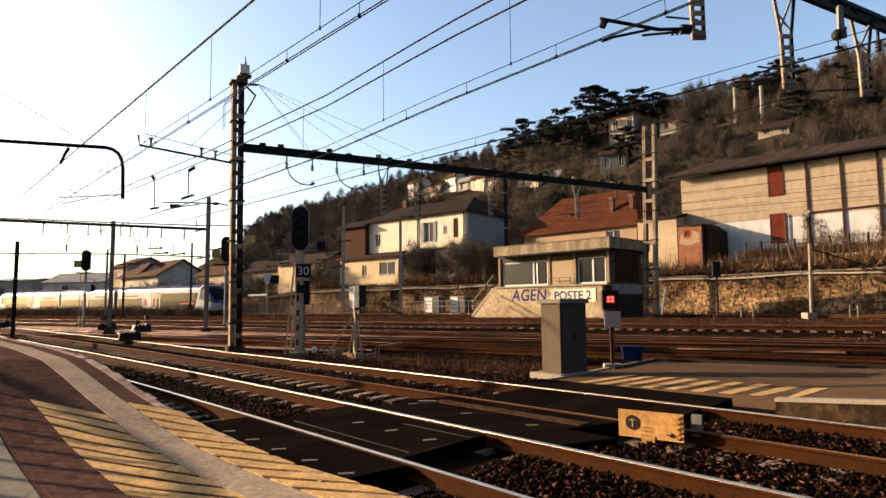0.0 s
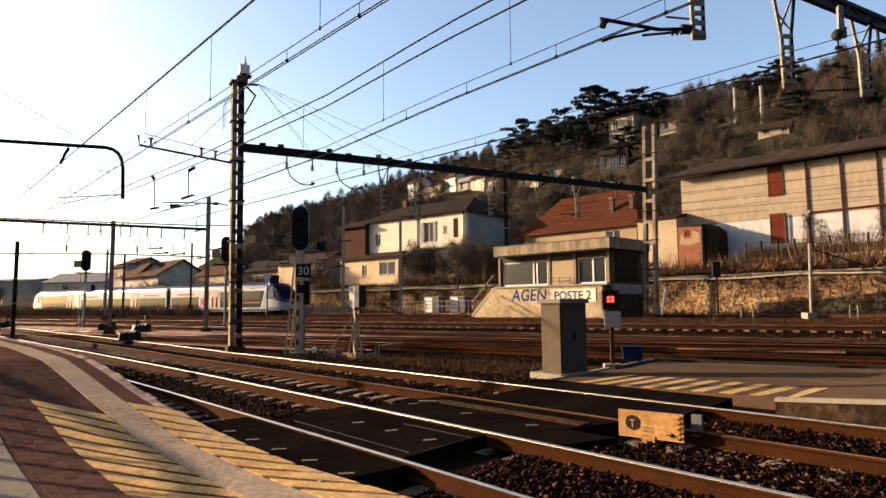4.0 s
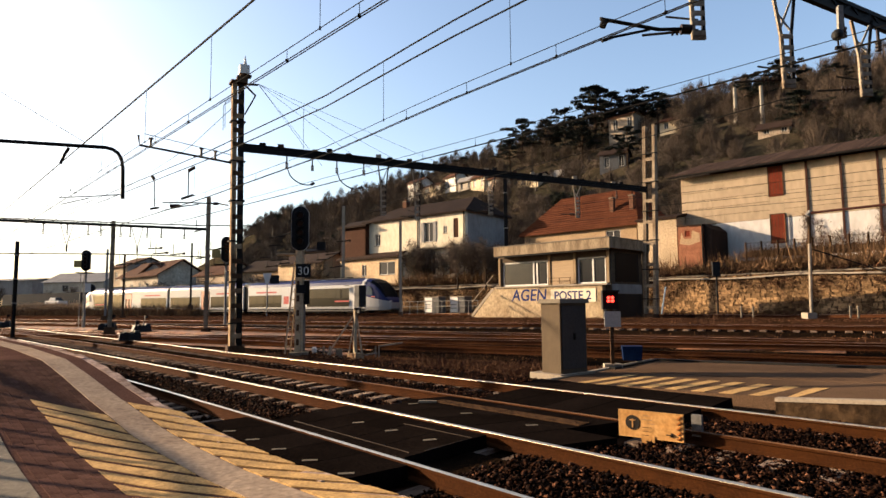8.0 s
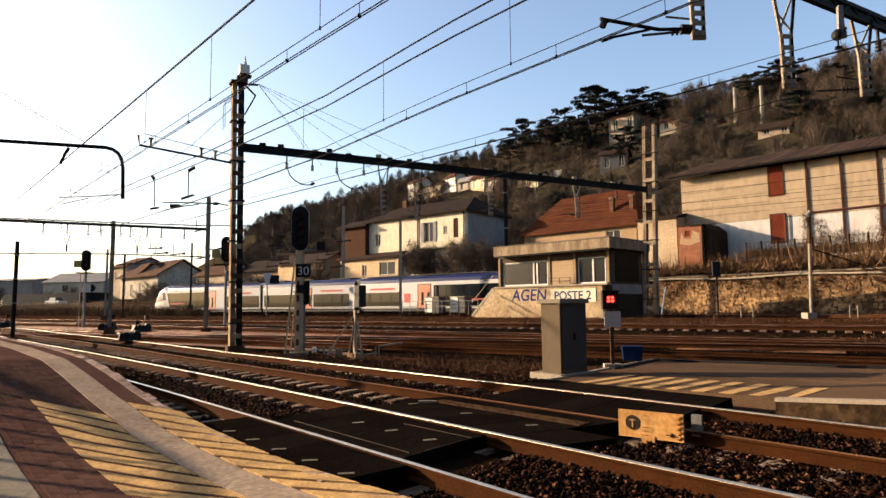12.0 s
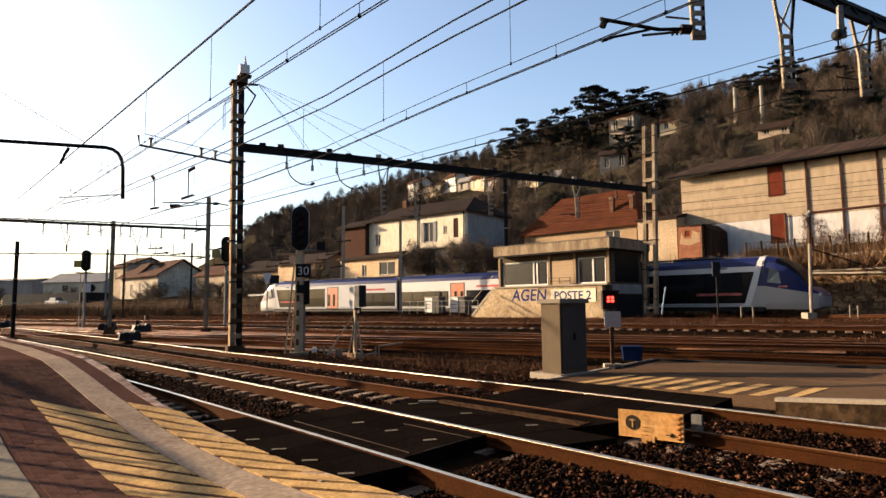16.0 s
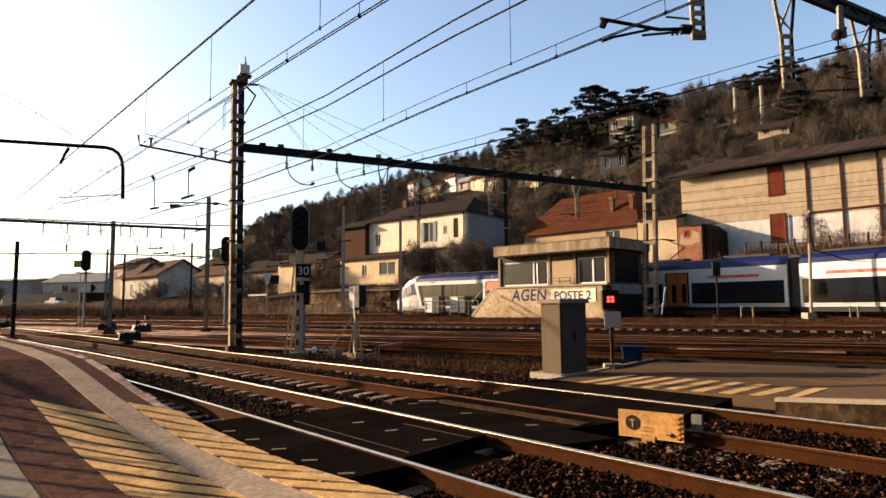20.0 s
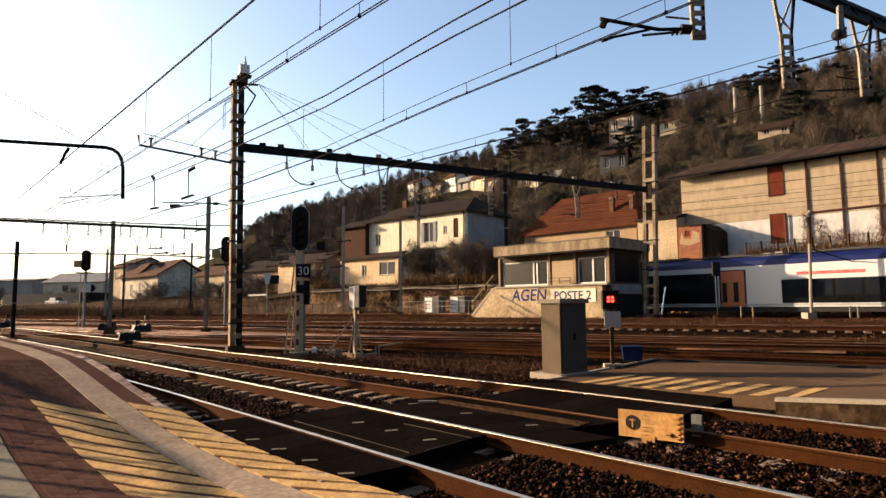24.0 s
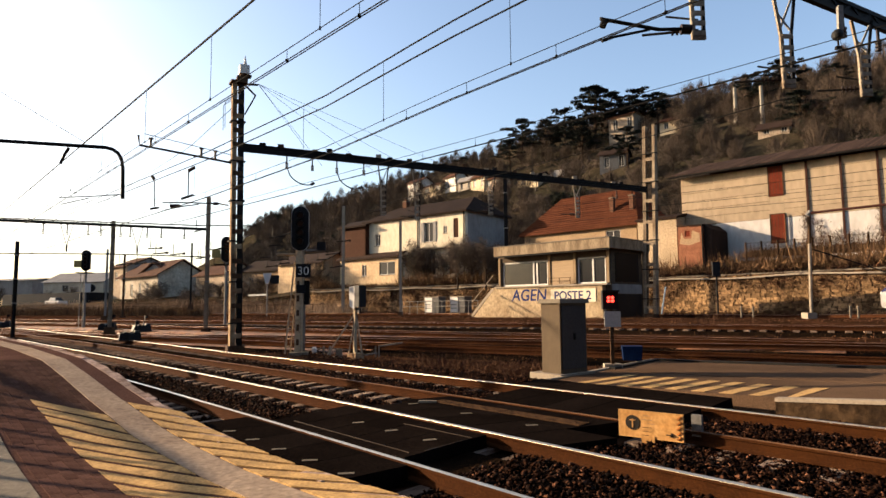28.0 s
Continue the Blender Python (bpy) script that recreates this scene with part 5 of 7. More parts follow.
def crossing_sign():
    """The cream sign board by the foot crossing."""
    cream = mat("cream_sign_board", (0.42, 0.235, 0.088), 0.7, vary=0.35, size=5, fine=16, tint=(0.3, 0.14, 0.04))
    FADED_ORANGE = mat("faded_orange_stripe", (0.3, 0.11, 0.03), 0.8, vary=0.3, size=8)
    t = thing("crossing_sign", pose(2.44, 8.9, -0.29, rz=-36), "cream sign board with a dark round pictogram and arrow", "sign")
    part("board", Shape().box(0, 0.52, 0, 0.05, 0.16, 0.52), cream, t)
    part("folded_board", Shape().box(0.52, 0.88, 0, 0.05, 0.16, 0.52, m=Matrix.Translation((0.52, 0, 0)) @ Matrix.Rotation(radians(-2), 4, "Z") @ Matrix.Translation((-0.52, 0, 0))), cream, t)
    disc = part("pictogram", Shape().tube([(0.2, -0.006, 0.36), (0.2, 0.01, 0.36)], 0.1, 20), mat("dark_grey_disc", (0.0252, 0.0218, 0.0185), 0.8), t, "dark round pictogram")
    part("pictogram_bar", Shape().box(0.192, 0.208, -0.012, -0.006, 0.29, 0.41).box(0.16, 0.24, -0.012, -0.006, 0.385, 0.4), cream, disc)
    part("arrow", Shape().box(0.66, 0.75, -0.03, -0.006, 0.235, 0.247).bar((0.715, -0.015, 0.215), (0.75, -0.015, 0.241), 0.012).bar((0.715, -0.015, 0.267), (0.75, -0.015, 0.241), 0.012), BLACK, t)
    for i, (x0, x1) in enumerate(((0.33, 0.42), (0.33, 0.47), (0.33, 0.46), (0.4, 0.5), (0.32, 0.47), (0.35, 0.44))):
        part("text_bar", Shape().box(x0, x1, -0.004, -0.001, 0.2 + i * 0.052, 0.207 + i * 0.052), STEEL_RUST if i < 3 else OCHRE, t)
    part("foot_post", Shape().box(0.32, 0.5, -0.01, -0.001, -0.06, 0.2), cream, t)
    for i in range(5):
        part("hazard_stripe", Shape().bar((0.8, -0.012, 0.19 + i * 0.065), (0.85, -0.014, 0.23 + i * 0.065), 0.02), FADED_ORANGE, t)
    part("bracket", Shape().box(0.93, 1.06, 0.2, 0.28, 0.22, 0.5), STEEL_GREY, t)


crossing_sign()


def point_machine(x, y, z, rz, label):
    t = thing("point_machine", pose(x, y, z, rz=rz), label, "point machine", "point machines")
    part("case", Shape().box(-0.5, 0.5, -0.25, 0.25, 0.05, 0.4, taper=0.06), BLACK, t)
    part("base_plate", Shape().box(-0.8, 0.8, -0.35, 0.35, 0, 0.05), STEEL_RUST, t)
    part("motor", Shape().tube([(-0.2, -0.3, 0.3), (-0.2, 0.32, 0.3)], 0.15, 10), BLACK, t)
    part("lever", Shape().bar((0.1, 0.1, 0.35), (0.3, 0.1, 0.85), 0.05).box(0.22, 0.4, 0.02, 0.18, 0.8, 0.98), STEEL_DARK, t)
    part("cover", Shape().box(0.15, 0.48, -0.22, 0.2, 0.4, 0.5, taper=0.05), BLACK, t)
    part("drive_rod", Shape().bar((0.4, 0, 0.12), (1.8, 0, 0.08), 0.05), STEEL_RUST, t)


for args in ((-15.27, 30.5, 0.11, 30), (-21.31, 39.67, 0.32, 10), (-17.88, 37.03, 0.29, 50), (-33.27, 47.23, 0.33, 20)):
    point_machine(*args, "dark steel point machine beside the rails")


def small_post_light():
    t = thing("trackside_sign", pose(14.5, 33, 1.13), "dark rectangular trackside sign on a thin post", "sign")
    part("post", Shape().tube([(0, 0, 0), (0, 0, 2.0)], 0.05, 8), STEEL_DARK, t)
    part("board", Shape().box(-0.2, 0.2, -0.05, 0.08, 2.0, 2.75), BLACK, t)


small_post_light()


def right_gantry():
    t = thing("pole_gantry", pose(0, 0, 0), "pale pole with a dark horizontal boom at its top", "gantry")
    b = Vector((19.41, 33, 1.06))
    top = b + Vector((0.2, 0, 5.4))
    part("pole", Shape().tube([b, b + Vector((0.1, 0, 2.7)), top], 0.08, 10), PALE_CONCRETE, t)
    part("upper_sleeve", Shape().tube([b + Vector((0.14, 0, 3.75)), top], 0.085, 10), STEEL_RUST, t)
    part("boom", Shape().tube([top, (22.13, 29.5, 6.42)], 0.065, 8), mat("dark_red_boom", (0.03, 0.0115, 0.009), 0.8), t)
    part("boom_knuckle", Shape().tube([top + Vector((-0.1, 0, -0.15)), top + Vector((0.1, 0, 0.1))], 0.12, 10), STEEL_GREY, t)
    part("base", Shape().box(b.x - 0.36, b.x + 0.12, b.y - 0.3, b.y + 0.3, b.z - 0.4, b.z + 0.1), PALE_CONCRETE, t)


right_gantry()


def guard_rail():
    t = thing("guard_rail", pose(0, 0, 0), "low pale guard rail beside the far track", "railing")
    a, b = Vector((-3.63, 55, 1.14)), Vector((2.68, 48.5, 1.15))
    for i in range(10):
        p = a.lerp(b, i / 9)
        part("rail_post", Shape().tube([p + Vector((0, 0, -0.2)), p + Vector((0, 0, 0.95))], 0.025, 6), STEEL_GREY, t)
    for z in (0.5, 0.92):
        part("hand_rail", Shape().tube([a + Vector((0, 0, z)), b + Vector((0, 0, z))], 0.02, 6), STEEL_GREY, t)


guard_rail()


def trackside_bits():
    """Small pale fittings on the ballast beside the repeater signal."""
    t = thing("cable_drum", pose(-5.07, 24.58, -0.13), "small round white cable end on the ballast", "cable end")
    part("ball", Shape().tube([(0, 0, 0.0), (0, 0, 0.06)], 0.06, 10, r2=0.11).tube([(0, 0, 0.06), (0, 0, 0.2)], 0.11, 10, r2=0.1).tube([(0, 0, 0.2), (0, 0, 0.26)], 0.1, 10, r2=0.04), WHITE_PAINT, t)
    part("cable", Shape().tube([(0.08, 0, 0.1), (0.3, -0.15, 0.22), (0.55, -0.3, 0.05), (0.8, -0.4, 0.02)], 0.025, 6), BLACK, t)
    t = thing("stay_anchor", pose(-4.2, 22.7, -0.16), "rusty stay anchor with two short uprights", "anchor")
    part("base_plate", Shape().box(-0.24, 0.3, -0.12, 0.12, -0.05, 0.06), CONCRETE, t)
    for x in (-0.14, 0.08):
        part("upright", Shape().bar((x, 0, 0.06), (x, 0, 0.44), 0.06), PALE_CONCRETE, t)
    t = thing("concrete_block", pose(-3.72, 22.3, -0.16), "small pale concrete block on the ballast", "block")
    part("block", Shape().box(-0.12, 0.12, -0.1, 0.1, -0.05, 0.36, taper=0.02), CONCRETE, t)
    t = thing("point_linkage", pose(-2.76, 22.65, -0.14), "pale steel linkage arm on short posts", "linkage")
    for x in (0.3, 0.42):
        part("short_post", Shape().bar((x, 0, -0.05), (x, 0, 0.42), 0.05), PALE_CONCRETE, t)
    part("arm", Shape().bar((0.4, 0, 0.4), (1.25, 0.3, 0.5), 0.05), PALE_CONCRETE, t)
    part("rod", Shape().bar((-0.5, -0.1, 0.05), (0.36, 0.0, 0.16), 0.05), STEEL_GREY, t)


trackside_bits()
stake = thing("marker_stake", pose(0, 0, 0), "leaning pale blue stake beside the mast foot", "stake")
part("stake", Shape().tube([(12.21, 35, 1.12), (12.6, 35.3, 2.64)], 0.045, 8), mat("pale_blue_paint", (0.168, 0.2268, 0.2772), 0.7, vary=0.2), stake)
for args in ((20.5, 31.5, 1.1), (20.9, 31.5, 1.09), (16.59, 33.5, 1.1), (15.96, 33.5, 1.11)):
    t = thing("marker_peg", pose(*args), "short pale marker peg beside the track", "peg", "marker pegs")
    part("peg", Shape().tube([(0, 0, -0.2), (0, 0, 0.36)], 0.05, 8), CONCRETE, t)
    part("cap", Shape().tube([(0, 0, 0.36), (0, 0, 0.4)], 0.06, 8), PALE_CONCRETE, t)

for x, y, z, n in ((-1.58, 53, 1.09, 0), (0.56, 52, 1.09, 1)):
    t = thing("track_cabinet", pose(x, y, z, rz=44 - 90), "pale trackside equipment cabinet before the wall", "cabinet", "track cabinets")
    part("case", Shape().box(0, 1.7, 0, 0.8, 0, 1.3), mat("dark_cabinet_case", (0.0756, 0.0714, 0.0672), 0.7), t)
    part("front", Shape().box(0.02, 0.9, -0.03, -0.001, 0.05, 1.28), WHITE_PAINT, t)
    for k in range(3):
        part("louvre", Shape().box(0.1, 0.8, -0.045, -0.03, 0.35 + 0.3 * k, 0.43 + 0.3 * k), STEEL_GREY, t)
    part("roof", Shape().box(-0.05, 1.75, -0.08, 0.85, 1.3, 1.36), PALE_CONCRETE, t)


# ---- wall stones, pipe, hut, fence ----
def wall_stones():
    rng = random.Random(11)
    shapes = []
    for k in range(5):
        w, h = (0.2, 0.27, 0.34, 0.4, 0.24)[k], 0.15
        j = [rng.uniform(-0.018, 0.018) for _ in range(8)]
        v = [(-w / 2 + j[0], -0.05, j[1]), (w / 2 + j[2], -0.05, j[3]), (w / 2 + j[4], -0.05, h + j[5]), (-w / 2 + j[6], -0.05, h + j[7]), (-w / 2, 0.08, 0), (w / 2, 0.08, 0), (w / 2, 0.08, h), (-w / 2, 0.08, h)]
        shapes.append((w, Shape().add(v, [(0, 1, 2, 3), (0, 4, 5, 1), (1, 5, 6, 2), (2, 6, 7, 3), (3, 7, 4, 0)])))
    meshes = [s.mesh("stone", STONE) for _, s in shapes]
    rest, count = Shape(), 0
    for row in range(20):
        s = -14.0 + rng.random()
        z = 0.72 + row * 0.147
        while s < 53.5:
            k = rng.randrange(5)
            w = shapes[k][0]
            x, y, h = on_line(s, WALL_OFF + 0.12 * (z - 0.4) / 3.26 - 0.01)
            m = Matrix.Translation((x, y, z)) @ Matrix.Rotation(h - math.pi / 2, 4, "Z") @ Matrix.Rotation(rng.uniform(-0.04, 0.04), 4, "Y")
            m = m @ Matrix.Translation((0, rng.uniform(-0.012, 0.012), 0))
            if row >= 9 and -2.5 < s < 6.5 and count < 290:
                part("stone", meshes[k], None, wall, m=m)
                count += 1
            else:
                rest.add(shapes[k][1].v, shapes[k][1].f, 0, m)
            s += w + rng.uniform(0.004, 0.025)
    tagged(part("stones", rest, STONE, wall), kind="stuff")


part("coping", Shape().sweep([(-0.02, 3.66), (0.95, 3.66), (0.95, 3.76), (-0.02, 3.76)], [station(*on_line(s, WALL_OFF), 0) for s in np.arange(-74, 55, 1.5)]), CONCRETE, wall)
pipe = thing("wall_pipe", pose(0, 0, 0), "pale pipe running along the top of the stone wall", "pipe")
part("pipe", Shape().tube([(*on_line(s, WALL_OFF - 0.12)[:2], 3.5 + 0.07 * math.sin(s * 0.7)) for s in np.arange(-20, 54, 1.5)], 0.07, 8), PALE_CONCRETE, pipe)
for s in np.arange(-18, 53, 4.5):
    x, y, h = on_line(s, WALL_OFF - 0.02)
    part("bracket", Shape().box(-0.04, 0.04, -0.2, 0.05, -0.05, 0.05), STEEL_DARK, pipe, m=Matrix.Translation((x, y, 3.42)) @ Matrix.Rotation(h - math.pi / 2, 4, "Z"))
BRICK = mat("red_brick", (0.1932, 0.082, 0.0469), 0.9, vary=0.3, size=2, bump=0.5, fine=12, per_object=0.3)


def brick_hut():
    t = thing("brick_hut", pose(18.58, 48.83, 4.6, rz=44 - 90), "small weathered red brick hut with patched render above the wall", "hut")
    part("wall", Shape().panel(0, 1.85, -0.4, 3.15, 0, 0.25, [(0.55, 0.95, 2.3, 2.75)]), BRICK, t)
    part("side_wall", Shape().box(0, 0.25, 0.252, 2.4, -0.4, 3.15).box(1.6, 1.85, 0.252, 2.4, -0.4, 3.15), BRICK, t)
    part("roof", Shape().add([(-0.08, -0.12, 3.15), (1.95, -0.12, 3.05), (1.95, 2.6, 3.35), (-0.08, 2.6, 3.45), (-0.08, -0.12, 3.23), (1.95, -0.12, 3.13), (1.95, 2.6, 3.43), (-0.08, 2.6, 3.53)], [(3, 2, 1, 0), (4, 5, 6, 7), (0, 1, 5, 4), (1, 2, 6, 5), (2, 3, 7, 6), (3, 0, 4, 7)]), DARK_TILE, t)
    part("shutter", Shape().box(0.55, 0.95, 0.05, 0.1, 2.3, 2.75), RED, t)
    part("render_patch", Shape().prism([(0.1, 1.75), (0.9, 1.6), (1.75, 1.85), (1.7, 2.5), (1.15, 2.75), (1.05, 2.1), (0.45, 2.15), (0.3, 2.6)], 0.001, 0.02, m=Matrix.Rotation(radians(90), 4, "X")), OCHRE, t)
    part("drain_pipe", Shape().tube([(1.95, -0.08, -0.2), (1.95, -0.08, 3.1)], 0.06, 6), STEEL_DARK, t)
    # added block: draws the dark beside the hut and casts shade behind it
    part("lean_to", Shape().add([(1.9, 0.4, -0.3), (2.45, 0.4, -0.3), (2.45, 0.4, 2.75), (1.9, 0.4, 3.25), (1.9, 4.2, -0.3), (2.45, 4.2, -0.3), (2.45, 4.2, 2.75), (1.9, 4.2, 3.25)], [(0, 1, 2, 3), (7, 6, 5, 4), (0, 4, 5, 1), (1, 5, 6, 2), (2, 6, 7, 3), (3, 7, 4, 0)]), DARK_TILE, t, "added dark block shading the warehouse base beside the hut")


brick_hut()


FENCE_WOOD = mat("dark_fence_wood", (0.0378, 0.0218, 0.0134), 0.95, vary=0.4, size=3, per_object=0.5, spec=0.0)


def fence():
    t = thing("slope_fence", pose(0, 0, 0), "low wire fence with rusty posts above the stone wall", "fence")
    a, b = Vector((22.1, 45.2, 5.1)), Vector((29.6, 37.4, 5.2))
    n = 150
    for i in range(n + 1):
        p, big = a.lerp(b, i / n), i % 15 == 0
        part("fence_post" if big else "picket", Shape().bar(p + Vector((0, 0, -0.5)), p + Vector((0, 0, 1.0 if big else 0.86 + 0.03 * math.sin(i * 2.3))), 0.1 if big else 0.012 + 0.006 * math.sin(i * 1.7)), FENCE_WOOD, t)
    for z in (0.1, 0.5, 0.9):
        part("rail", Shape().bar(a + Vector((0, 0, z)), b + Vector((0, 0, z)), 0.03 if z > 0.8 else 0.016), STEEL_RUST, t)


fence()

# ---- trees ----
BARK = mat("dark_bark", (0.031, 0.0207, 0.014), 0.95, vary=0.3, size=2, bump=0.5)
TWIGS = mat("bare_winter_twigs", (0.08, 0.06, 0.045), 0.95, vary=0.3, size=0.4, per_object=0.35, per_island=0.5, spec=0.03)
IVY = mat("olive_evergreen_leaves", (0.0151, 0.0168, 0.0076), 0.8, vary=0.35, size=0.5, per_object=0.3, per_island=0.5, spec=0.2)
CEDAR = mat("dark_cedar_needles", (0.0063, 0.0097, 0.0063), 0.85, vary=0.35, size=0.5, per_object=0.25, per_island=0.5, spec=0.15)


def slivers(rng, base, tip, width):
    """Thin triangles from base points to tip points."""
    n = len(base)
    side = np.cross(tip - base, rng.normal(size=(n, 3)))
    side /= np.linalg.norm(side, axis=1)[:, None] + 1e-6
    v = np.stack([base - side * width[:, None], base + side * width[:, None], tip], 1).reshape(-1, 3)
    return v, np.arange(3 * n).reshape(-1, 3)


def tree_meshes(seed, h, spread=0.42, n_twig=1500, leaves=0):
    rng = np.random.default_rng(seed)
    s = Shape()
    s.tube([(0, 0, -0.8), (0.02 * h * rng.normal(), 0.02 * h * rng.normal(), h * 0.35), (0.04 * h * rng.normal(), 0.04 * h * rng.normal(), h * 0.8)], h * 0.022, 6, r2=h * 0.006)
    ends = []
    for i in range(16):
        z = h * (0.22 + 0.55 * i / 16)
        a = i * 2.4 + rng.uniform(-0.4, 0.4)
        ln = h * spread * (1.05 - 0.5 * i / 16) * rng.uniform(0.7, 1.15)
        p = np.array([0, 0, z])
        d = np.array([math.cos(a), math.sin(a), rng.uniform(0.45, 0.9)])
        q = p + d * ln * 0.55
        e = q + (d + np.array([0, 0, 0.35])) * ln * 0.5
        s.tube([p, q, e], h * 0.0085, 4, r2=h * 0.002, caps=False)
        ends += [(p, q), (q, e)]
    k = rng.integers(0, len(ends), n_twig)
    A, B = np.array([x[0] for x in ends])[k], np.array([x[1] for x in ends])[k]
    u = rng.random((n_twig, 1))
    base = A + (B - A) * u + rng.normal(size=(n_twig, 3)) * h * 0.03
    tip = base + (rng.normal(size=(n_twig, 3)) * np.array([1, 1, 0.7]) + np.array([0, 0, 0.5])) * h * 0.085
    v, t = slivers(rng, base, tip, np.full(n_twig, h * 0.0028 + leaves * h * 0.012))
    return s.mesh("trunk", BARK), arrays_mesh("crown", v, t, IVY if leaves else TWIGS)


def plant(name, meshes, m, label, group):
    t = thing(name, m, label, "tree", group)
    part("trunk", meshes[0], None, t)
    part("crown", meshes[1], None, t)
    return t


BARE = [tree_meshes(20 + i, 8.0 + i, 0.4 + 0.03 * i, 2600) for i in range(4)]
GREEN = [tree_meshes(40 + i, 7.0 + i, 0.36, 2400, leaves=1) for i in range(2)]


def cedar_meshes(seed, h):
    """A cedar: a bare trunk, level limbs and flat plates of foliage in open tiers."""
    rng = np.random.default_rng(seed)
    s = Shape().tube([(0, 0, -1), (0.2, 0, h * 0.5), (0.1, 0.1, h * 0.96)], h * 0.026, 7, r2=h * 0.007)
    V, T, n0 = [], [], 0
    for i in range(6):
        f = i / 5
        z = h * (0.46 + 0.5 * f)
        for k in range(4 if i < 3 else 3):
            a = i * 1.1 + k * 1.57 + rng.uniform(-0.45, 0.45)
            ln = h * (0.46 * (1 - f) ** 0.55 + 0.14) * rng.uniform(0.45, 1.15)
            e = np.array([math.cos(a) * ln, math.sin(a) * ln, z + ln * 0.05 + rng.uniform(-0.03, 0.03) * h])
            s.tube([(0.15, 0.05, z - 0.04 * h), tuple(e)], h * 0.008, 4, r2=h * 0.002, caps=False)
            for plate in range(3):
                n = 170
                u = (0.42, 0.72, 1.0)[plate] + rng.uniform(-0.08, 0.08)
                c = np.array([0, 0, z]) + (e - np.array([0, 0, z])) * u + rng.normal(size=3) * h * np.array([0.02, 0.02, 0.006])
                rad = h * rng.uniform(0.045, 0.085)
                b, r = rng.uniform(0, 2 * np.pi, n), rad * np.sqrt(rng.random(n))
                base = c + np.stack([r * np.cos(b), r * np.sin(b), h * 0.014 * (1 - (r / rad) ** 2) + rng.normal(size=n) * h * 0.005], -1)
                tip = base + np.stack([np.cos(b), np.sin(b), rng.normal(size=n) * 0.45 + 0.15], -1) * h * 0.024 + rng.normal(size=(n, 3)) * h * 0.008
                v, t = slivers(rng, base, tip, np.full(n, h * 0.008))
                V.append(v)
                T.append(t + n0)
                n0 += len(v)
    return s.mesh("trunk", BARK), arrays_mesh("crown", np.concatenate(V), np.concatenate(T), CEDAR)


CEDARS = [cedar_meshes(60 + i, 10.6) for i in range(3)]
for i, (p, sc) in enumerate((((18.4, 141.11, 34), 1.0), ((22.8, 133.39, 32.99), 0.85), ((26.02, 127.98, 32.06), 1.0), ((32.6, 128.96, 34.7), 1.25), ((36.37, 130.58, 36.65), 1.0), ((40.59, 125.8, 36.29), 0.95), ((44.31, 124.41, 37.07), 0.75), ((15.36, 137.43, 31.44), 0.7), ((5.2, 152.17, 32.65), 0.55), ((27.07, 118.17, 28.62), 0.8), ((61.26, 109.04, 37.17), 0.8), ((56.42, 108.29, 35.25), 0.7), ((51.9, 87.69, 25.46), 0.65), ((67.56, 103.66, 37.27), 0.5), ((31.87, 105.23, 24.83), 0.7))):
    m = pose(*p, rz=i * 77) @ Matrix.Diagonal((sc, sc, sc, 1))
    plant("cedar_tree", CEDARS[i % 3], m, "dark spreading cedar tree on the hillside", "cedars on the hill")

FAR_GREY = mat("dark_blue_grey_render", (0.07, 0.072, 0.076), 0.95, vary=0.25, size=0.5, fine=3)
FAR_RENDER = mat("dull_far_render", (0.3, 0.235, 0.17), 0.95, vary=0.25, size=0.5, fine=3, tint=(0.18, 0.135, 0.095))
FAR_WHITE = mat("dull_far_white", (0.36, 0.315, 0.25), 0.95, vary=0.3, size=0.5, fine=3, tint=(0.2, 0.16, 0.12))
FAR_TILE = mat("weathered_clay_tile", (0.06, 0.028, 0.017), 0.9, vary=0.35, size=0.8, fine=4)
HILL_WHITE = mat("sunlit_white_render", (0.5, 0.46, 0.4), 0.95, vary=0.2, size=0.5, fine=3, tint=(0.36, 0.32, 0.27))
HILL_CREAM = mat("sunlit_cream_render", (0.46, 0.37, 0.25), 0.95, vary=0.25, size=0.5, fine=3, tint=(0.28, 0.21, 0.13))
HILL_HOUSES = (
        ((-8.56, 152.00, 26.88), 6.3, 3.9, HILL_WHITE, FAR_TILE, -50),
        ((-4.93, 148.00, 26.02), 9.2, 2.8, HILL_CREAM, FAR_TILE, -52),
        ((0.64, 143.00, 26.04), 5.3, 4.2, HILL_WHITE, FAR_TILE, -55),
        ((3.53, 138.00, 25.00), 4.5, 3.3, FAR_WHITE, GREY_RENDER, -42),
        ((6.27, 134.00, 24.51), 5.3, 3.7, HILL_CREAM, FAR_TILE, -52),
        ((9.02, 131.00, 24.19), 5.5, 3.0, FAR_RENDER, FAR_TILE, -50),
        ((15.17, 124.00, 23.56), 7.0, 2.1, HILL_CREAM, DARK_TILE, -52),
        ((21.19, 121.00, 24.41), 3.4, 1.4, HILL_WHITE, GREY_RENDER, -50),
        ((28.57, 111.00, 23.29), 5.8, 4.3, FAR_GREY, DARK_TILE, -30),
        ((35.08, 128.00, 34.35), 7.3, 5.1, FAR_RENDER, FAR_TILE, -48),
        ((43.31, 121.00, 33.78), 6.0, 2.7, HILL_CREAM, FAR_TILE, -45),
        ((46.44, 89.50, 24.39), 5.1, 1.5, FAR_RENDER, DARK_TILE, -38))
HILL_POLES = ((49.1, 101.4, 31.5), (50.2, 95.1, 29.5))


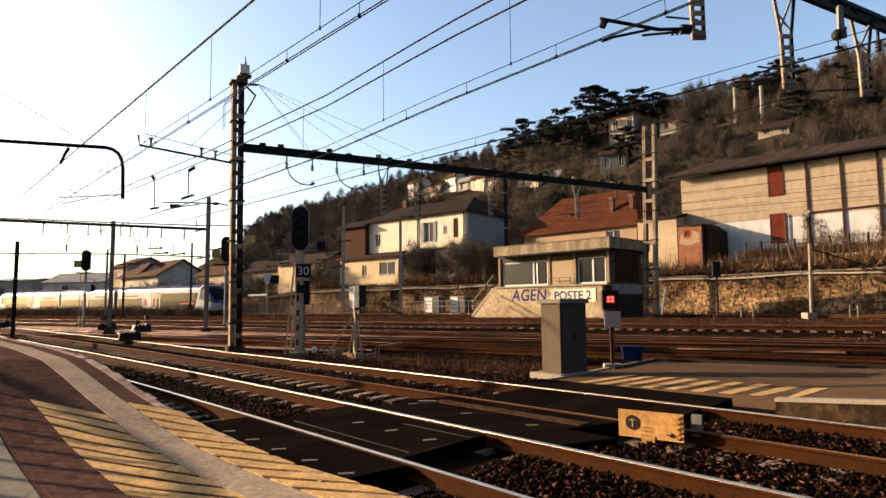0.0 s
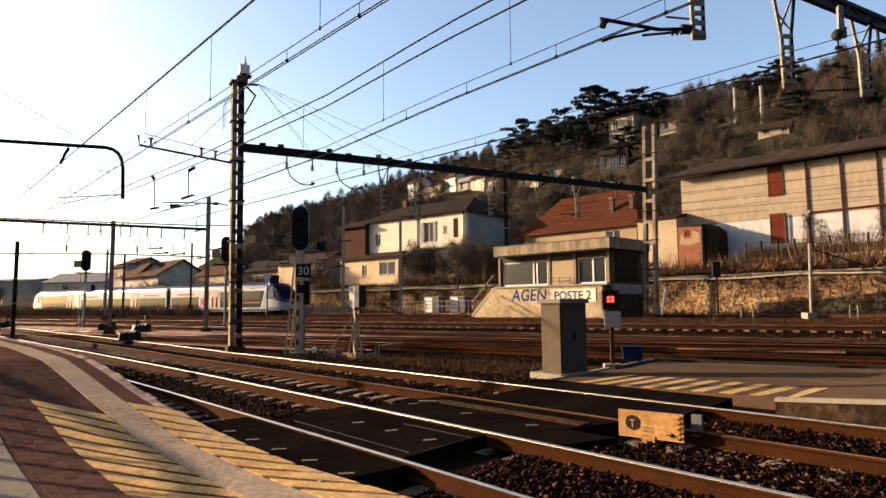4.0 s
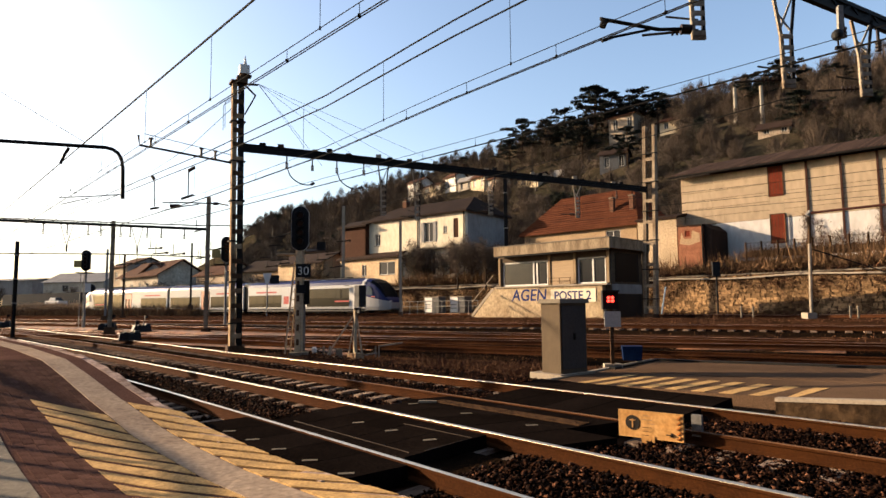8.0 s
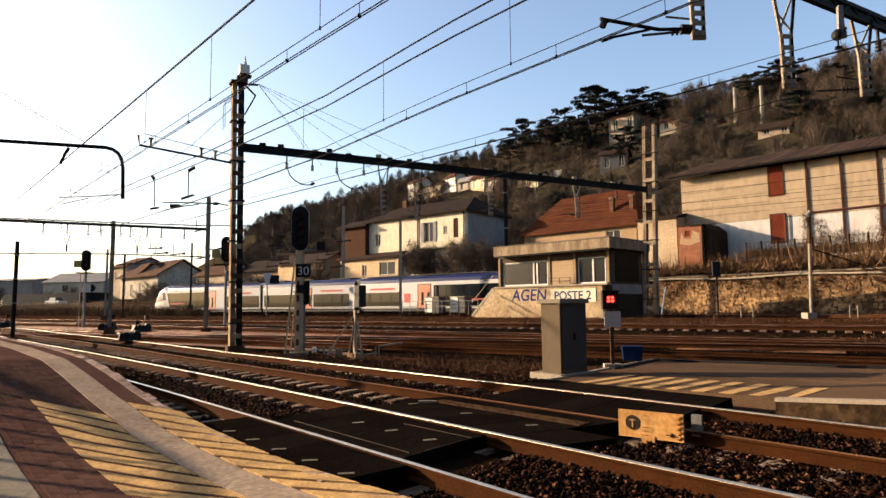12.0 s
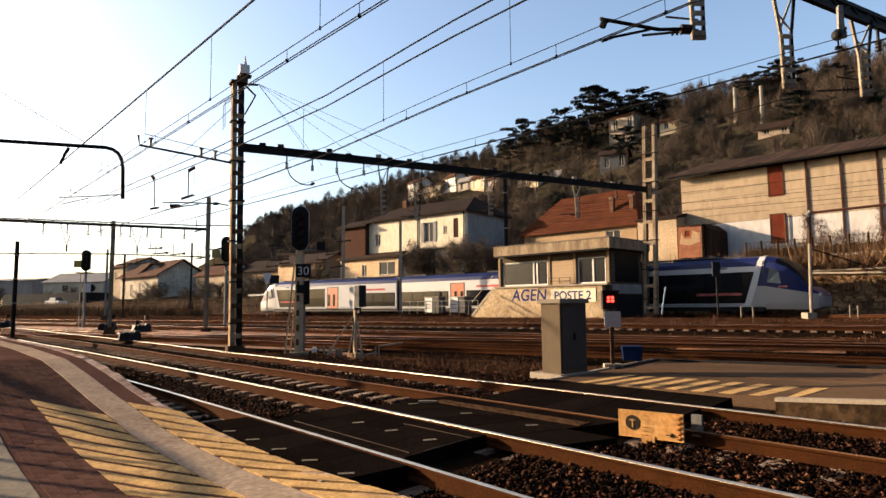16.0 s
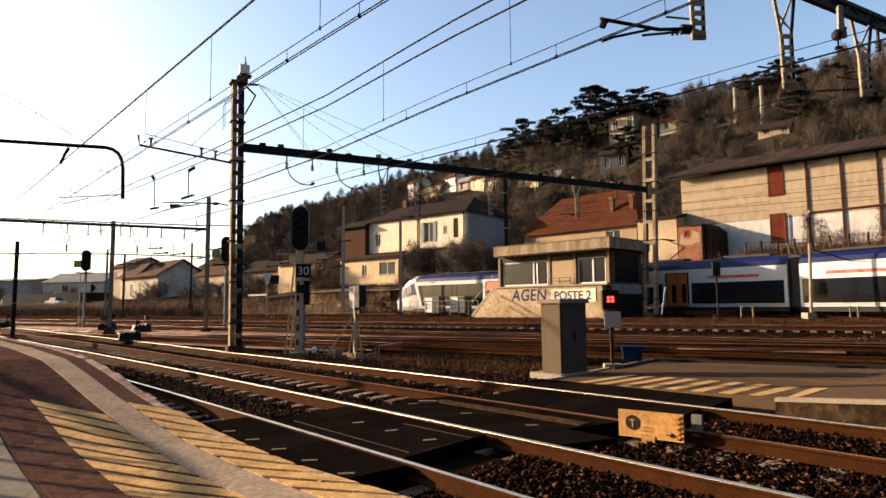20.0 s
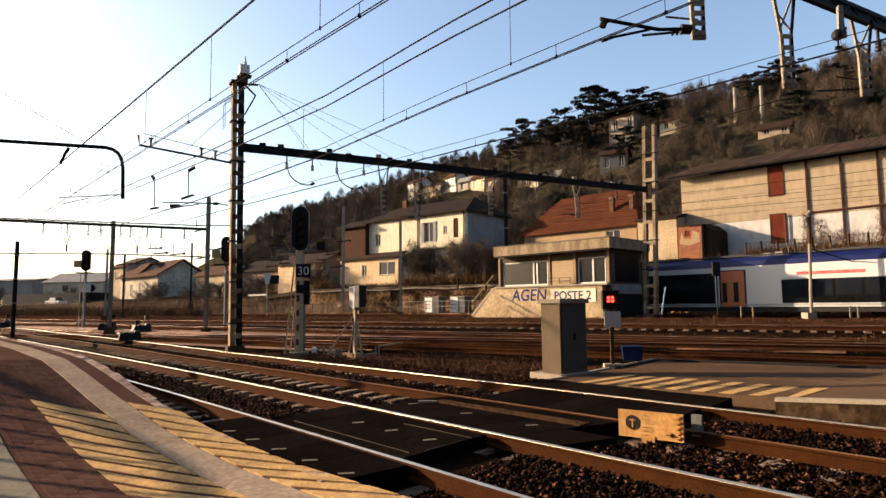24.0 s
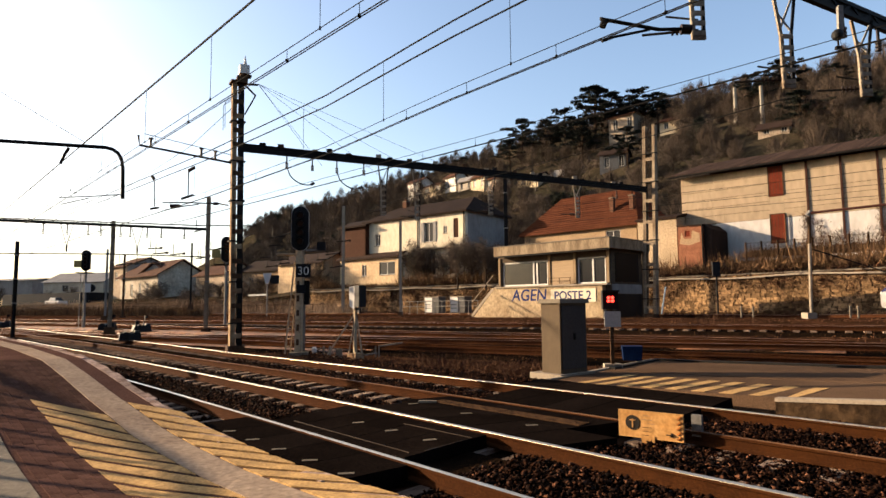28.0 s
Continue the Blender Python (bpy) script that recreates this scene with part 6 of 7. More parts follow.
def before_house(p, tall=4.0):
    """Whether a tree at p would stand close before one of the hill's houses."""
    return any(h[0][1] - 16 < p.y < h[0][1] + 3 and -2.5 < (p.x / p.y - h[0][0] / h[0][1]) * h[0][1] < h[1] * 0.6 + 2 and (p.z + tall - 1.7) / p.y > (h[0][2] + 1.4 - 1.7) / h[0][1] for h in HILL_HOUSES)


rng = random.Random(8)
for i in range(360):
    s, q = rng.uniform(-22, 104), rng.choice((rng.uniform(0.13, 0.5), rng.uniform(0.3, 1.02)))
    p = hill_point(s, q)
    if (before_house(p) and rng.random() < 0.85) or (s > 82 and q < 0.4 + 0.02 * (s - 82)):
        continue
    green = rng.random() < 0.33
    sc = rng.uniform(0.32, 0.62) * (0.65 if q > 0.78 else 1.0)
    m = pose(p.x, p.y, p.z - 0.3, rz=rng.uniform(0, 360)) @ Matrix.Diagonal((sc, sc, sc * rng.uniform(0.8, 1.15), 1))
    if green:
        plant("evergreen_tree", rng.choice(GREEN), m, "small olive-green evergreen tree on the slope", "evergreens on the hill")
    else:
        plant("bare_tree", rng.choice(BARE), m, "bare brown winter tree on the slope", "bare trees on the hill")


def hill_woods():
    """The close-set bare woods between the single trees, crown by crown."""
    g = np.random.default_rng(77)
    r = random.Random(78)
    V, T, n0 = [], [], 0
    for i in range(1150):
        s, q = r.uniform(-26, 106), r.uniform(0.12, 1.03)
        p = hill_point(s, q)
        if (before_house(p) and r.random() < 0.8) or (s > 82 and q < 0.4 + 0.02 * (s - 82)):
            continue
        h, n = r.uniform(3.0, 6.5) * (0.6 if q > 0.78 else 1.0), 520
        a, u = g.uniform(0, 2 * np.pi, n), g.random(n)
        rad = h * 0.36 * np.sqrt(g.random(n)) * np.sin(np.pi * np.clip(u * 0.9 + 0.08, 0, 1)) ** 0.7
        base = np.stack([rad * np.cos(a) * 0.6, rad * np.sin(a) * 0.6, h * (0.12 + 0.7 * u)], -1)
        tip = np.stack([rad * np.cos(a), rad * np.sin(a), h * (0.3 + 0.75 * u)], -1) + g.normal(size=(n, 3)) * h * 0.05
        stem = np.array([[0.0, 0.0, -0.4]]), np.array([[0.05 * h, 0.0, h * 0.9]])
        v, t = slivers(g, np.concatenate([base, stem[0]]), np.concatenate([tip, stem[1]]), np.append(np.full(n, h * 0.005), h * 0.025))
        V.append(v + np.array(p))
        T.append(t + n0)
        n0 += len(v)
    tagged(new("hill_woods", arrays_mesh("hill_woods", np.concatenate(V), np.concatenate(T), TWIGS)), "dense bare brown woods covering the slope", "woods", kind="stuff")


hill_woods()


def undergrowth():
    """Bare scrub over the whole slope, and weeds along the wall and the yard."""
    g = np.random.default_rng(3)
    spots, size = [], []
    for _ in range(7600):
        s, q = g.uniform(-40, 112), g.uniform(0.09, 1.05)
        p = hill_point(s, q)
        if before_house(p, 1.2) or (s > 82 and q < 0.4 + 0.02 * (s - 82)):
            continue
        spots.append(p)
        size.append(g.uniform(0.8, 2.2))
    base = np.repeat(np.array(spots), 26, 0)
    sz = np.repeat(np.array(size), 26)[:, None]
    base = base + g.normal(size=base.shape) * sz * np.array([0.45, 0.45, 0.15])
    tip = base + (g.normal(size=base.shape) * np.array([0.6, 0.6, 0.45]) + np.array([0, 0, 0.4])) * sz * 0.5
    v, t = slivers(g, base, tip, 0.032 * sz[:, 0])
    tagged(new("hill_scrub", arrays_mesh("hill_scrub", v, t, TWIGS)), "tangled bare brown scrub covering the hillside", "scrub", kind="stuff")
    spots, size = [], []
    for _ in range(3600):
        s = g.uniform(-16, 95)
        x, y, h = on_line(s, WALL_OFF + g.uniform(0.2, 5.5))
        spots.append((x, y, hill_point(s, 0.02).z - 0.1))
        if s > 54:
            k = g.random()
            x, y, h = on_line(s, WALL_OFF - 1.2 + 3.6 * k)
            spots[-1] = (x, y, 0.7 + 1.6 * k)
        size.append(g.uniform(0.25, 0.5) if -13.5 < x < -4.6 and s < 54 else g.uniform(0.5, 1.7))
    for _ in range(700):
        k = g.random()
        spots.append((22.3 + 7.4 * k + g.uniform(-0.2, 0.9), 45.4 - 7.8 * k + g.uniform(-0.2, 0.9), 5.1))
        size.append(g.uniform(0.4, 0.85))
    base = np.repeat(np.array(spots), 22, 0)
    sz = np.repeat(np.array(size), 22)[:, None]
    base = base + g.normal(size=base.shape) * sz * np.array([0.35, 0.35, 0.1])
    tip = base + (g.normal(size=base.shape) * 0.4 + np.array([0, 0, 0.7])) * sz * 0.75
    v, t = slivers(g, base, tip, 0.018 * sz[:, 0])
    tagged(new("wall_weeds", arrays_mesh("wall_weeds", v, t, DRY_GRASS)), "dry brown weeds and brambles above the stone wall", "weeds", kind="stuff")
    spots, size = [], []
    for _ in range(1500):
        x, y = g.uniform(-40, 16), g.uniform(15, 62)
        w = y + 0.6 * x
        if w < 23 or (w < 26 and g.random() < 0.5):
            continue
        spots.append((x, y, ground_height(x, y)))
        size.append(g.uniform(0.1, 0.4))
    for _ in range(220):
        k = g.random()
        x, y = -1.5 + 5.0 * k + g.normal() * 1.1, 20.2 - 3.0 * k + g.normal() * 1.1
        spots.append((x, y, ground_height(x, y)))
        size.append(g.uniform(0.12, 0.36))
    base = np.repeat(np.array(spots), 16, 0)
    sz = np.repeat(np.array(size), 16)[:, None]
    base = base + g.normal(size=base.shape) * sz * np.array([0.5, 0.5, 0.05])
    tip = base + (g.normal(size=base.shape) * 0.55 + np.array([0, 0, 0.55])) * sz
    v, t = slivers(g, base, tip, 0.02 * sz[:, 0] + 0.004)
    tagged(new("yard_weeds", arrays_mesh("yard_weeds", v, t, BRUSH)), "dry grass tufts between the yard tracks", "weeds", kind="stuff")



def wall_vines():
    """Bare creepers and bramble mats on the face of the stone wall."""
    g = np.random.default_rng(31)
    spots = []
    for _ in range(150):
        s, z = g.uniform(-14, 53), 3.7 - 2.6 * g.random() ** 1.6
        for _ in range(9):
            t, w = s + g.normal() * 0.7, min(3.8, max(0.8, z + g.normal() * 0.45))
            x, y, h = on_line(t, WALL_OFF - 0.02 + 0.12 * (w - 0.4) / 3.26)
            spots.append((x, y, w))
    for _ in range(900):
        s = g.uniform(-16, 46)
        x, y, h = on_line(s, WALL_OFF - g.uniform(0.1, 0.7))
        spots.append((x, y, g.uniform(0.75, 0.95)))
    base = np.repeat(np.array(spots), 24, 0)
    base = base + g.normal(size=base.shape) * np.array([0.12, 0.12, 0.16])
    tip = base + g.normal(size=base.shape) * np.array([0.16, 0.16, 0.2]) + np.array([-0.08, -0.08, -0.1])
    v, t = slivers(g, base, tip, np.full(len(base), 0.016))
    tagged(new("wall_creeper", arrays_mesh("wall_creeper", v, t, BRUSH)), "bare brown creepers hanging on the stone wall", "creeper", kind="stuff")


def bank_reeds():
    """Tall dead grass and reeds along the foot of the far bank, their backlight put into the colour."""
    g = np.random.default_rng(53)
    n = 2600
    s, o = g.uniform(46, 128, n), g.uniform(2.2, 5.6, n)
    S, P = LINE_S, LINE_XYH
    x, y, h = (np.interp(s, S, P[:, k]) for k in range(3))
    spots = np.stack([x + o * np.cos(h), y + o * np.sin(h), 0.75 + np.clip(o - 3.4, 0, 2.2) * 0.55], -1)
    size = g.uniform(0.5, 1.5, n)
    base = np.repeat(spots, 24, 0)
    sz = np.repeat(size, 24)[:, None]
    base = base + g.normal(size=base.shape) * sz * np.array([0.4, 0.4, 0.06])
    tip = base + (g.normal(size=base.shape) * 0.25 + np.array([0, 0, 0.9])) * sz * 0.8
    v, t = slivers(g, base, tip, 0.018 * sz[:, 0])
    tagged(new("bank_reeds", arrays_mesh("bank_reeds", v, t, BACKLIT_GRASS)), "tall dead reeds on the far bank, backlight painted pale", "reeds", kind="stuff")


def lineside_fence():
    """A thin post and wire fence between the main line and the far houses."""
    t = thing("lineside_fence", pose(0, 0, 0), "thin dark post and wire fence along the far bank", "fence")
    for s in np.arange(50, 130, 1.6):
        x, y, _ = on_line(s, 2.6)
        part("fence_post", Shape().bar((x, y, 0.6), (x, y, 2.05), 0.09), STEEL_RUST, t)
    for z in (1.25, 1.95):
        part("wire", Shape().tube([(*on_line(s, 2.6)[:2], z) for s in np.arange(50, 130, 3.2)], 0.03, 5), STEEL_RUST, t)
    b = thing("pale_plank", pose(0, 0, 0), "pale horizontal plank leaning on the far bank", "plank")
    (x0, y0, _), (x1, y1, _) = on_line(60.0, 3.2), on_line(63.5, 3.2)
    part("board", Shape().bar((x0, y0, 3.25), (x1, y1, 3.2), 0.05, 0.2), WHITE_PAINT, b)
    for x, y in ((x0, y0), (x1, y1)):
        part("leg", Shape().bar((x, y, 0.6), (x, y, 3.2), 0.07), STEEL_RUST, b)


undergrowth()
wall_vines()


def lineside_grass():
    """A strip of dead grass on the yard side of the main line, beyond the signals."""
    g = np.random.default_rng(53)
    spots = []
    for _ in range(1900):
        s = 64 + 62 * g.random()
        x, y, h = on_line(s, g.uniform(-4.2, -2.3))
        spots.append((x, y, ground_height(x, y)))
    base = np.repeat(np.array(spots), 14, 0)
    base = base + g.normal(size=base.shape) * np.array([0.4, 0.4, 0.03])
    tip = base + (g.normal(size=base.shape) * 0.3 + np.array([0, 0, 0.85])) * g.uniform(0.6, 1.25, (len(base), 1))
    v, t = slivers(g, base, tip, np.full(len(base), 0.035))
    tagged(new("lineside_grass", arrays_mesh("lineside_grass", v, t, DRY_GRASS)), "dead brown grass along the main line", "grass", kind="stuff")


lineside_grass()


def warehouse_creeper():
    """Dead reddish creeper climbing the white base of the warehouse by its pilasters."""
    g = np.random.default_rng(47)
    m = np.array(pose(20.19, 52, 7.97, rz=46.5 - 90))
    base = []
    for x, w, top, n in ((9.3, 0.4, 0.3, 420), (10.1, 0.5, -0.3, 260), (13.85, 0.35, 0.2, 320), (11.4, 1.6, -1.2, 500), (15.5, 2.5, -1.3, 600)):
        base.append(np.stack([x + g.normal(size=n) * w * 0.5, np.full(n, -0.13), -2.6 + (top + 2.6) * g.random(n) ** 1.4], -1))
    base = np.concatenate(base)
    tip = base + g.normal(size=base.shape) * np.array([0.16, 0.05, 0.22]) + np.array([0, -0.03, 0.05])
    v, t = slivers(g, base, tip, np.full(len(base), 0.02))
    v = v @ m[:3, :3].T + m[:3, 3]
    tagged(new("warehouse_creeper", arrays_mesh("warehouse_creeper", v, t, BRUSH)), "dead reddish creeper on the white warehouse base", "creeper", kind="stuff")


warehouse_creeper()
bank_reeds()
lineside_fence()

# ---- houses of the slope and the distance ----
ANNEX_OCHRE = mat("sunny_ochre_render", (0.45, 0.3275, 0.2), 0.9, vary=0.25, size=0.6, fine=3, tint=(0.22, 0.15, 0.09))
house("ochre_annex", pose(-12.9, 77.8, 4.35, rz=50 - 90), 10.1, 3, 3.15, 0.7, ANNEX_OCHRE, DARK_TILE, "low ochre annex below the cream house", [(4.0, 4.8, 0.95, 2.3), (7.0, 9.6, 1.0, 2.5)])
house("wooden_shed", pose(-12.81, 78, 7.9, rz=50 - 90), 4.4, 4, 3.6, 0.8, WOOD, DARK_TILE, "dark red wooden shed beside the cream house")
house("cream_shed", pose(-22.32, 84, 4.2, rz=52 - 90), 9.0, 5, 3.2, 1.2, ANNEX_OCHRE, DARK_TILE, "low cream shed with a dark roof", [(6.0, 6.8, 1.0, 2.6)])
house("slope_house", pose(-31.02, 95, 3.7, rz=54 - 90), 9.0, 6, 3.4, 1.6, OCHRE, DARK_TILE, "small ochre house with a dark roof", [(2.0, 3.2, 1.2, 2.4)])
for p, L, H, wall_mat, roof_mat, rz in HILL_HOUSES:
    house("hill_house", pose(p[0], p[1], p[2] + 1.2, rz=rz), L * 0.8, L * 0.6, H * 0.95, 1.0, wall_mat, roof_mat, "small house among trees on the hillside", [(L * 0.15, L * 0.3, H * 0.4, H * 0.85), (L * 0.6, L * 0.75, H * 0.4, H * 0.85)])
house("gabled_house", pose(-62.98, 118, 3.42, rz=-38), 5.5, 9, 6.0, 1.8, FAR_RENDER, FAR_TILE, "tall pale house beyond the sidings", [(1.5, 2.5, 3.5, 5.0)], side_mat=GREY_RENDER)
house("long_house", pose(-58.15, 112, 3.11, rz=-42), 15.5, 8, 4.2, 2.4, FAR_WHITE, FAR_TILE, "long low house with a clay roof and porch", [(1.5, 2.6, 0.8, 2.8), (4.5, 5.6, 0.8, 2.8), (8, 9, 0.8, 2.8), (11, 12, 0.8, 2.8)], overhang=0.7)
house("gabled_house", pose(-45.69, 104, 2.94, rz=62), 7.0, 8, 4.4, 2.0, GREY_RENDER, FAR_TILE, "grey gabled house beyond the sidings", [(3.0, 4.0, 2.0, 3.2)])
house("low_house", pose(-39.78, 100, 3.22, rz=-42), 9.0, 6, 3.6, 1.6, FAR_RENDER, FAR_TILE, "low ochre house with a shallow roof", [(3.0, 4.2, 1.2, 2.6)])
house("far_shed", pose(-109.31, 170, 5.88, rz=-12), 19, 12, 3.0, 2.6, FAR_WHITE, GREY_RENDER, "far white shed with a grey roof", [(6, 8, 0.5, 2.2)])
house("far_shed", pose(-145.63, 190, 6.57, rz=-12), 24, 12, 3.6, 0.8, GREY_RENDER, GREY_RENDER, "far flat grey shed", [(6, 8, 0.5, 2.2)])


def far_bank():
    """Low wall and bank behind the sidings, and distant trees."""
    t = tagged(new("embankment"), "low grey wall and bank beyond the sidings", "bank", kind="structure")
    part("bank_wall", Shape().sweep([(0, 0.5), (70, 0.5), (70, 4.7), (0.3, 4.7)], [station(*on_line(s, 10.5), 0) for s in np.arange(117, 149, 5.0)]), mat("dark_grey_bank_wall", (0.012, 0.0135, 0.0165), 0.95, vary=0.3, size=0.3, bump=0.4, fine=4), t)


far_bank()
rng = random.Random(21)
for i in range(12):
    x = rng.uniform(-150, -45)
    y = 120 + (-45 - x) * 0.25 + rng.uniform(-12, 60)
    sc = rng.uniform(0.3, 0.6)
    plant("bare_tree", rng.choice(BARE), pose(x, y, 0.75, rz=rng.uniform(0, 360)) @ Matrix.Diagonal((sc, sc, sc * 1.3, 1)), "distant bare tree beyond the sidings", "distant trees")
for i in range(26):
    s = rng.uniform(26, 60)
    x, y, h = on_line(s, WALL_OFF + rng.uniform(1.5, 7))
    sc = rng.uniform(0.28, 0.6)
    if -14.2 < x < -4.4:
        continue
    plant("bare_tree", rng.choice(BARE), pose(x, y, 3.6, rz=rng.uniform(0, 360)) @ Matrix.Diagonal((sc, sc, sc, 1)), "bare brown shrub above the stone wall", "wall shrubs")
for i in range(20):
    s = rng.uniform(47, 96)
    x, y, h = on_line(s, WALL_OFF + rng.uniform(1.0, 7.5))
    sc = rng.uniform(0.2, 0.46)
    if x > -13.5:
        continue
    plant("bare_tree", rng.choice(BARE), pose(x, y, hill_point(s, 0.0).z - 0.4, rz=rng.uniform(0, 360)) @ Matrix.Diagonal((sc * 1.2, sc * 1.2, sc, 1)), "bare brown shrub beside the sheds", "wall shrubs")
for p, sc in (((-2.96, 70, 4), 0.62), ((2.84, 62, 3.69), 0.55), ((1.43, 62, 3.71), 0.5), ((4.11, 60, 3.62), 0.5), ((0.03, 66, 3.85), 0.4)):
    plant("evergreen_tree" if sc > 0.6 else "bare_tree", GREEN[0] if sc > 0.6 else BARE[1], pose(*p) @ Matrix.Diagonal((sc, sc, sc, 1)), "garden shrub before the cream house", "garden shrubs")
PALE_POLE = mat("pale_pole_concrete", (0.21, 0.189, 0.154), 0.9, vary=0.2, size=0.8, fine=6)
for p in HILL_POLES:
    t = thing("concrete_pole", pose(*p), "pale tapered concrete pole on the slope", "pole", "concrete poles")
    part("shaft", Shape().tube([(0, 0, -1), (0, 0, 6.1)], 0.38, 8, r2=0.24), PALE_POLE, t)
    part("cap", Shape().tube([(0, 0, 6.1), (0, 0, 6.22)], 0.27, 8), CONCRETE, t)


def parked_car(m, label):
    t = thing("parked_car", m, label, "car")
    part("body", Shape().box(-2.1, 2.1, -0.85, 0.85, 0.3, 0.85, taper=0.08), WHITE_PAINT, t)
    part("cabin", Shape().box(-1.3, 0.9, -0.75, 0.75, 0.85, 1.45, taper=0.28), DARK_GLASS, t)
    for x in (-1.3, 1.3):
        for y in (-0.8, 0.8):
            part("wheel", Shape().tube([(x, y - 0.1, 0.32), (x, y + 0.1, 0.32)], 0.32, 12), BLACK, t)


CAR_X, CAR_Y, _ = on_line(120.0, 8.0)
parked_car(pose(CAR_X, CAR_Y, 2.3, rz=-28), "small pale car parked beyond the sidings")

# ---- train ----
TRAIN_WHITE = mat("white_train_paint", (0.3864, 0.3822, 0.3738), 0.22, vary=0.06, size=0.8)
TRAIN_GREY = mat("silver_grey_train_paint", (0.186, 0.186, 0.186), 0.35, vary=0.08, size=0.8)
TRAIN_BAND = mat("black_window_band", (0.003, 0.003, 0.0035), 0.15, vary=0.1, spec=0.3)
SCREEN = mat("black_windscreen", (0.004, 0.004, 0.005), 0.4, vary=0.1, spec=0.03)
# cab glass paler than the other panes: light on it is put into its colour
CAB_PANE = mat("lit_cab_glass", (0.06, 0.075, 0.09), 0.1, vary=0.3, size=1.5, spec=0.5)
TRAIN_PANE = mat("train_window_glass", (0.008, 0.01, 0.014), 0.06, vary=0.3, size=0.8, spec=0.45)
ROOF_GREY = mat("sooty_roof_grey", (0.042, 0.042, 0.0462), 0.8, vary=0.3, size=2)
ORANGE = mat("orange_door_paint", (0.3, 0.058, 0.005), 0.45, vary=0.1, size=1)
RED_SIGN = mat("red_train_lettering", (0.3024, 0.0252, 0.0168), 0.6, vary=0.3, size=6, tint=(0.42, 0.252, 0.2352))
SECTION = [(-1.44, 0.5), (-1.47, 0.58), (-1.47, 2.95), (-1.36, 3.25), (-1.05, 3.5), (-0.4, 3.6), (0.4, 3.6), (1.05, 3.5), (1.36, 3.25), (1.47, 2.95), (1.47, 0.58), (1.44, 0.5)]


def body_shell(x0, x1):
    sh = Shape()
    n = len(SECTION)
    for x in (x0, x1):
        sh.v += [(x, y, z) for y, z in SECTION]
    for j in range(n):
        sh.f.append((j, (j + 1) % n, n + (j + 1) % n, n + j))
        sh.m.append(1 if 2 <= j <= 8 else 0)
    sh.f += [tuple(range(n)), tuple(reversed(range(n, 2 * n)))]
    sh.m += [0, 0]
    return sh


def side_panels(car, name, x0, x1, z0, z1, material, label="", lean=0.0, proud=0.006):
    for y in (-1, 1):
        a, b = y * 1.465, y * (1.47 + proud)
        v = [(x0 - lean, a, z0), (x1 - lean, a, z0), (x1, a, z1), (x0, a, z1), (x0 - lean, b, z0), (x1 - lean, b, z0), (x1, b, z1), (x0, b, z1)]
        part(name, Shape().add(v, [(3, 2, 1, 0), (4, 5, 6, 7), (0, 1, 5, 4), (1, 2, 6, 5), (2, 3, 7, 6), (3, 0, 4, 7)]), material, car, label)


def doors(car, x):
    side_panels(car, "door", x - 0.72, x - 0.01, 0.55, 2.7, ORANGE, "orange sliding door leaf", proud=0.012)
    side_panels(car, "door_surround", x - 0.84, x + 0.84, 0.52, 2.76, BLACK, "", 0, 0.004)
    side_panels(car, "door", x + 0.01, x + 0.72, 0.55, 2.7, ORANGE, "orange sliding door leaf", proud=0.012)
    for k in (-0.36, 0.36):
        side_panels(car, "door_window", x + k + 0.0, x + k + 0.3, 0.8, 2.0, TRAIN_BAND, proud=0.018)


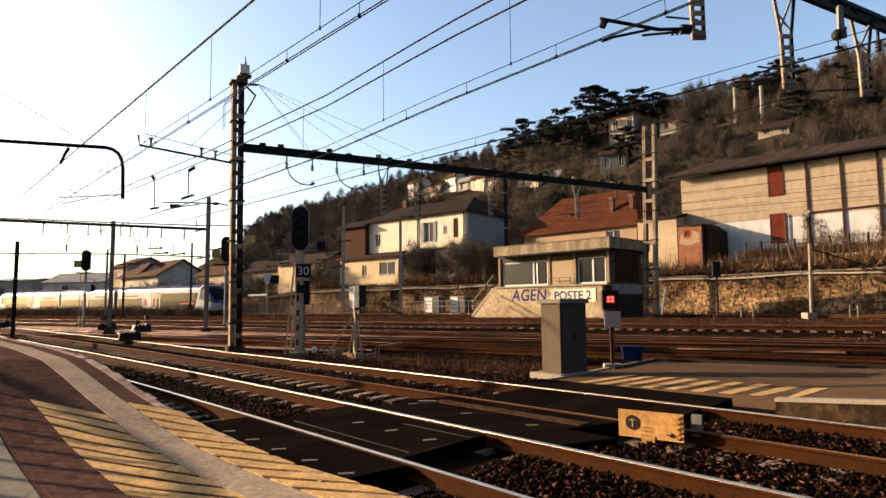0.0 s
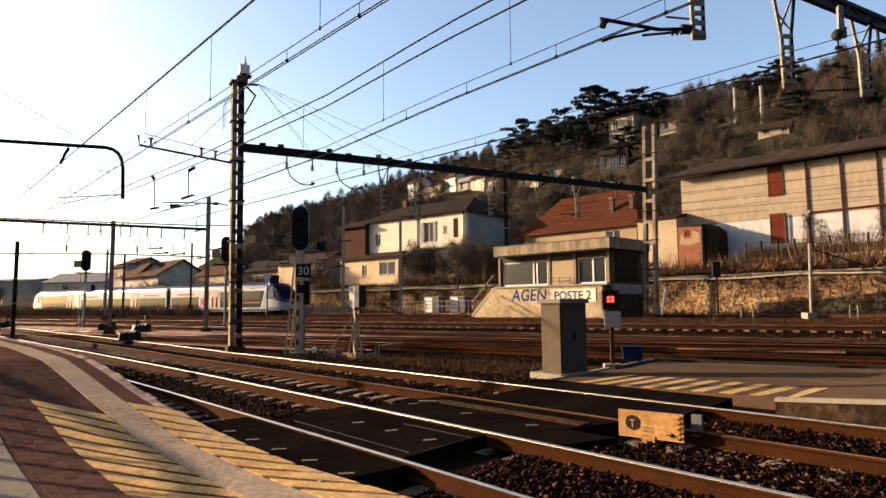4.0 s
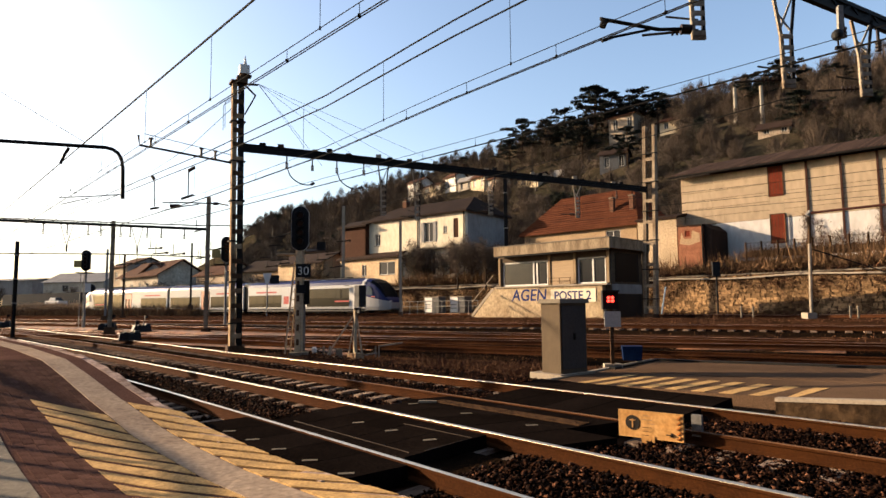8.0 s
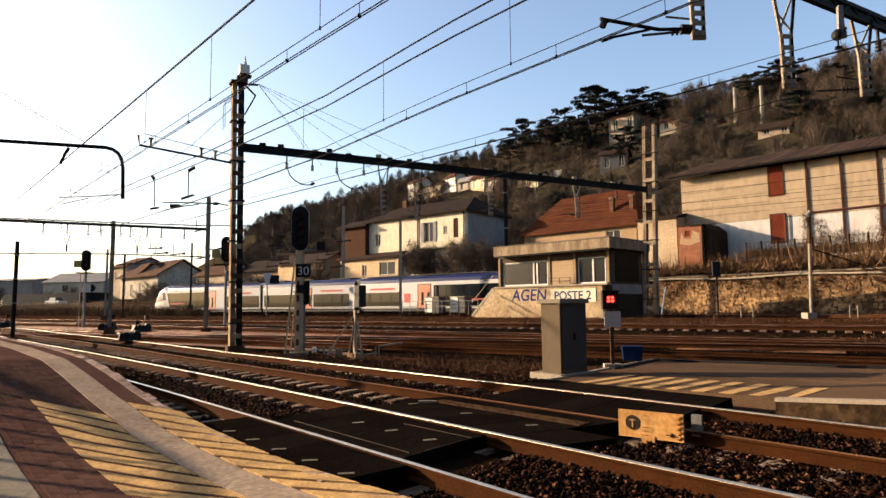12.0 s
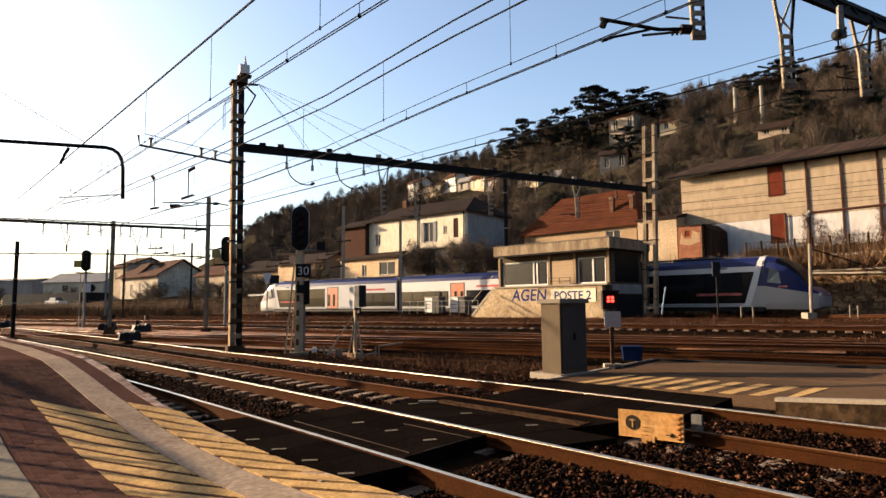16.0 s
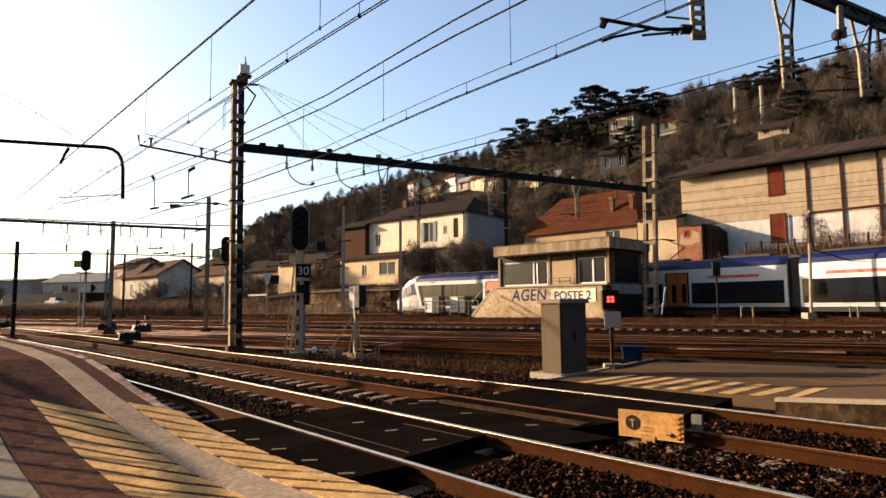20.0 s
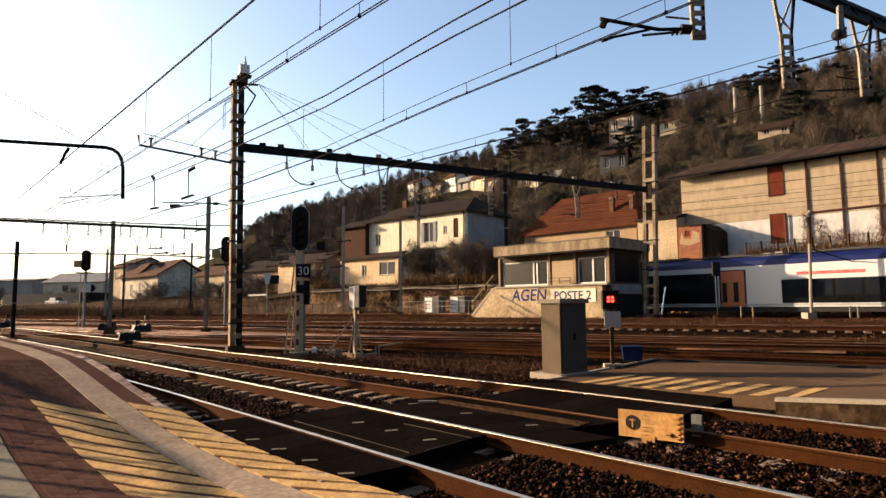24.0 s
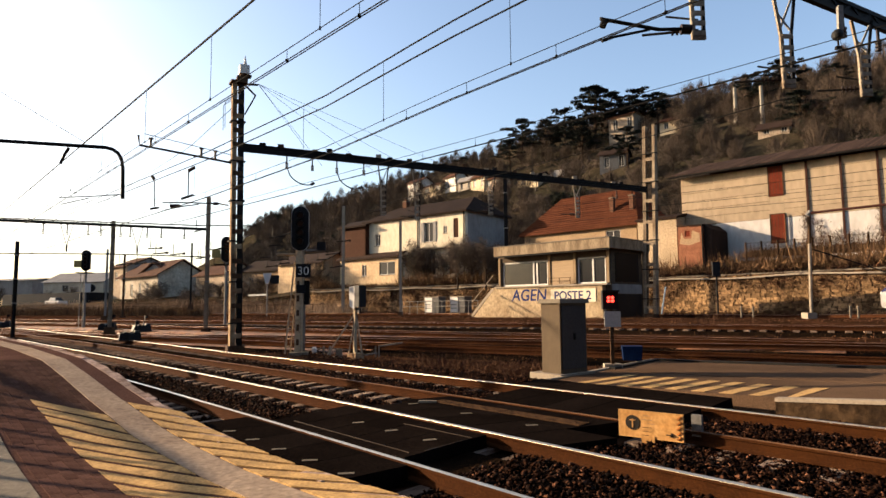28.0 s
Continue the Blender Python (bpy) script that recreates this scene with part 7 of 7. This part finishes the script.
def cab_nose(car):
    """The raked blue cab, from x = -2.45 to its tip at 0.43."""
    rows = [(-3.2, 3.6, 1.47), (-2.5, 3.46, 1.46), (-1.85, 3.12, 1.42), (-1.35, 2.66, 1.36), (-0.95, 2.12, 1.27), (-0.6, 1.66, 1.15), (-0.2, 1.36, 0.98), (0.0, 1.1, 0.75)]
    rings = []
    for x, zt, w in rows:
        zl = 1.75 + (1.2 - 1.75) * (x + 3.2) / 3.2
        k = (zt - zl) / (3.6 - 1.75)
        zb = 0.35 + max(0.0, x + 0.4) * 0.4
        x = -2.45 + (x + 3.2) * 0.9
        half = [(w * 0.94, zb), (w, 0.7), (w, zl), (w * 0.99, zl + 1.1 * k), (w * 0.93, zl + 1.5 * k), (w * 0.7, zl + 1.78 * k), (w * 0.25, zt)]
        rings.append([(x, y, z) for y, z in half] + [(x, -y, z) for y, z in reversed(half)])
    n = len(rings[0])
    lower, upper, glass = Shape(), Shape(), Shape()
    for i in range(len(rings) - 1):
        for j in range(n - 1):
            quad = [rings[i][j], rings[i][j + 1], rings[i + 1][j + 1], rings[i + 1][j]]
            k = min(j, n - 2 - j)
            target = lower if k < 2 else glass if (k >= 4 and 1 <= i <= 4) else upper
            target.add(quad, [(0, 1, 2, 3)])
    lower.add(rings[-1], [tuple(range(n))])
    part("nose", lower, TRAIN_GREY, car, "silver grey lower nose", smooth=True)
    part("cab", upper, BLUE, car, "blue cab shell", smooth=True)
    part("windscreen", glass, SCREEN, car, smooth=True)
    for y in (-1, 1):
        w = 1.47
        pane = [(-2.28, y * w, 1.95), (-1.5, y * w * 0.985, 1.86), (-1.62, y * w * 0.965, 2.62), (-2.1, y * w * 0.985, 2.8)]
        pane += [(px, py + y * 0.055, pz) for px, py, pz in pane]
        part("cab_window", Shape().add(pane, [(3, 2, 1, 0), (4, 5, 6, 7), (0, 1, 5, 4), (1, 2, 6, 5), (2, 3, 7, 6), (3, 0, 4, 7)]), CAB_PANE, car, "cab side window with its light painted pale")
        part("badge", Shape().box(-1.75, -1.2, y * 1.42 - 0.03, y * 1.42 + 0.03, 1.64, 1.74), RED_SIGN, car, "small red badge")
    for y in (-0.75, 0.75):
        part("headlight", Shape().box(0.1, 0.34, y - 0.18, y + 0.18, 1.14, 1.28), WHITE_PAINT, car)


def bogies(car, places):
    for x in places:
        b = part("bogie", Shape().box(x - 1.5, x + 1.5, -1.05, 1.05, 0.35, 0.6), BLACK, car)
        for dx in (-1.1, 1.1):
            for y in (-0.8, 0.8):
                part("wheel", Shape().tube([(x + dx, y - 0.07, 0.42), (x + dx, y + 0.07, 0.42)], 0.42, 16), STEEL_DARK, b)


def end_car(name, panel=True):
    """A cab car, its tip near x = 0."""
    car = thing(name, pose(0, 0, 0), "white and blue railcar with orange doors and blue cab", "railcar", "cars of the train")
    part("body", body_shell(-20.45, -2.45), [TRAIN_WHITE, BLUE], car)
    cab_nose(car)
    side_panels(car, "arch", -2.74, -2.43, 0.56, 3.3, TRAIN_WHITE, "white arch behind the cab", 0.9, 0.014)
    for y in (-1, 1):
        for name, material, pts in (("cheek", TRAIN_GREY, ((-3.3, 0.56), (-2.45, 0.56), (-2.45, 1.75), (-2.87, 1.75))), ("cheek", BLUE, ((-2.87, 1.75), (-2.45, 1.75), (-2.45, 3.25))), ("band_end", TRAIN_BAND, ((-3.61, 0.72), (-3.6, 2.62), (-2.99, 2.62)))):
            n = len(pts)
            v = [(x, y * 1.466, z) for x, z in pts] + [(x, y * 1.478, z) for x, z in pts]
            part(name, Shape().add(v, [tuple(range(n)), tuple(reversed(range(n, 2 * n)))] + [(i, n + i, n + (i + 1) % n, (i + 1) % n) for i in range(n)]), material, car)
    hoop = Shape().add([(x, y * 1.012, z * 1.003) for x in (-2.77, -2.41) for y, z in SECTION[2:10]], [(i, i + 1, i + 9, i + 8) for i in range(7)])
    part("roof_arch", hoop, TRAIN_WHITE, car, "white hoop over the roof")
    side_panels(car, "window_band", -10.75, -3.6, 0.72, 2.62, TRAIN_BAND, "tall dark window band", 0.0)
    side_panels(car, "red_strip", -6.6, -3.75, 1.2, 1.36, RED_SIGN, "", 0, 0.012)
    doors(car, -11.87)
    if panel:
        side_panels(car, "red_panel", -14.4, -13.58, 1.05, 1.9, RED_SIGN, "red square panel")
    side_panels(car, "window_band", -20.3, -14.75, 0.72, 2.06, TRAIN_BAND, "low dark window band")
    part("gangway", Shape().box(-21.0, -20.45, -1.3, 1.3, 0.5, 3.35), BLACK, car)
    part("underframe", Shape().box(-20.6, -2.5, -1.36, 1.36, 0.24, 0.5), BLACK, car, "black skirt and underframe")
    side_panels(car, "sill_line", -20.4, -3.75, 0.6, 0.69, TRAIN_GREY, "", 0, 0.01)
    for k in range(5):
        side_panels(car, "window_pane", -5.0 - k * 1.4, -3.7 - k * 1.4, 1.62, 2.55, TRAIN_PANE, "", 0, 0.012)
    for k in range(4):
        side_panels(car, "window_pane", -20.2 + k * 1.4, -18.95 + k * 1.4, 1.15, 2.02, TRAIN_PANE, "", 0, 0.012)
    side_panels(car, "title_strip", -19.0, -15.6, 2.3, 2.48, RED_SIGN, "", 0, 0.01)
    side_panels(car, "air_intake", -5.2, -4.6, 2.84, 2.92, BLACK, "", 0, 0.01)
    for x0, x1 in ((-8.5, -5.2), (-12.6, -9.6), (-19.5, -15.0)):
        part("roof_unit", Shape().box(x0, x1, -0.85, 0.85, 3.56, 3.7, taper=0.08), ROOF_GREY, car, "grey roof equipment box")
    for k, x in enumerate((-4.3, -13.6, -14.3)):
        part("roof_duct", Shape().box(x - 0.25, x + 0.25, -0.6 + 0.1 * k, 0.6, 3.56, 3.68 + 0.05 * k, taper=0.04), STEEL_GREY, car)
    for y in (-1.0, 1.0):
        part("roof_pipe", Shape().tube([(-19.8, y, 3.6), (-12.8, y, 3.6), (-9.5, y * 0.95, 3.62), (-3.6, y * 0.95, 3.6)], 0.05, 6), ROOF_GREY, car)
    for k in range(3):
        part("roof_fan", Shape().tube([(-7.9 + k, 0, 3.7), (-7.9 + k, 0, 3.8)], 0.38, 12), STEEL_DARK, car)
    bogies(car, (-4.6, -20.4))
    return car


def middle_car(name):
    car = thing(name, pose(0, 0, 0), "white and blue middle railcar with orange doors and low windows", "railcar", "cars of the train")
    part("body", body_shell(-14.4, -0.4), [TRAIN_WHITE, BLUE], car)
    part("gangway", Shape().box(-14.95, -14.4, -1.3, 1.3, 0.5, 3.35), BLACK, car)
    part("gangway", Shape().box(-0.4, 0.0, -1.3, 1.3, 0.5, 3.35), BLACK, car)
    doors(car, -7.27)
    side_panels(car, "window_band", -6.25, -0.6, 0.72, 2.06, TRAIN_BAND, "low dark window band")
    side_panels(car, "window_band", -14.2, -8.3, 0.72, 2.06, TRAIN_BAND, "low dark window band")
    part("underframe", Shape().box(-14.4, -0.4, -1.36, 1.36, 0.24, 0.5), BLACK, car, "black skirt and underframe")
    side_panels(car, "sill_line", -14.3, -0.5, 0.6, 0.69, TRAIN_GREY, "", 0, 0.01)
    side_panels(car, "title_strip", -5.2, -2.0, 2.3, 2.48, RED_SIGN, "", 0, 0.01)
    for k in range(4):
        side_panels(car, "window_pane", -6.15 + k * 1.38, -4.9 + k * 1.38, 1.15, 2.02, TRAIN_PANE, "", 0, 0.012)
        side_panels(car, "window_pane", -14.1 + k * 1.45, -12.8 + k * 1.45, 1.15, 2.02, TRAIN_PANE, "", 0, 0.012)
    for x0, x1 in ((-4.5, -1.5), (-14.0, -11.5)):
        part("roof_unit", Shape().box(x0, x1, -0.85, 0.85, 3.56, 3.72, taper=0.08), ROOF_GREY, car, "grey roof equipment box")
    pan = part("pantograph", Shape().bar((-8.6, 0, 3.75), (-7.4, 0, 4.55), 0.07).bar((-7.4, 0, 4.55), (-8.6, 0, 5.15), 0.06).box(-8.75, -8.45, -0.8, 0.8, 5.15, 5.2), STEEL_DARK, car, "raised pantograph")
    part("pantograph_base", Shape().box(-9.2, -7.2, -0.5, 0.5, 3.6, 3.75), STEEL_DARK, pan)
    bogies(car, (-1.0, -13.8))
    return car


FRONT_CAR, MIDDLE_CAR, REAR_CAR = end_car("front_railcar"), middle_car("middle_railcar"), end_car("rear_railcar", False)
REACH = [68.35, 56.45, 41.7, 24.25, 4.0, -16.35, -36.5, -56.3]


def reach(t):
    """Where along the line the leading cab stands at t."""
    i = min(int(t // 4), 6)
    u = (t - 4 * i) / 4
    p = [2 * REACH[0] - REACH[1], *REACH, 2 * REACH[-1] - REACH[-2]]
    a, b, c, d = p[i:i + 4]
    return 0.5 * (2 * b + (c - a) * u + (2 * a - 5 * b + 4 * c - d) * u * u + (3 * b - a - 3 * c + d) * u ** 3) - 4.2


def car_pose(s, s_a, s_b, back=False):
    """Pose of a car whose origin is s metres along, carried at s_a and s_b."""
    ax, ay, _ = on_line(s_a)
    bx, by, _ = on_line(s_b)
    d = Vector((ax - bx, ay - by)).normalized()
    o = Vector((ax, ay)) + d * (s_a - s)
    h = math.degrees(math.atan2(d.y, d.x))
    return pose(o.x, o.y, LINE_Z, rz=h + (180 if back else 0))


def motions():
    rows = [[], [], []]
    for i in range(29):
        t = float(i)
        s = reach(t)
        rows[0].append((t, car_pose(s, s + 3, s + 20.5)))
        rows[1].append((t, car_pose(s + 21, s + 22, s + 34.8)))
        rows[2].append((t, car_pose(s + 56.4, s + 36, s + 53.4, True)))
    for car, r in zip((FRONT_CAR, MIDDLE_CAR, REAR_CAR), rows):
        walk(car, r)


# ---- foot crossing ----
FILLER = mat("brown_timber_filler", (0.0588, 0.0328, 0.0176), 0.95, vary=0.5, size=1.5, bump=0.5, fine=25, tint=(0.0252, 0.0151, 0.0092), stretch=(6, 1, 6), spec=0.0)
EDGING = mat("dull_steel_edging", (0.0294, 0.021, 0.016), 0.7, 0.2, vary=0.4, size=2)
crossing = tagged(new("foot_crossing"), "dark rubber foot crossing panels laid between the rails", "crossing", kind="structure")


def deck_panel(stations, s0, s1, o0, o1, cant, skew=0.0, name="deck_panel"):
    q = min(stations, key=lambda r: abs(r[0] - (s0 + s1) / 2))
    m = station(q[1], q[2], q[3], rail_top(q[1], q[2]) + cant / 2, math.asin(cant / GAUGE))
    a, b = s0 - q[0], s1 - q[0]
    v = [(o0, a + 0.01, -0.2), (o1, a + 0.01 + skew, -0.2), (o1, b - 0.01 + skew, -0.2), (o0, b - 0.01, -0.2)]
    v += [(x, y, -0.012) for x, y, z in v]
    part(name, Shape().add(v, [(3, 2, 1, 0), (4, 5, 6, 7), (0, 1, 5, 4), (1, 2, 6, 5), (2, 3, 7, 6), (3, 0, 4, 7)], 0, m), DECK, crossing)
    return m


for i in range(5):
    deck_panel(TRACK_1, -0.9 + i * 0.82, -0.08 + i * 0.82, -1.7, -0.82, 0.0)
    deck_panel(TRACK_1, -0.62 + i * 0.65, 0.03 + i * 0.65, -0.66, 0.0, 0.08)
    deck_panel(TRACK_1, -0.62 + i * 0.65, 0.03 + i * 0.65, 0.0, 0.66, 0.08)
    deck_panel(TRACK_1, -1.4 + i * 0.82, -0.58 + i * 0.82, 0.83, 1.85, 0.02, -0.35)
    deck_panel(TRACK_2, -4.12 + i * 0.744, -3.376 + i * 0.744, -1.75, -0.83, 0.02, -0.3)
    deck_panel(TRACK_2, -4.9 + i * 0.72, -4.18 + i * 0.72, -0.66, 0.66, 0.08)
    deck_panel(TRACK_2, -5.0 + i * 0.8, -4.2 + i * 0.8, 0.83, 1.55, 0.1)


def on_deck(st, s, o, c, up=-0.008):
    q = min(st, key=lambda r: abs(r[0] - s))
    return station(q[1], q[2], q[3], rail_top(q[1], q[2]) + c / 2, math.asin(c / GAUGE)) @ Matrix.Translation((o, s - q[0], up))


for st, s, o, c in [(TRACK_1, -0.72 + i * 0.75, -1.49, 0.0) for i in range(5)] + [(TRACK_1, -0.23 + i * 0.8, 0.04, 0.08) for i in range(3)] + [(TRACK_1, -0.45 + i * 1.33, 1.72, 0.02) for i in range(3)]:
    m = on_deck(st, s, o, c) @ Matrix.Rotation(-0.6, 4, "Z")
    part("white_dash", Shape().box(-0.085, 0.085, -0.03, 0.03, -0.004, 0.0, m=m), CONCRETE, crossing)
# steel edging and the timber filler beside the second track
for s0, o0, s1, o1 in ((0.75, 0.39, -0.6, 0.42), (-0.6, 0.42, -0.6, -0.34), (2.27, -0.5, -0.5, -0.5)):
    a, b = on_deck(TRACK_1, s0, o0, 0.08).translation, on_deck(TRACK_1, s1, o1, 0.08).translation
    part("steel_edging", Shape().bar(a, b, 0.012, 0.01), EDGING, crossing)
for i in range(2):
    m = on_deck(TRACK_2, -4.15 + i * 1.6, -1.36, 0.02, 0.0)
    part("timber_filler", Shape().box(-0.14, 0.14, 0.0, 1.58, -0.1, 0.0, taper=0.01, m=m), FILLER, crossing, "brown timber filler plank")
part("ramp_edge", Shape().bar((-0.46, 11.34, -0.02), (-0.14, 11.32, -0.02), 0.07, 0.06), PALE_CONCRETE, crossing)
CHALK = mat("chipped_white_paint", (0.55, 0.5, 0.43), 0.9, vary=0.4, size=9, bump=0.6, fine=30, tint=(0.16, 0.12, 0.09))
for a, b, w in (((-2.0, 10.1, 0.0), (-1.62, 10.2, 0.004), 0.09), ((-1.68, 10.2, 0.0), (-1.46, 10.24, 0.004), 0.06)):
    part("chipped_edge", Shape().bar(a, b, w, 0.05), CHALK, crossing, "chipped white-painted edge board")


# ---- paving bricks ----
def paving_bricks():
    rng = random.Random(4)
    w, d = 0.225, 0.112
    brick = Shape().box(-d / 2 + 0.0015, d / 2 - 0.0015, -w / 2 + 0.0015, w / 2 - 0.0015, -0.02, 0.004, taper=0.001)
    me, rest, count = brick.mesh("paving_brick", PAVING), Shape(), 0
    for o0, o1 in ((2.70, 3.97), (4.62, 6.6)):
        for i in range(int((o1 - o0) / d)):
            for k in range(62):
                s, o = -4.2 + k * w + (i % 2) * w / 2, o0 + (i + 0.5) * d
                p = on_edge(s, o, rng.uniform(-0.002, 0.002))
                slope = math.atan2(on_edge(s + 0.3, o, 0)[2] - on_edge(s - 0.3, o, 0)[2], 0.6)
                m = Matrix.Translation(p) @ Matrix.Rotation(radians(41.2) + 0.0017 * s, 4, "Z") @ Matrix.Rotation(slope, 4, "X")
                if o0 < 3 and i > 3 and k < 40 and count < 290:
                    part("paving_brick", me, None, platform, m=m)
                    count += 1
                else:
                    rest.add(brick.v, brick.f, 0, m)
    tagged(part("paving_bricks", rest, PAVING_REST, platform), kind="stuff")


PAVING_REST = mat("brown_paving_bricks", (0.0599, 0.0348, 0.027), 0.97, vary=0.3, size=0.9, bump=0.4, fine=28, per_island=0.2, spec=0.0)
paving_bricks()


# ---- ballast stones ----
SHIFT_2 = -((0.24 + 0.37) * -math.sin(radians(42.4)) + (13.09 - 8.10) * math.cos(radians(42.4)))


def ballast():
    g = np.random.default_rng(17)
    n = 250000
    s, o = g.uniform(-9.5, 15, n) ** 1.0, g.uniform(-1.75, 6.6, n)
    keep = g.random(n) < np.clip(1.0 - (s + 6) / 20, 0.25, 0.95)
    s, o = s[keep], o[keep]
    deck = ((s > -1.3) & (s < 3.3) & (o < 2.2)) | ((s > -1.6) & (s < 3.0) & (o > 2.0) & (o < 3.05)) | ((s > -1.6) & (s < 2.0) & (o > 3.0))
    rails = np.min(np.abs(o[:, None] - np.array([-0.7535, 0.7535, 3.03, 4.53])), 1) < 0.07
    k = ~(deck | rails)
    s, o = s[k], o[k]
    k = ~((o > 5.35) & (s < 3.4))
    # the near side of each rail is swept clear over the sleepers
    for rail, shift in ((-0.7535, 0.0), (0.7535, 0.0), (3.03, SHIFT_2), (4.53, SHIFT_2)):
        tie = np.abs((s + shift + 0.3) % 0.6 - 0.3) < 0.13
        k &= ~(tie & (s > 2.4) & (o < rail) & (o > rail - 0.36))
    s, o = s[k], o[k]
    S = np.array([q[0] for q in TRACK_1])
    P = np.array([q[1:] for q in TRACK_1])
    x, y, h = (np.interp(s, S, P[:, i]) for i in range(3))
    px, py = x + o * np.cos(h), y + o * np.sin(h)
    n = len(px)
    z = np.interp(py + 0.6 * px, RISE_AT, RISE_BY) - 0.17 + g.uniform(-0.05, 0.025, n) + np.interp(o, (-1.75, 1.75, 2.1, 5.5), (-0.053, 0.133, -0.049, 0.131)) - 0.03 + 0.06 * (np.minimum(np.abs(o), np.abs(o - 3.78)) < np.where(s > 2.4, 0.4, 0.56)) + 0.025 * (s < -0.6)
    r = g.uniform(0.014, 0.034, n)
    octa = np.array([(1, 0, 0), (0, 1, 0), (-1, 0, 0), (0, -1, 0), (0, 0, 0.8), (0, 0, -0.8)])
    v = octa[None] * g.uniform(0.4, 1.5, (n, 6, 1)) * np.stack([g.uniform(0.7, 1.5, n), np.ones(n), g.uniform(0.5, 1.0, n)], -1)[:, None]
    v = v + g.normal(size=(n, 6, 3)) * 0.36
    a = g.uniform(0, 2 * np.pi, n)
    c, d = np.cos(a)[:, None], np.sin(a)[:, None]
    vx, vy = v[..., 0] * c - v[..., 1] * d, v[..., 0] * d + v[..., 1] * c
    v = np.stack([vx, vy, v[..., 2]], -1) * r[:, None, None] + np.stack([px, py, z], -1)[:, None]
    f = np.array([(0, 1, 4), (1, 2, 4), (2, 3, 4), (3, 0, 4), (1, 0, 5), (2, 1, 5), (3, 2, 5), (0, 3, 5)])
    t = (f[None] + 6 * np.arange(n)[:, None, None]).reshape(-1, 3)
    tagged(new("ballast_stones", arrays_mesh("ballast_stones", v.reshape(-1, 3), t, STONE_CHIP)), "loose brown ballast stones around the rails", "ballast", kind="stuff")


ballast()


def yard_stones():
    """Loose chips and gravel over the yard between the tracks."""
    g = np.random.default_rng(29)
    n = 90000
    x, y = g.uniform(-38, 26, n), 13 + 42 * g.random(n) ** 1.3
    w = y + 0.6 * x
    patch = np.sin(x * 0.9 + 2 * np.sin(y * 0.5)) + np.sin(y * 1.7 + x * 0.4)
    k = (w > 16.5) & (w < 44) & (g.random(n) < 0.45 + 0.3 * patch)
    x, y, w = x[k], y[k], w[k]
    n = len(x)
    z = np.interp(w, RISE_AT, RISE_BY) - 0.2 + g.uniform(-0.03, 0.03, n)
    r = g.uniform(0.018, 0.045, n)
    v = np.array([(1, 0, -0.4), (-0.5, 0.87, -0.4), (-0.5, -0.87, -0.4), (0, 0, 0.8)])[None] * g.uniform(0.6, 1.4, (n, 4, 1)) + g.normal(size=(n, 4, 3)) * 0.15
    a = g.uniform(0, 2 * np.pi, n)
    c, d = np.cos(a)[:, None], np.sin(a)[:, None]
    v = np.stack([v[..., 0] * c - v[..., 1] * d, v[..., 0] * d + v[..., 1] * c, v[..., 2]], -1) * r[:, None, None] + np.stack([x, y, z], -1)[:, None]
    t = (np.array([(0, 1, 3), (1, 2, 3), (2, 0, 3), (2, 1, 0)])[None] + 4 * np.arange(n)[:, None, None]).reshape(-1, 3)
    tagged(new("yard_gravel", arrays_mesh("yard_gravel", v.reshape(-1, 3), t, YARD_CHIP)), "loose tan gravel between the yard tracks", "gravel", kind="stuff")


YARD_CHIP = mat("tan_yard_gravel", (0.08221, 0.03993, 0.02114), 0.75, vary=0.3, size=0.3, fine=20, tint=(0.026, 0.013, 0.008), per_island=0.95, spec=0.0)
yard_stones()
wall_stones()

# ---- platform railing, and added light-blocking walls, outside the view ----
railing = thing("platform_railing", pose(0, 0, 0), "tall steel railing along the back of the platform", "railing")
for i in range(-20, 44):
    q = on_edge(float(i) * 0.92, 7.5, 0.0) if -9 < i * 0.92 < 45 else None
    if q:
        part("railing_post", Shape().box(q[0] - 0.035, q[0] + 0.035, q[1] - 0.035, q[1] + 0.035, q[2] - 0.05, q[2] + 2.0), STEEL_DARK, railing)
part("top_rail", Shape().tube([(*on_edge(k, 7.5, 0)[:2], on_edge(k, 7.5, 0)[2] + 2.0) for k in np.arange(-8.5, 28, 1.5)], 0.08, 8), STEEL_DARK, railing)
part("middle_rail", Shape().tube([(*on_edge(k, 7.5, 0)[:2], on_edge(k, 7.5, 0)[2] + 0.5) for k in np.arange(-8.5, 28, 1.5)], 0.03, 8), STEEL_DARK, railing)
BLOCKER_BRICK = mat("dark_blocker_brick", (0.05, 0.032, 0.024), 0.9, vary=0.3, size=0.6, fine=8)
# unseen wall and roof, added to cut the sky light from behind
light_blocker = tagged(new("unseen_light_blocker"), "unseen dark walls added to block sky light and reflections", "wall", kind="structure")
part("wall", Shape().box(-70, 60, -14, -9, -0.4, 14), BLOCKER_BRICK, light_blocker)
part("overhead_blocker", Shape().box(-4, 48, -9, -3.0, 4.6, 4.9), STEEL_DARK, light_blocker)
# unseen wall added so that the train's windows reflect something dark
part("reflection_blocker", Shape().box(-112, -100, -120, 30, -0.4, 13), BLOCKER_BRICK, light_blocker)

motions()
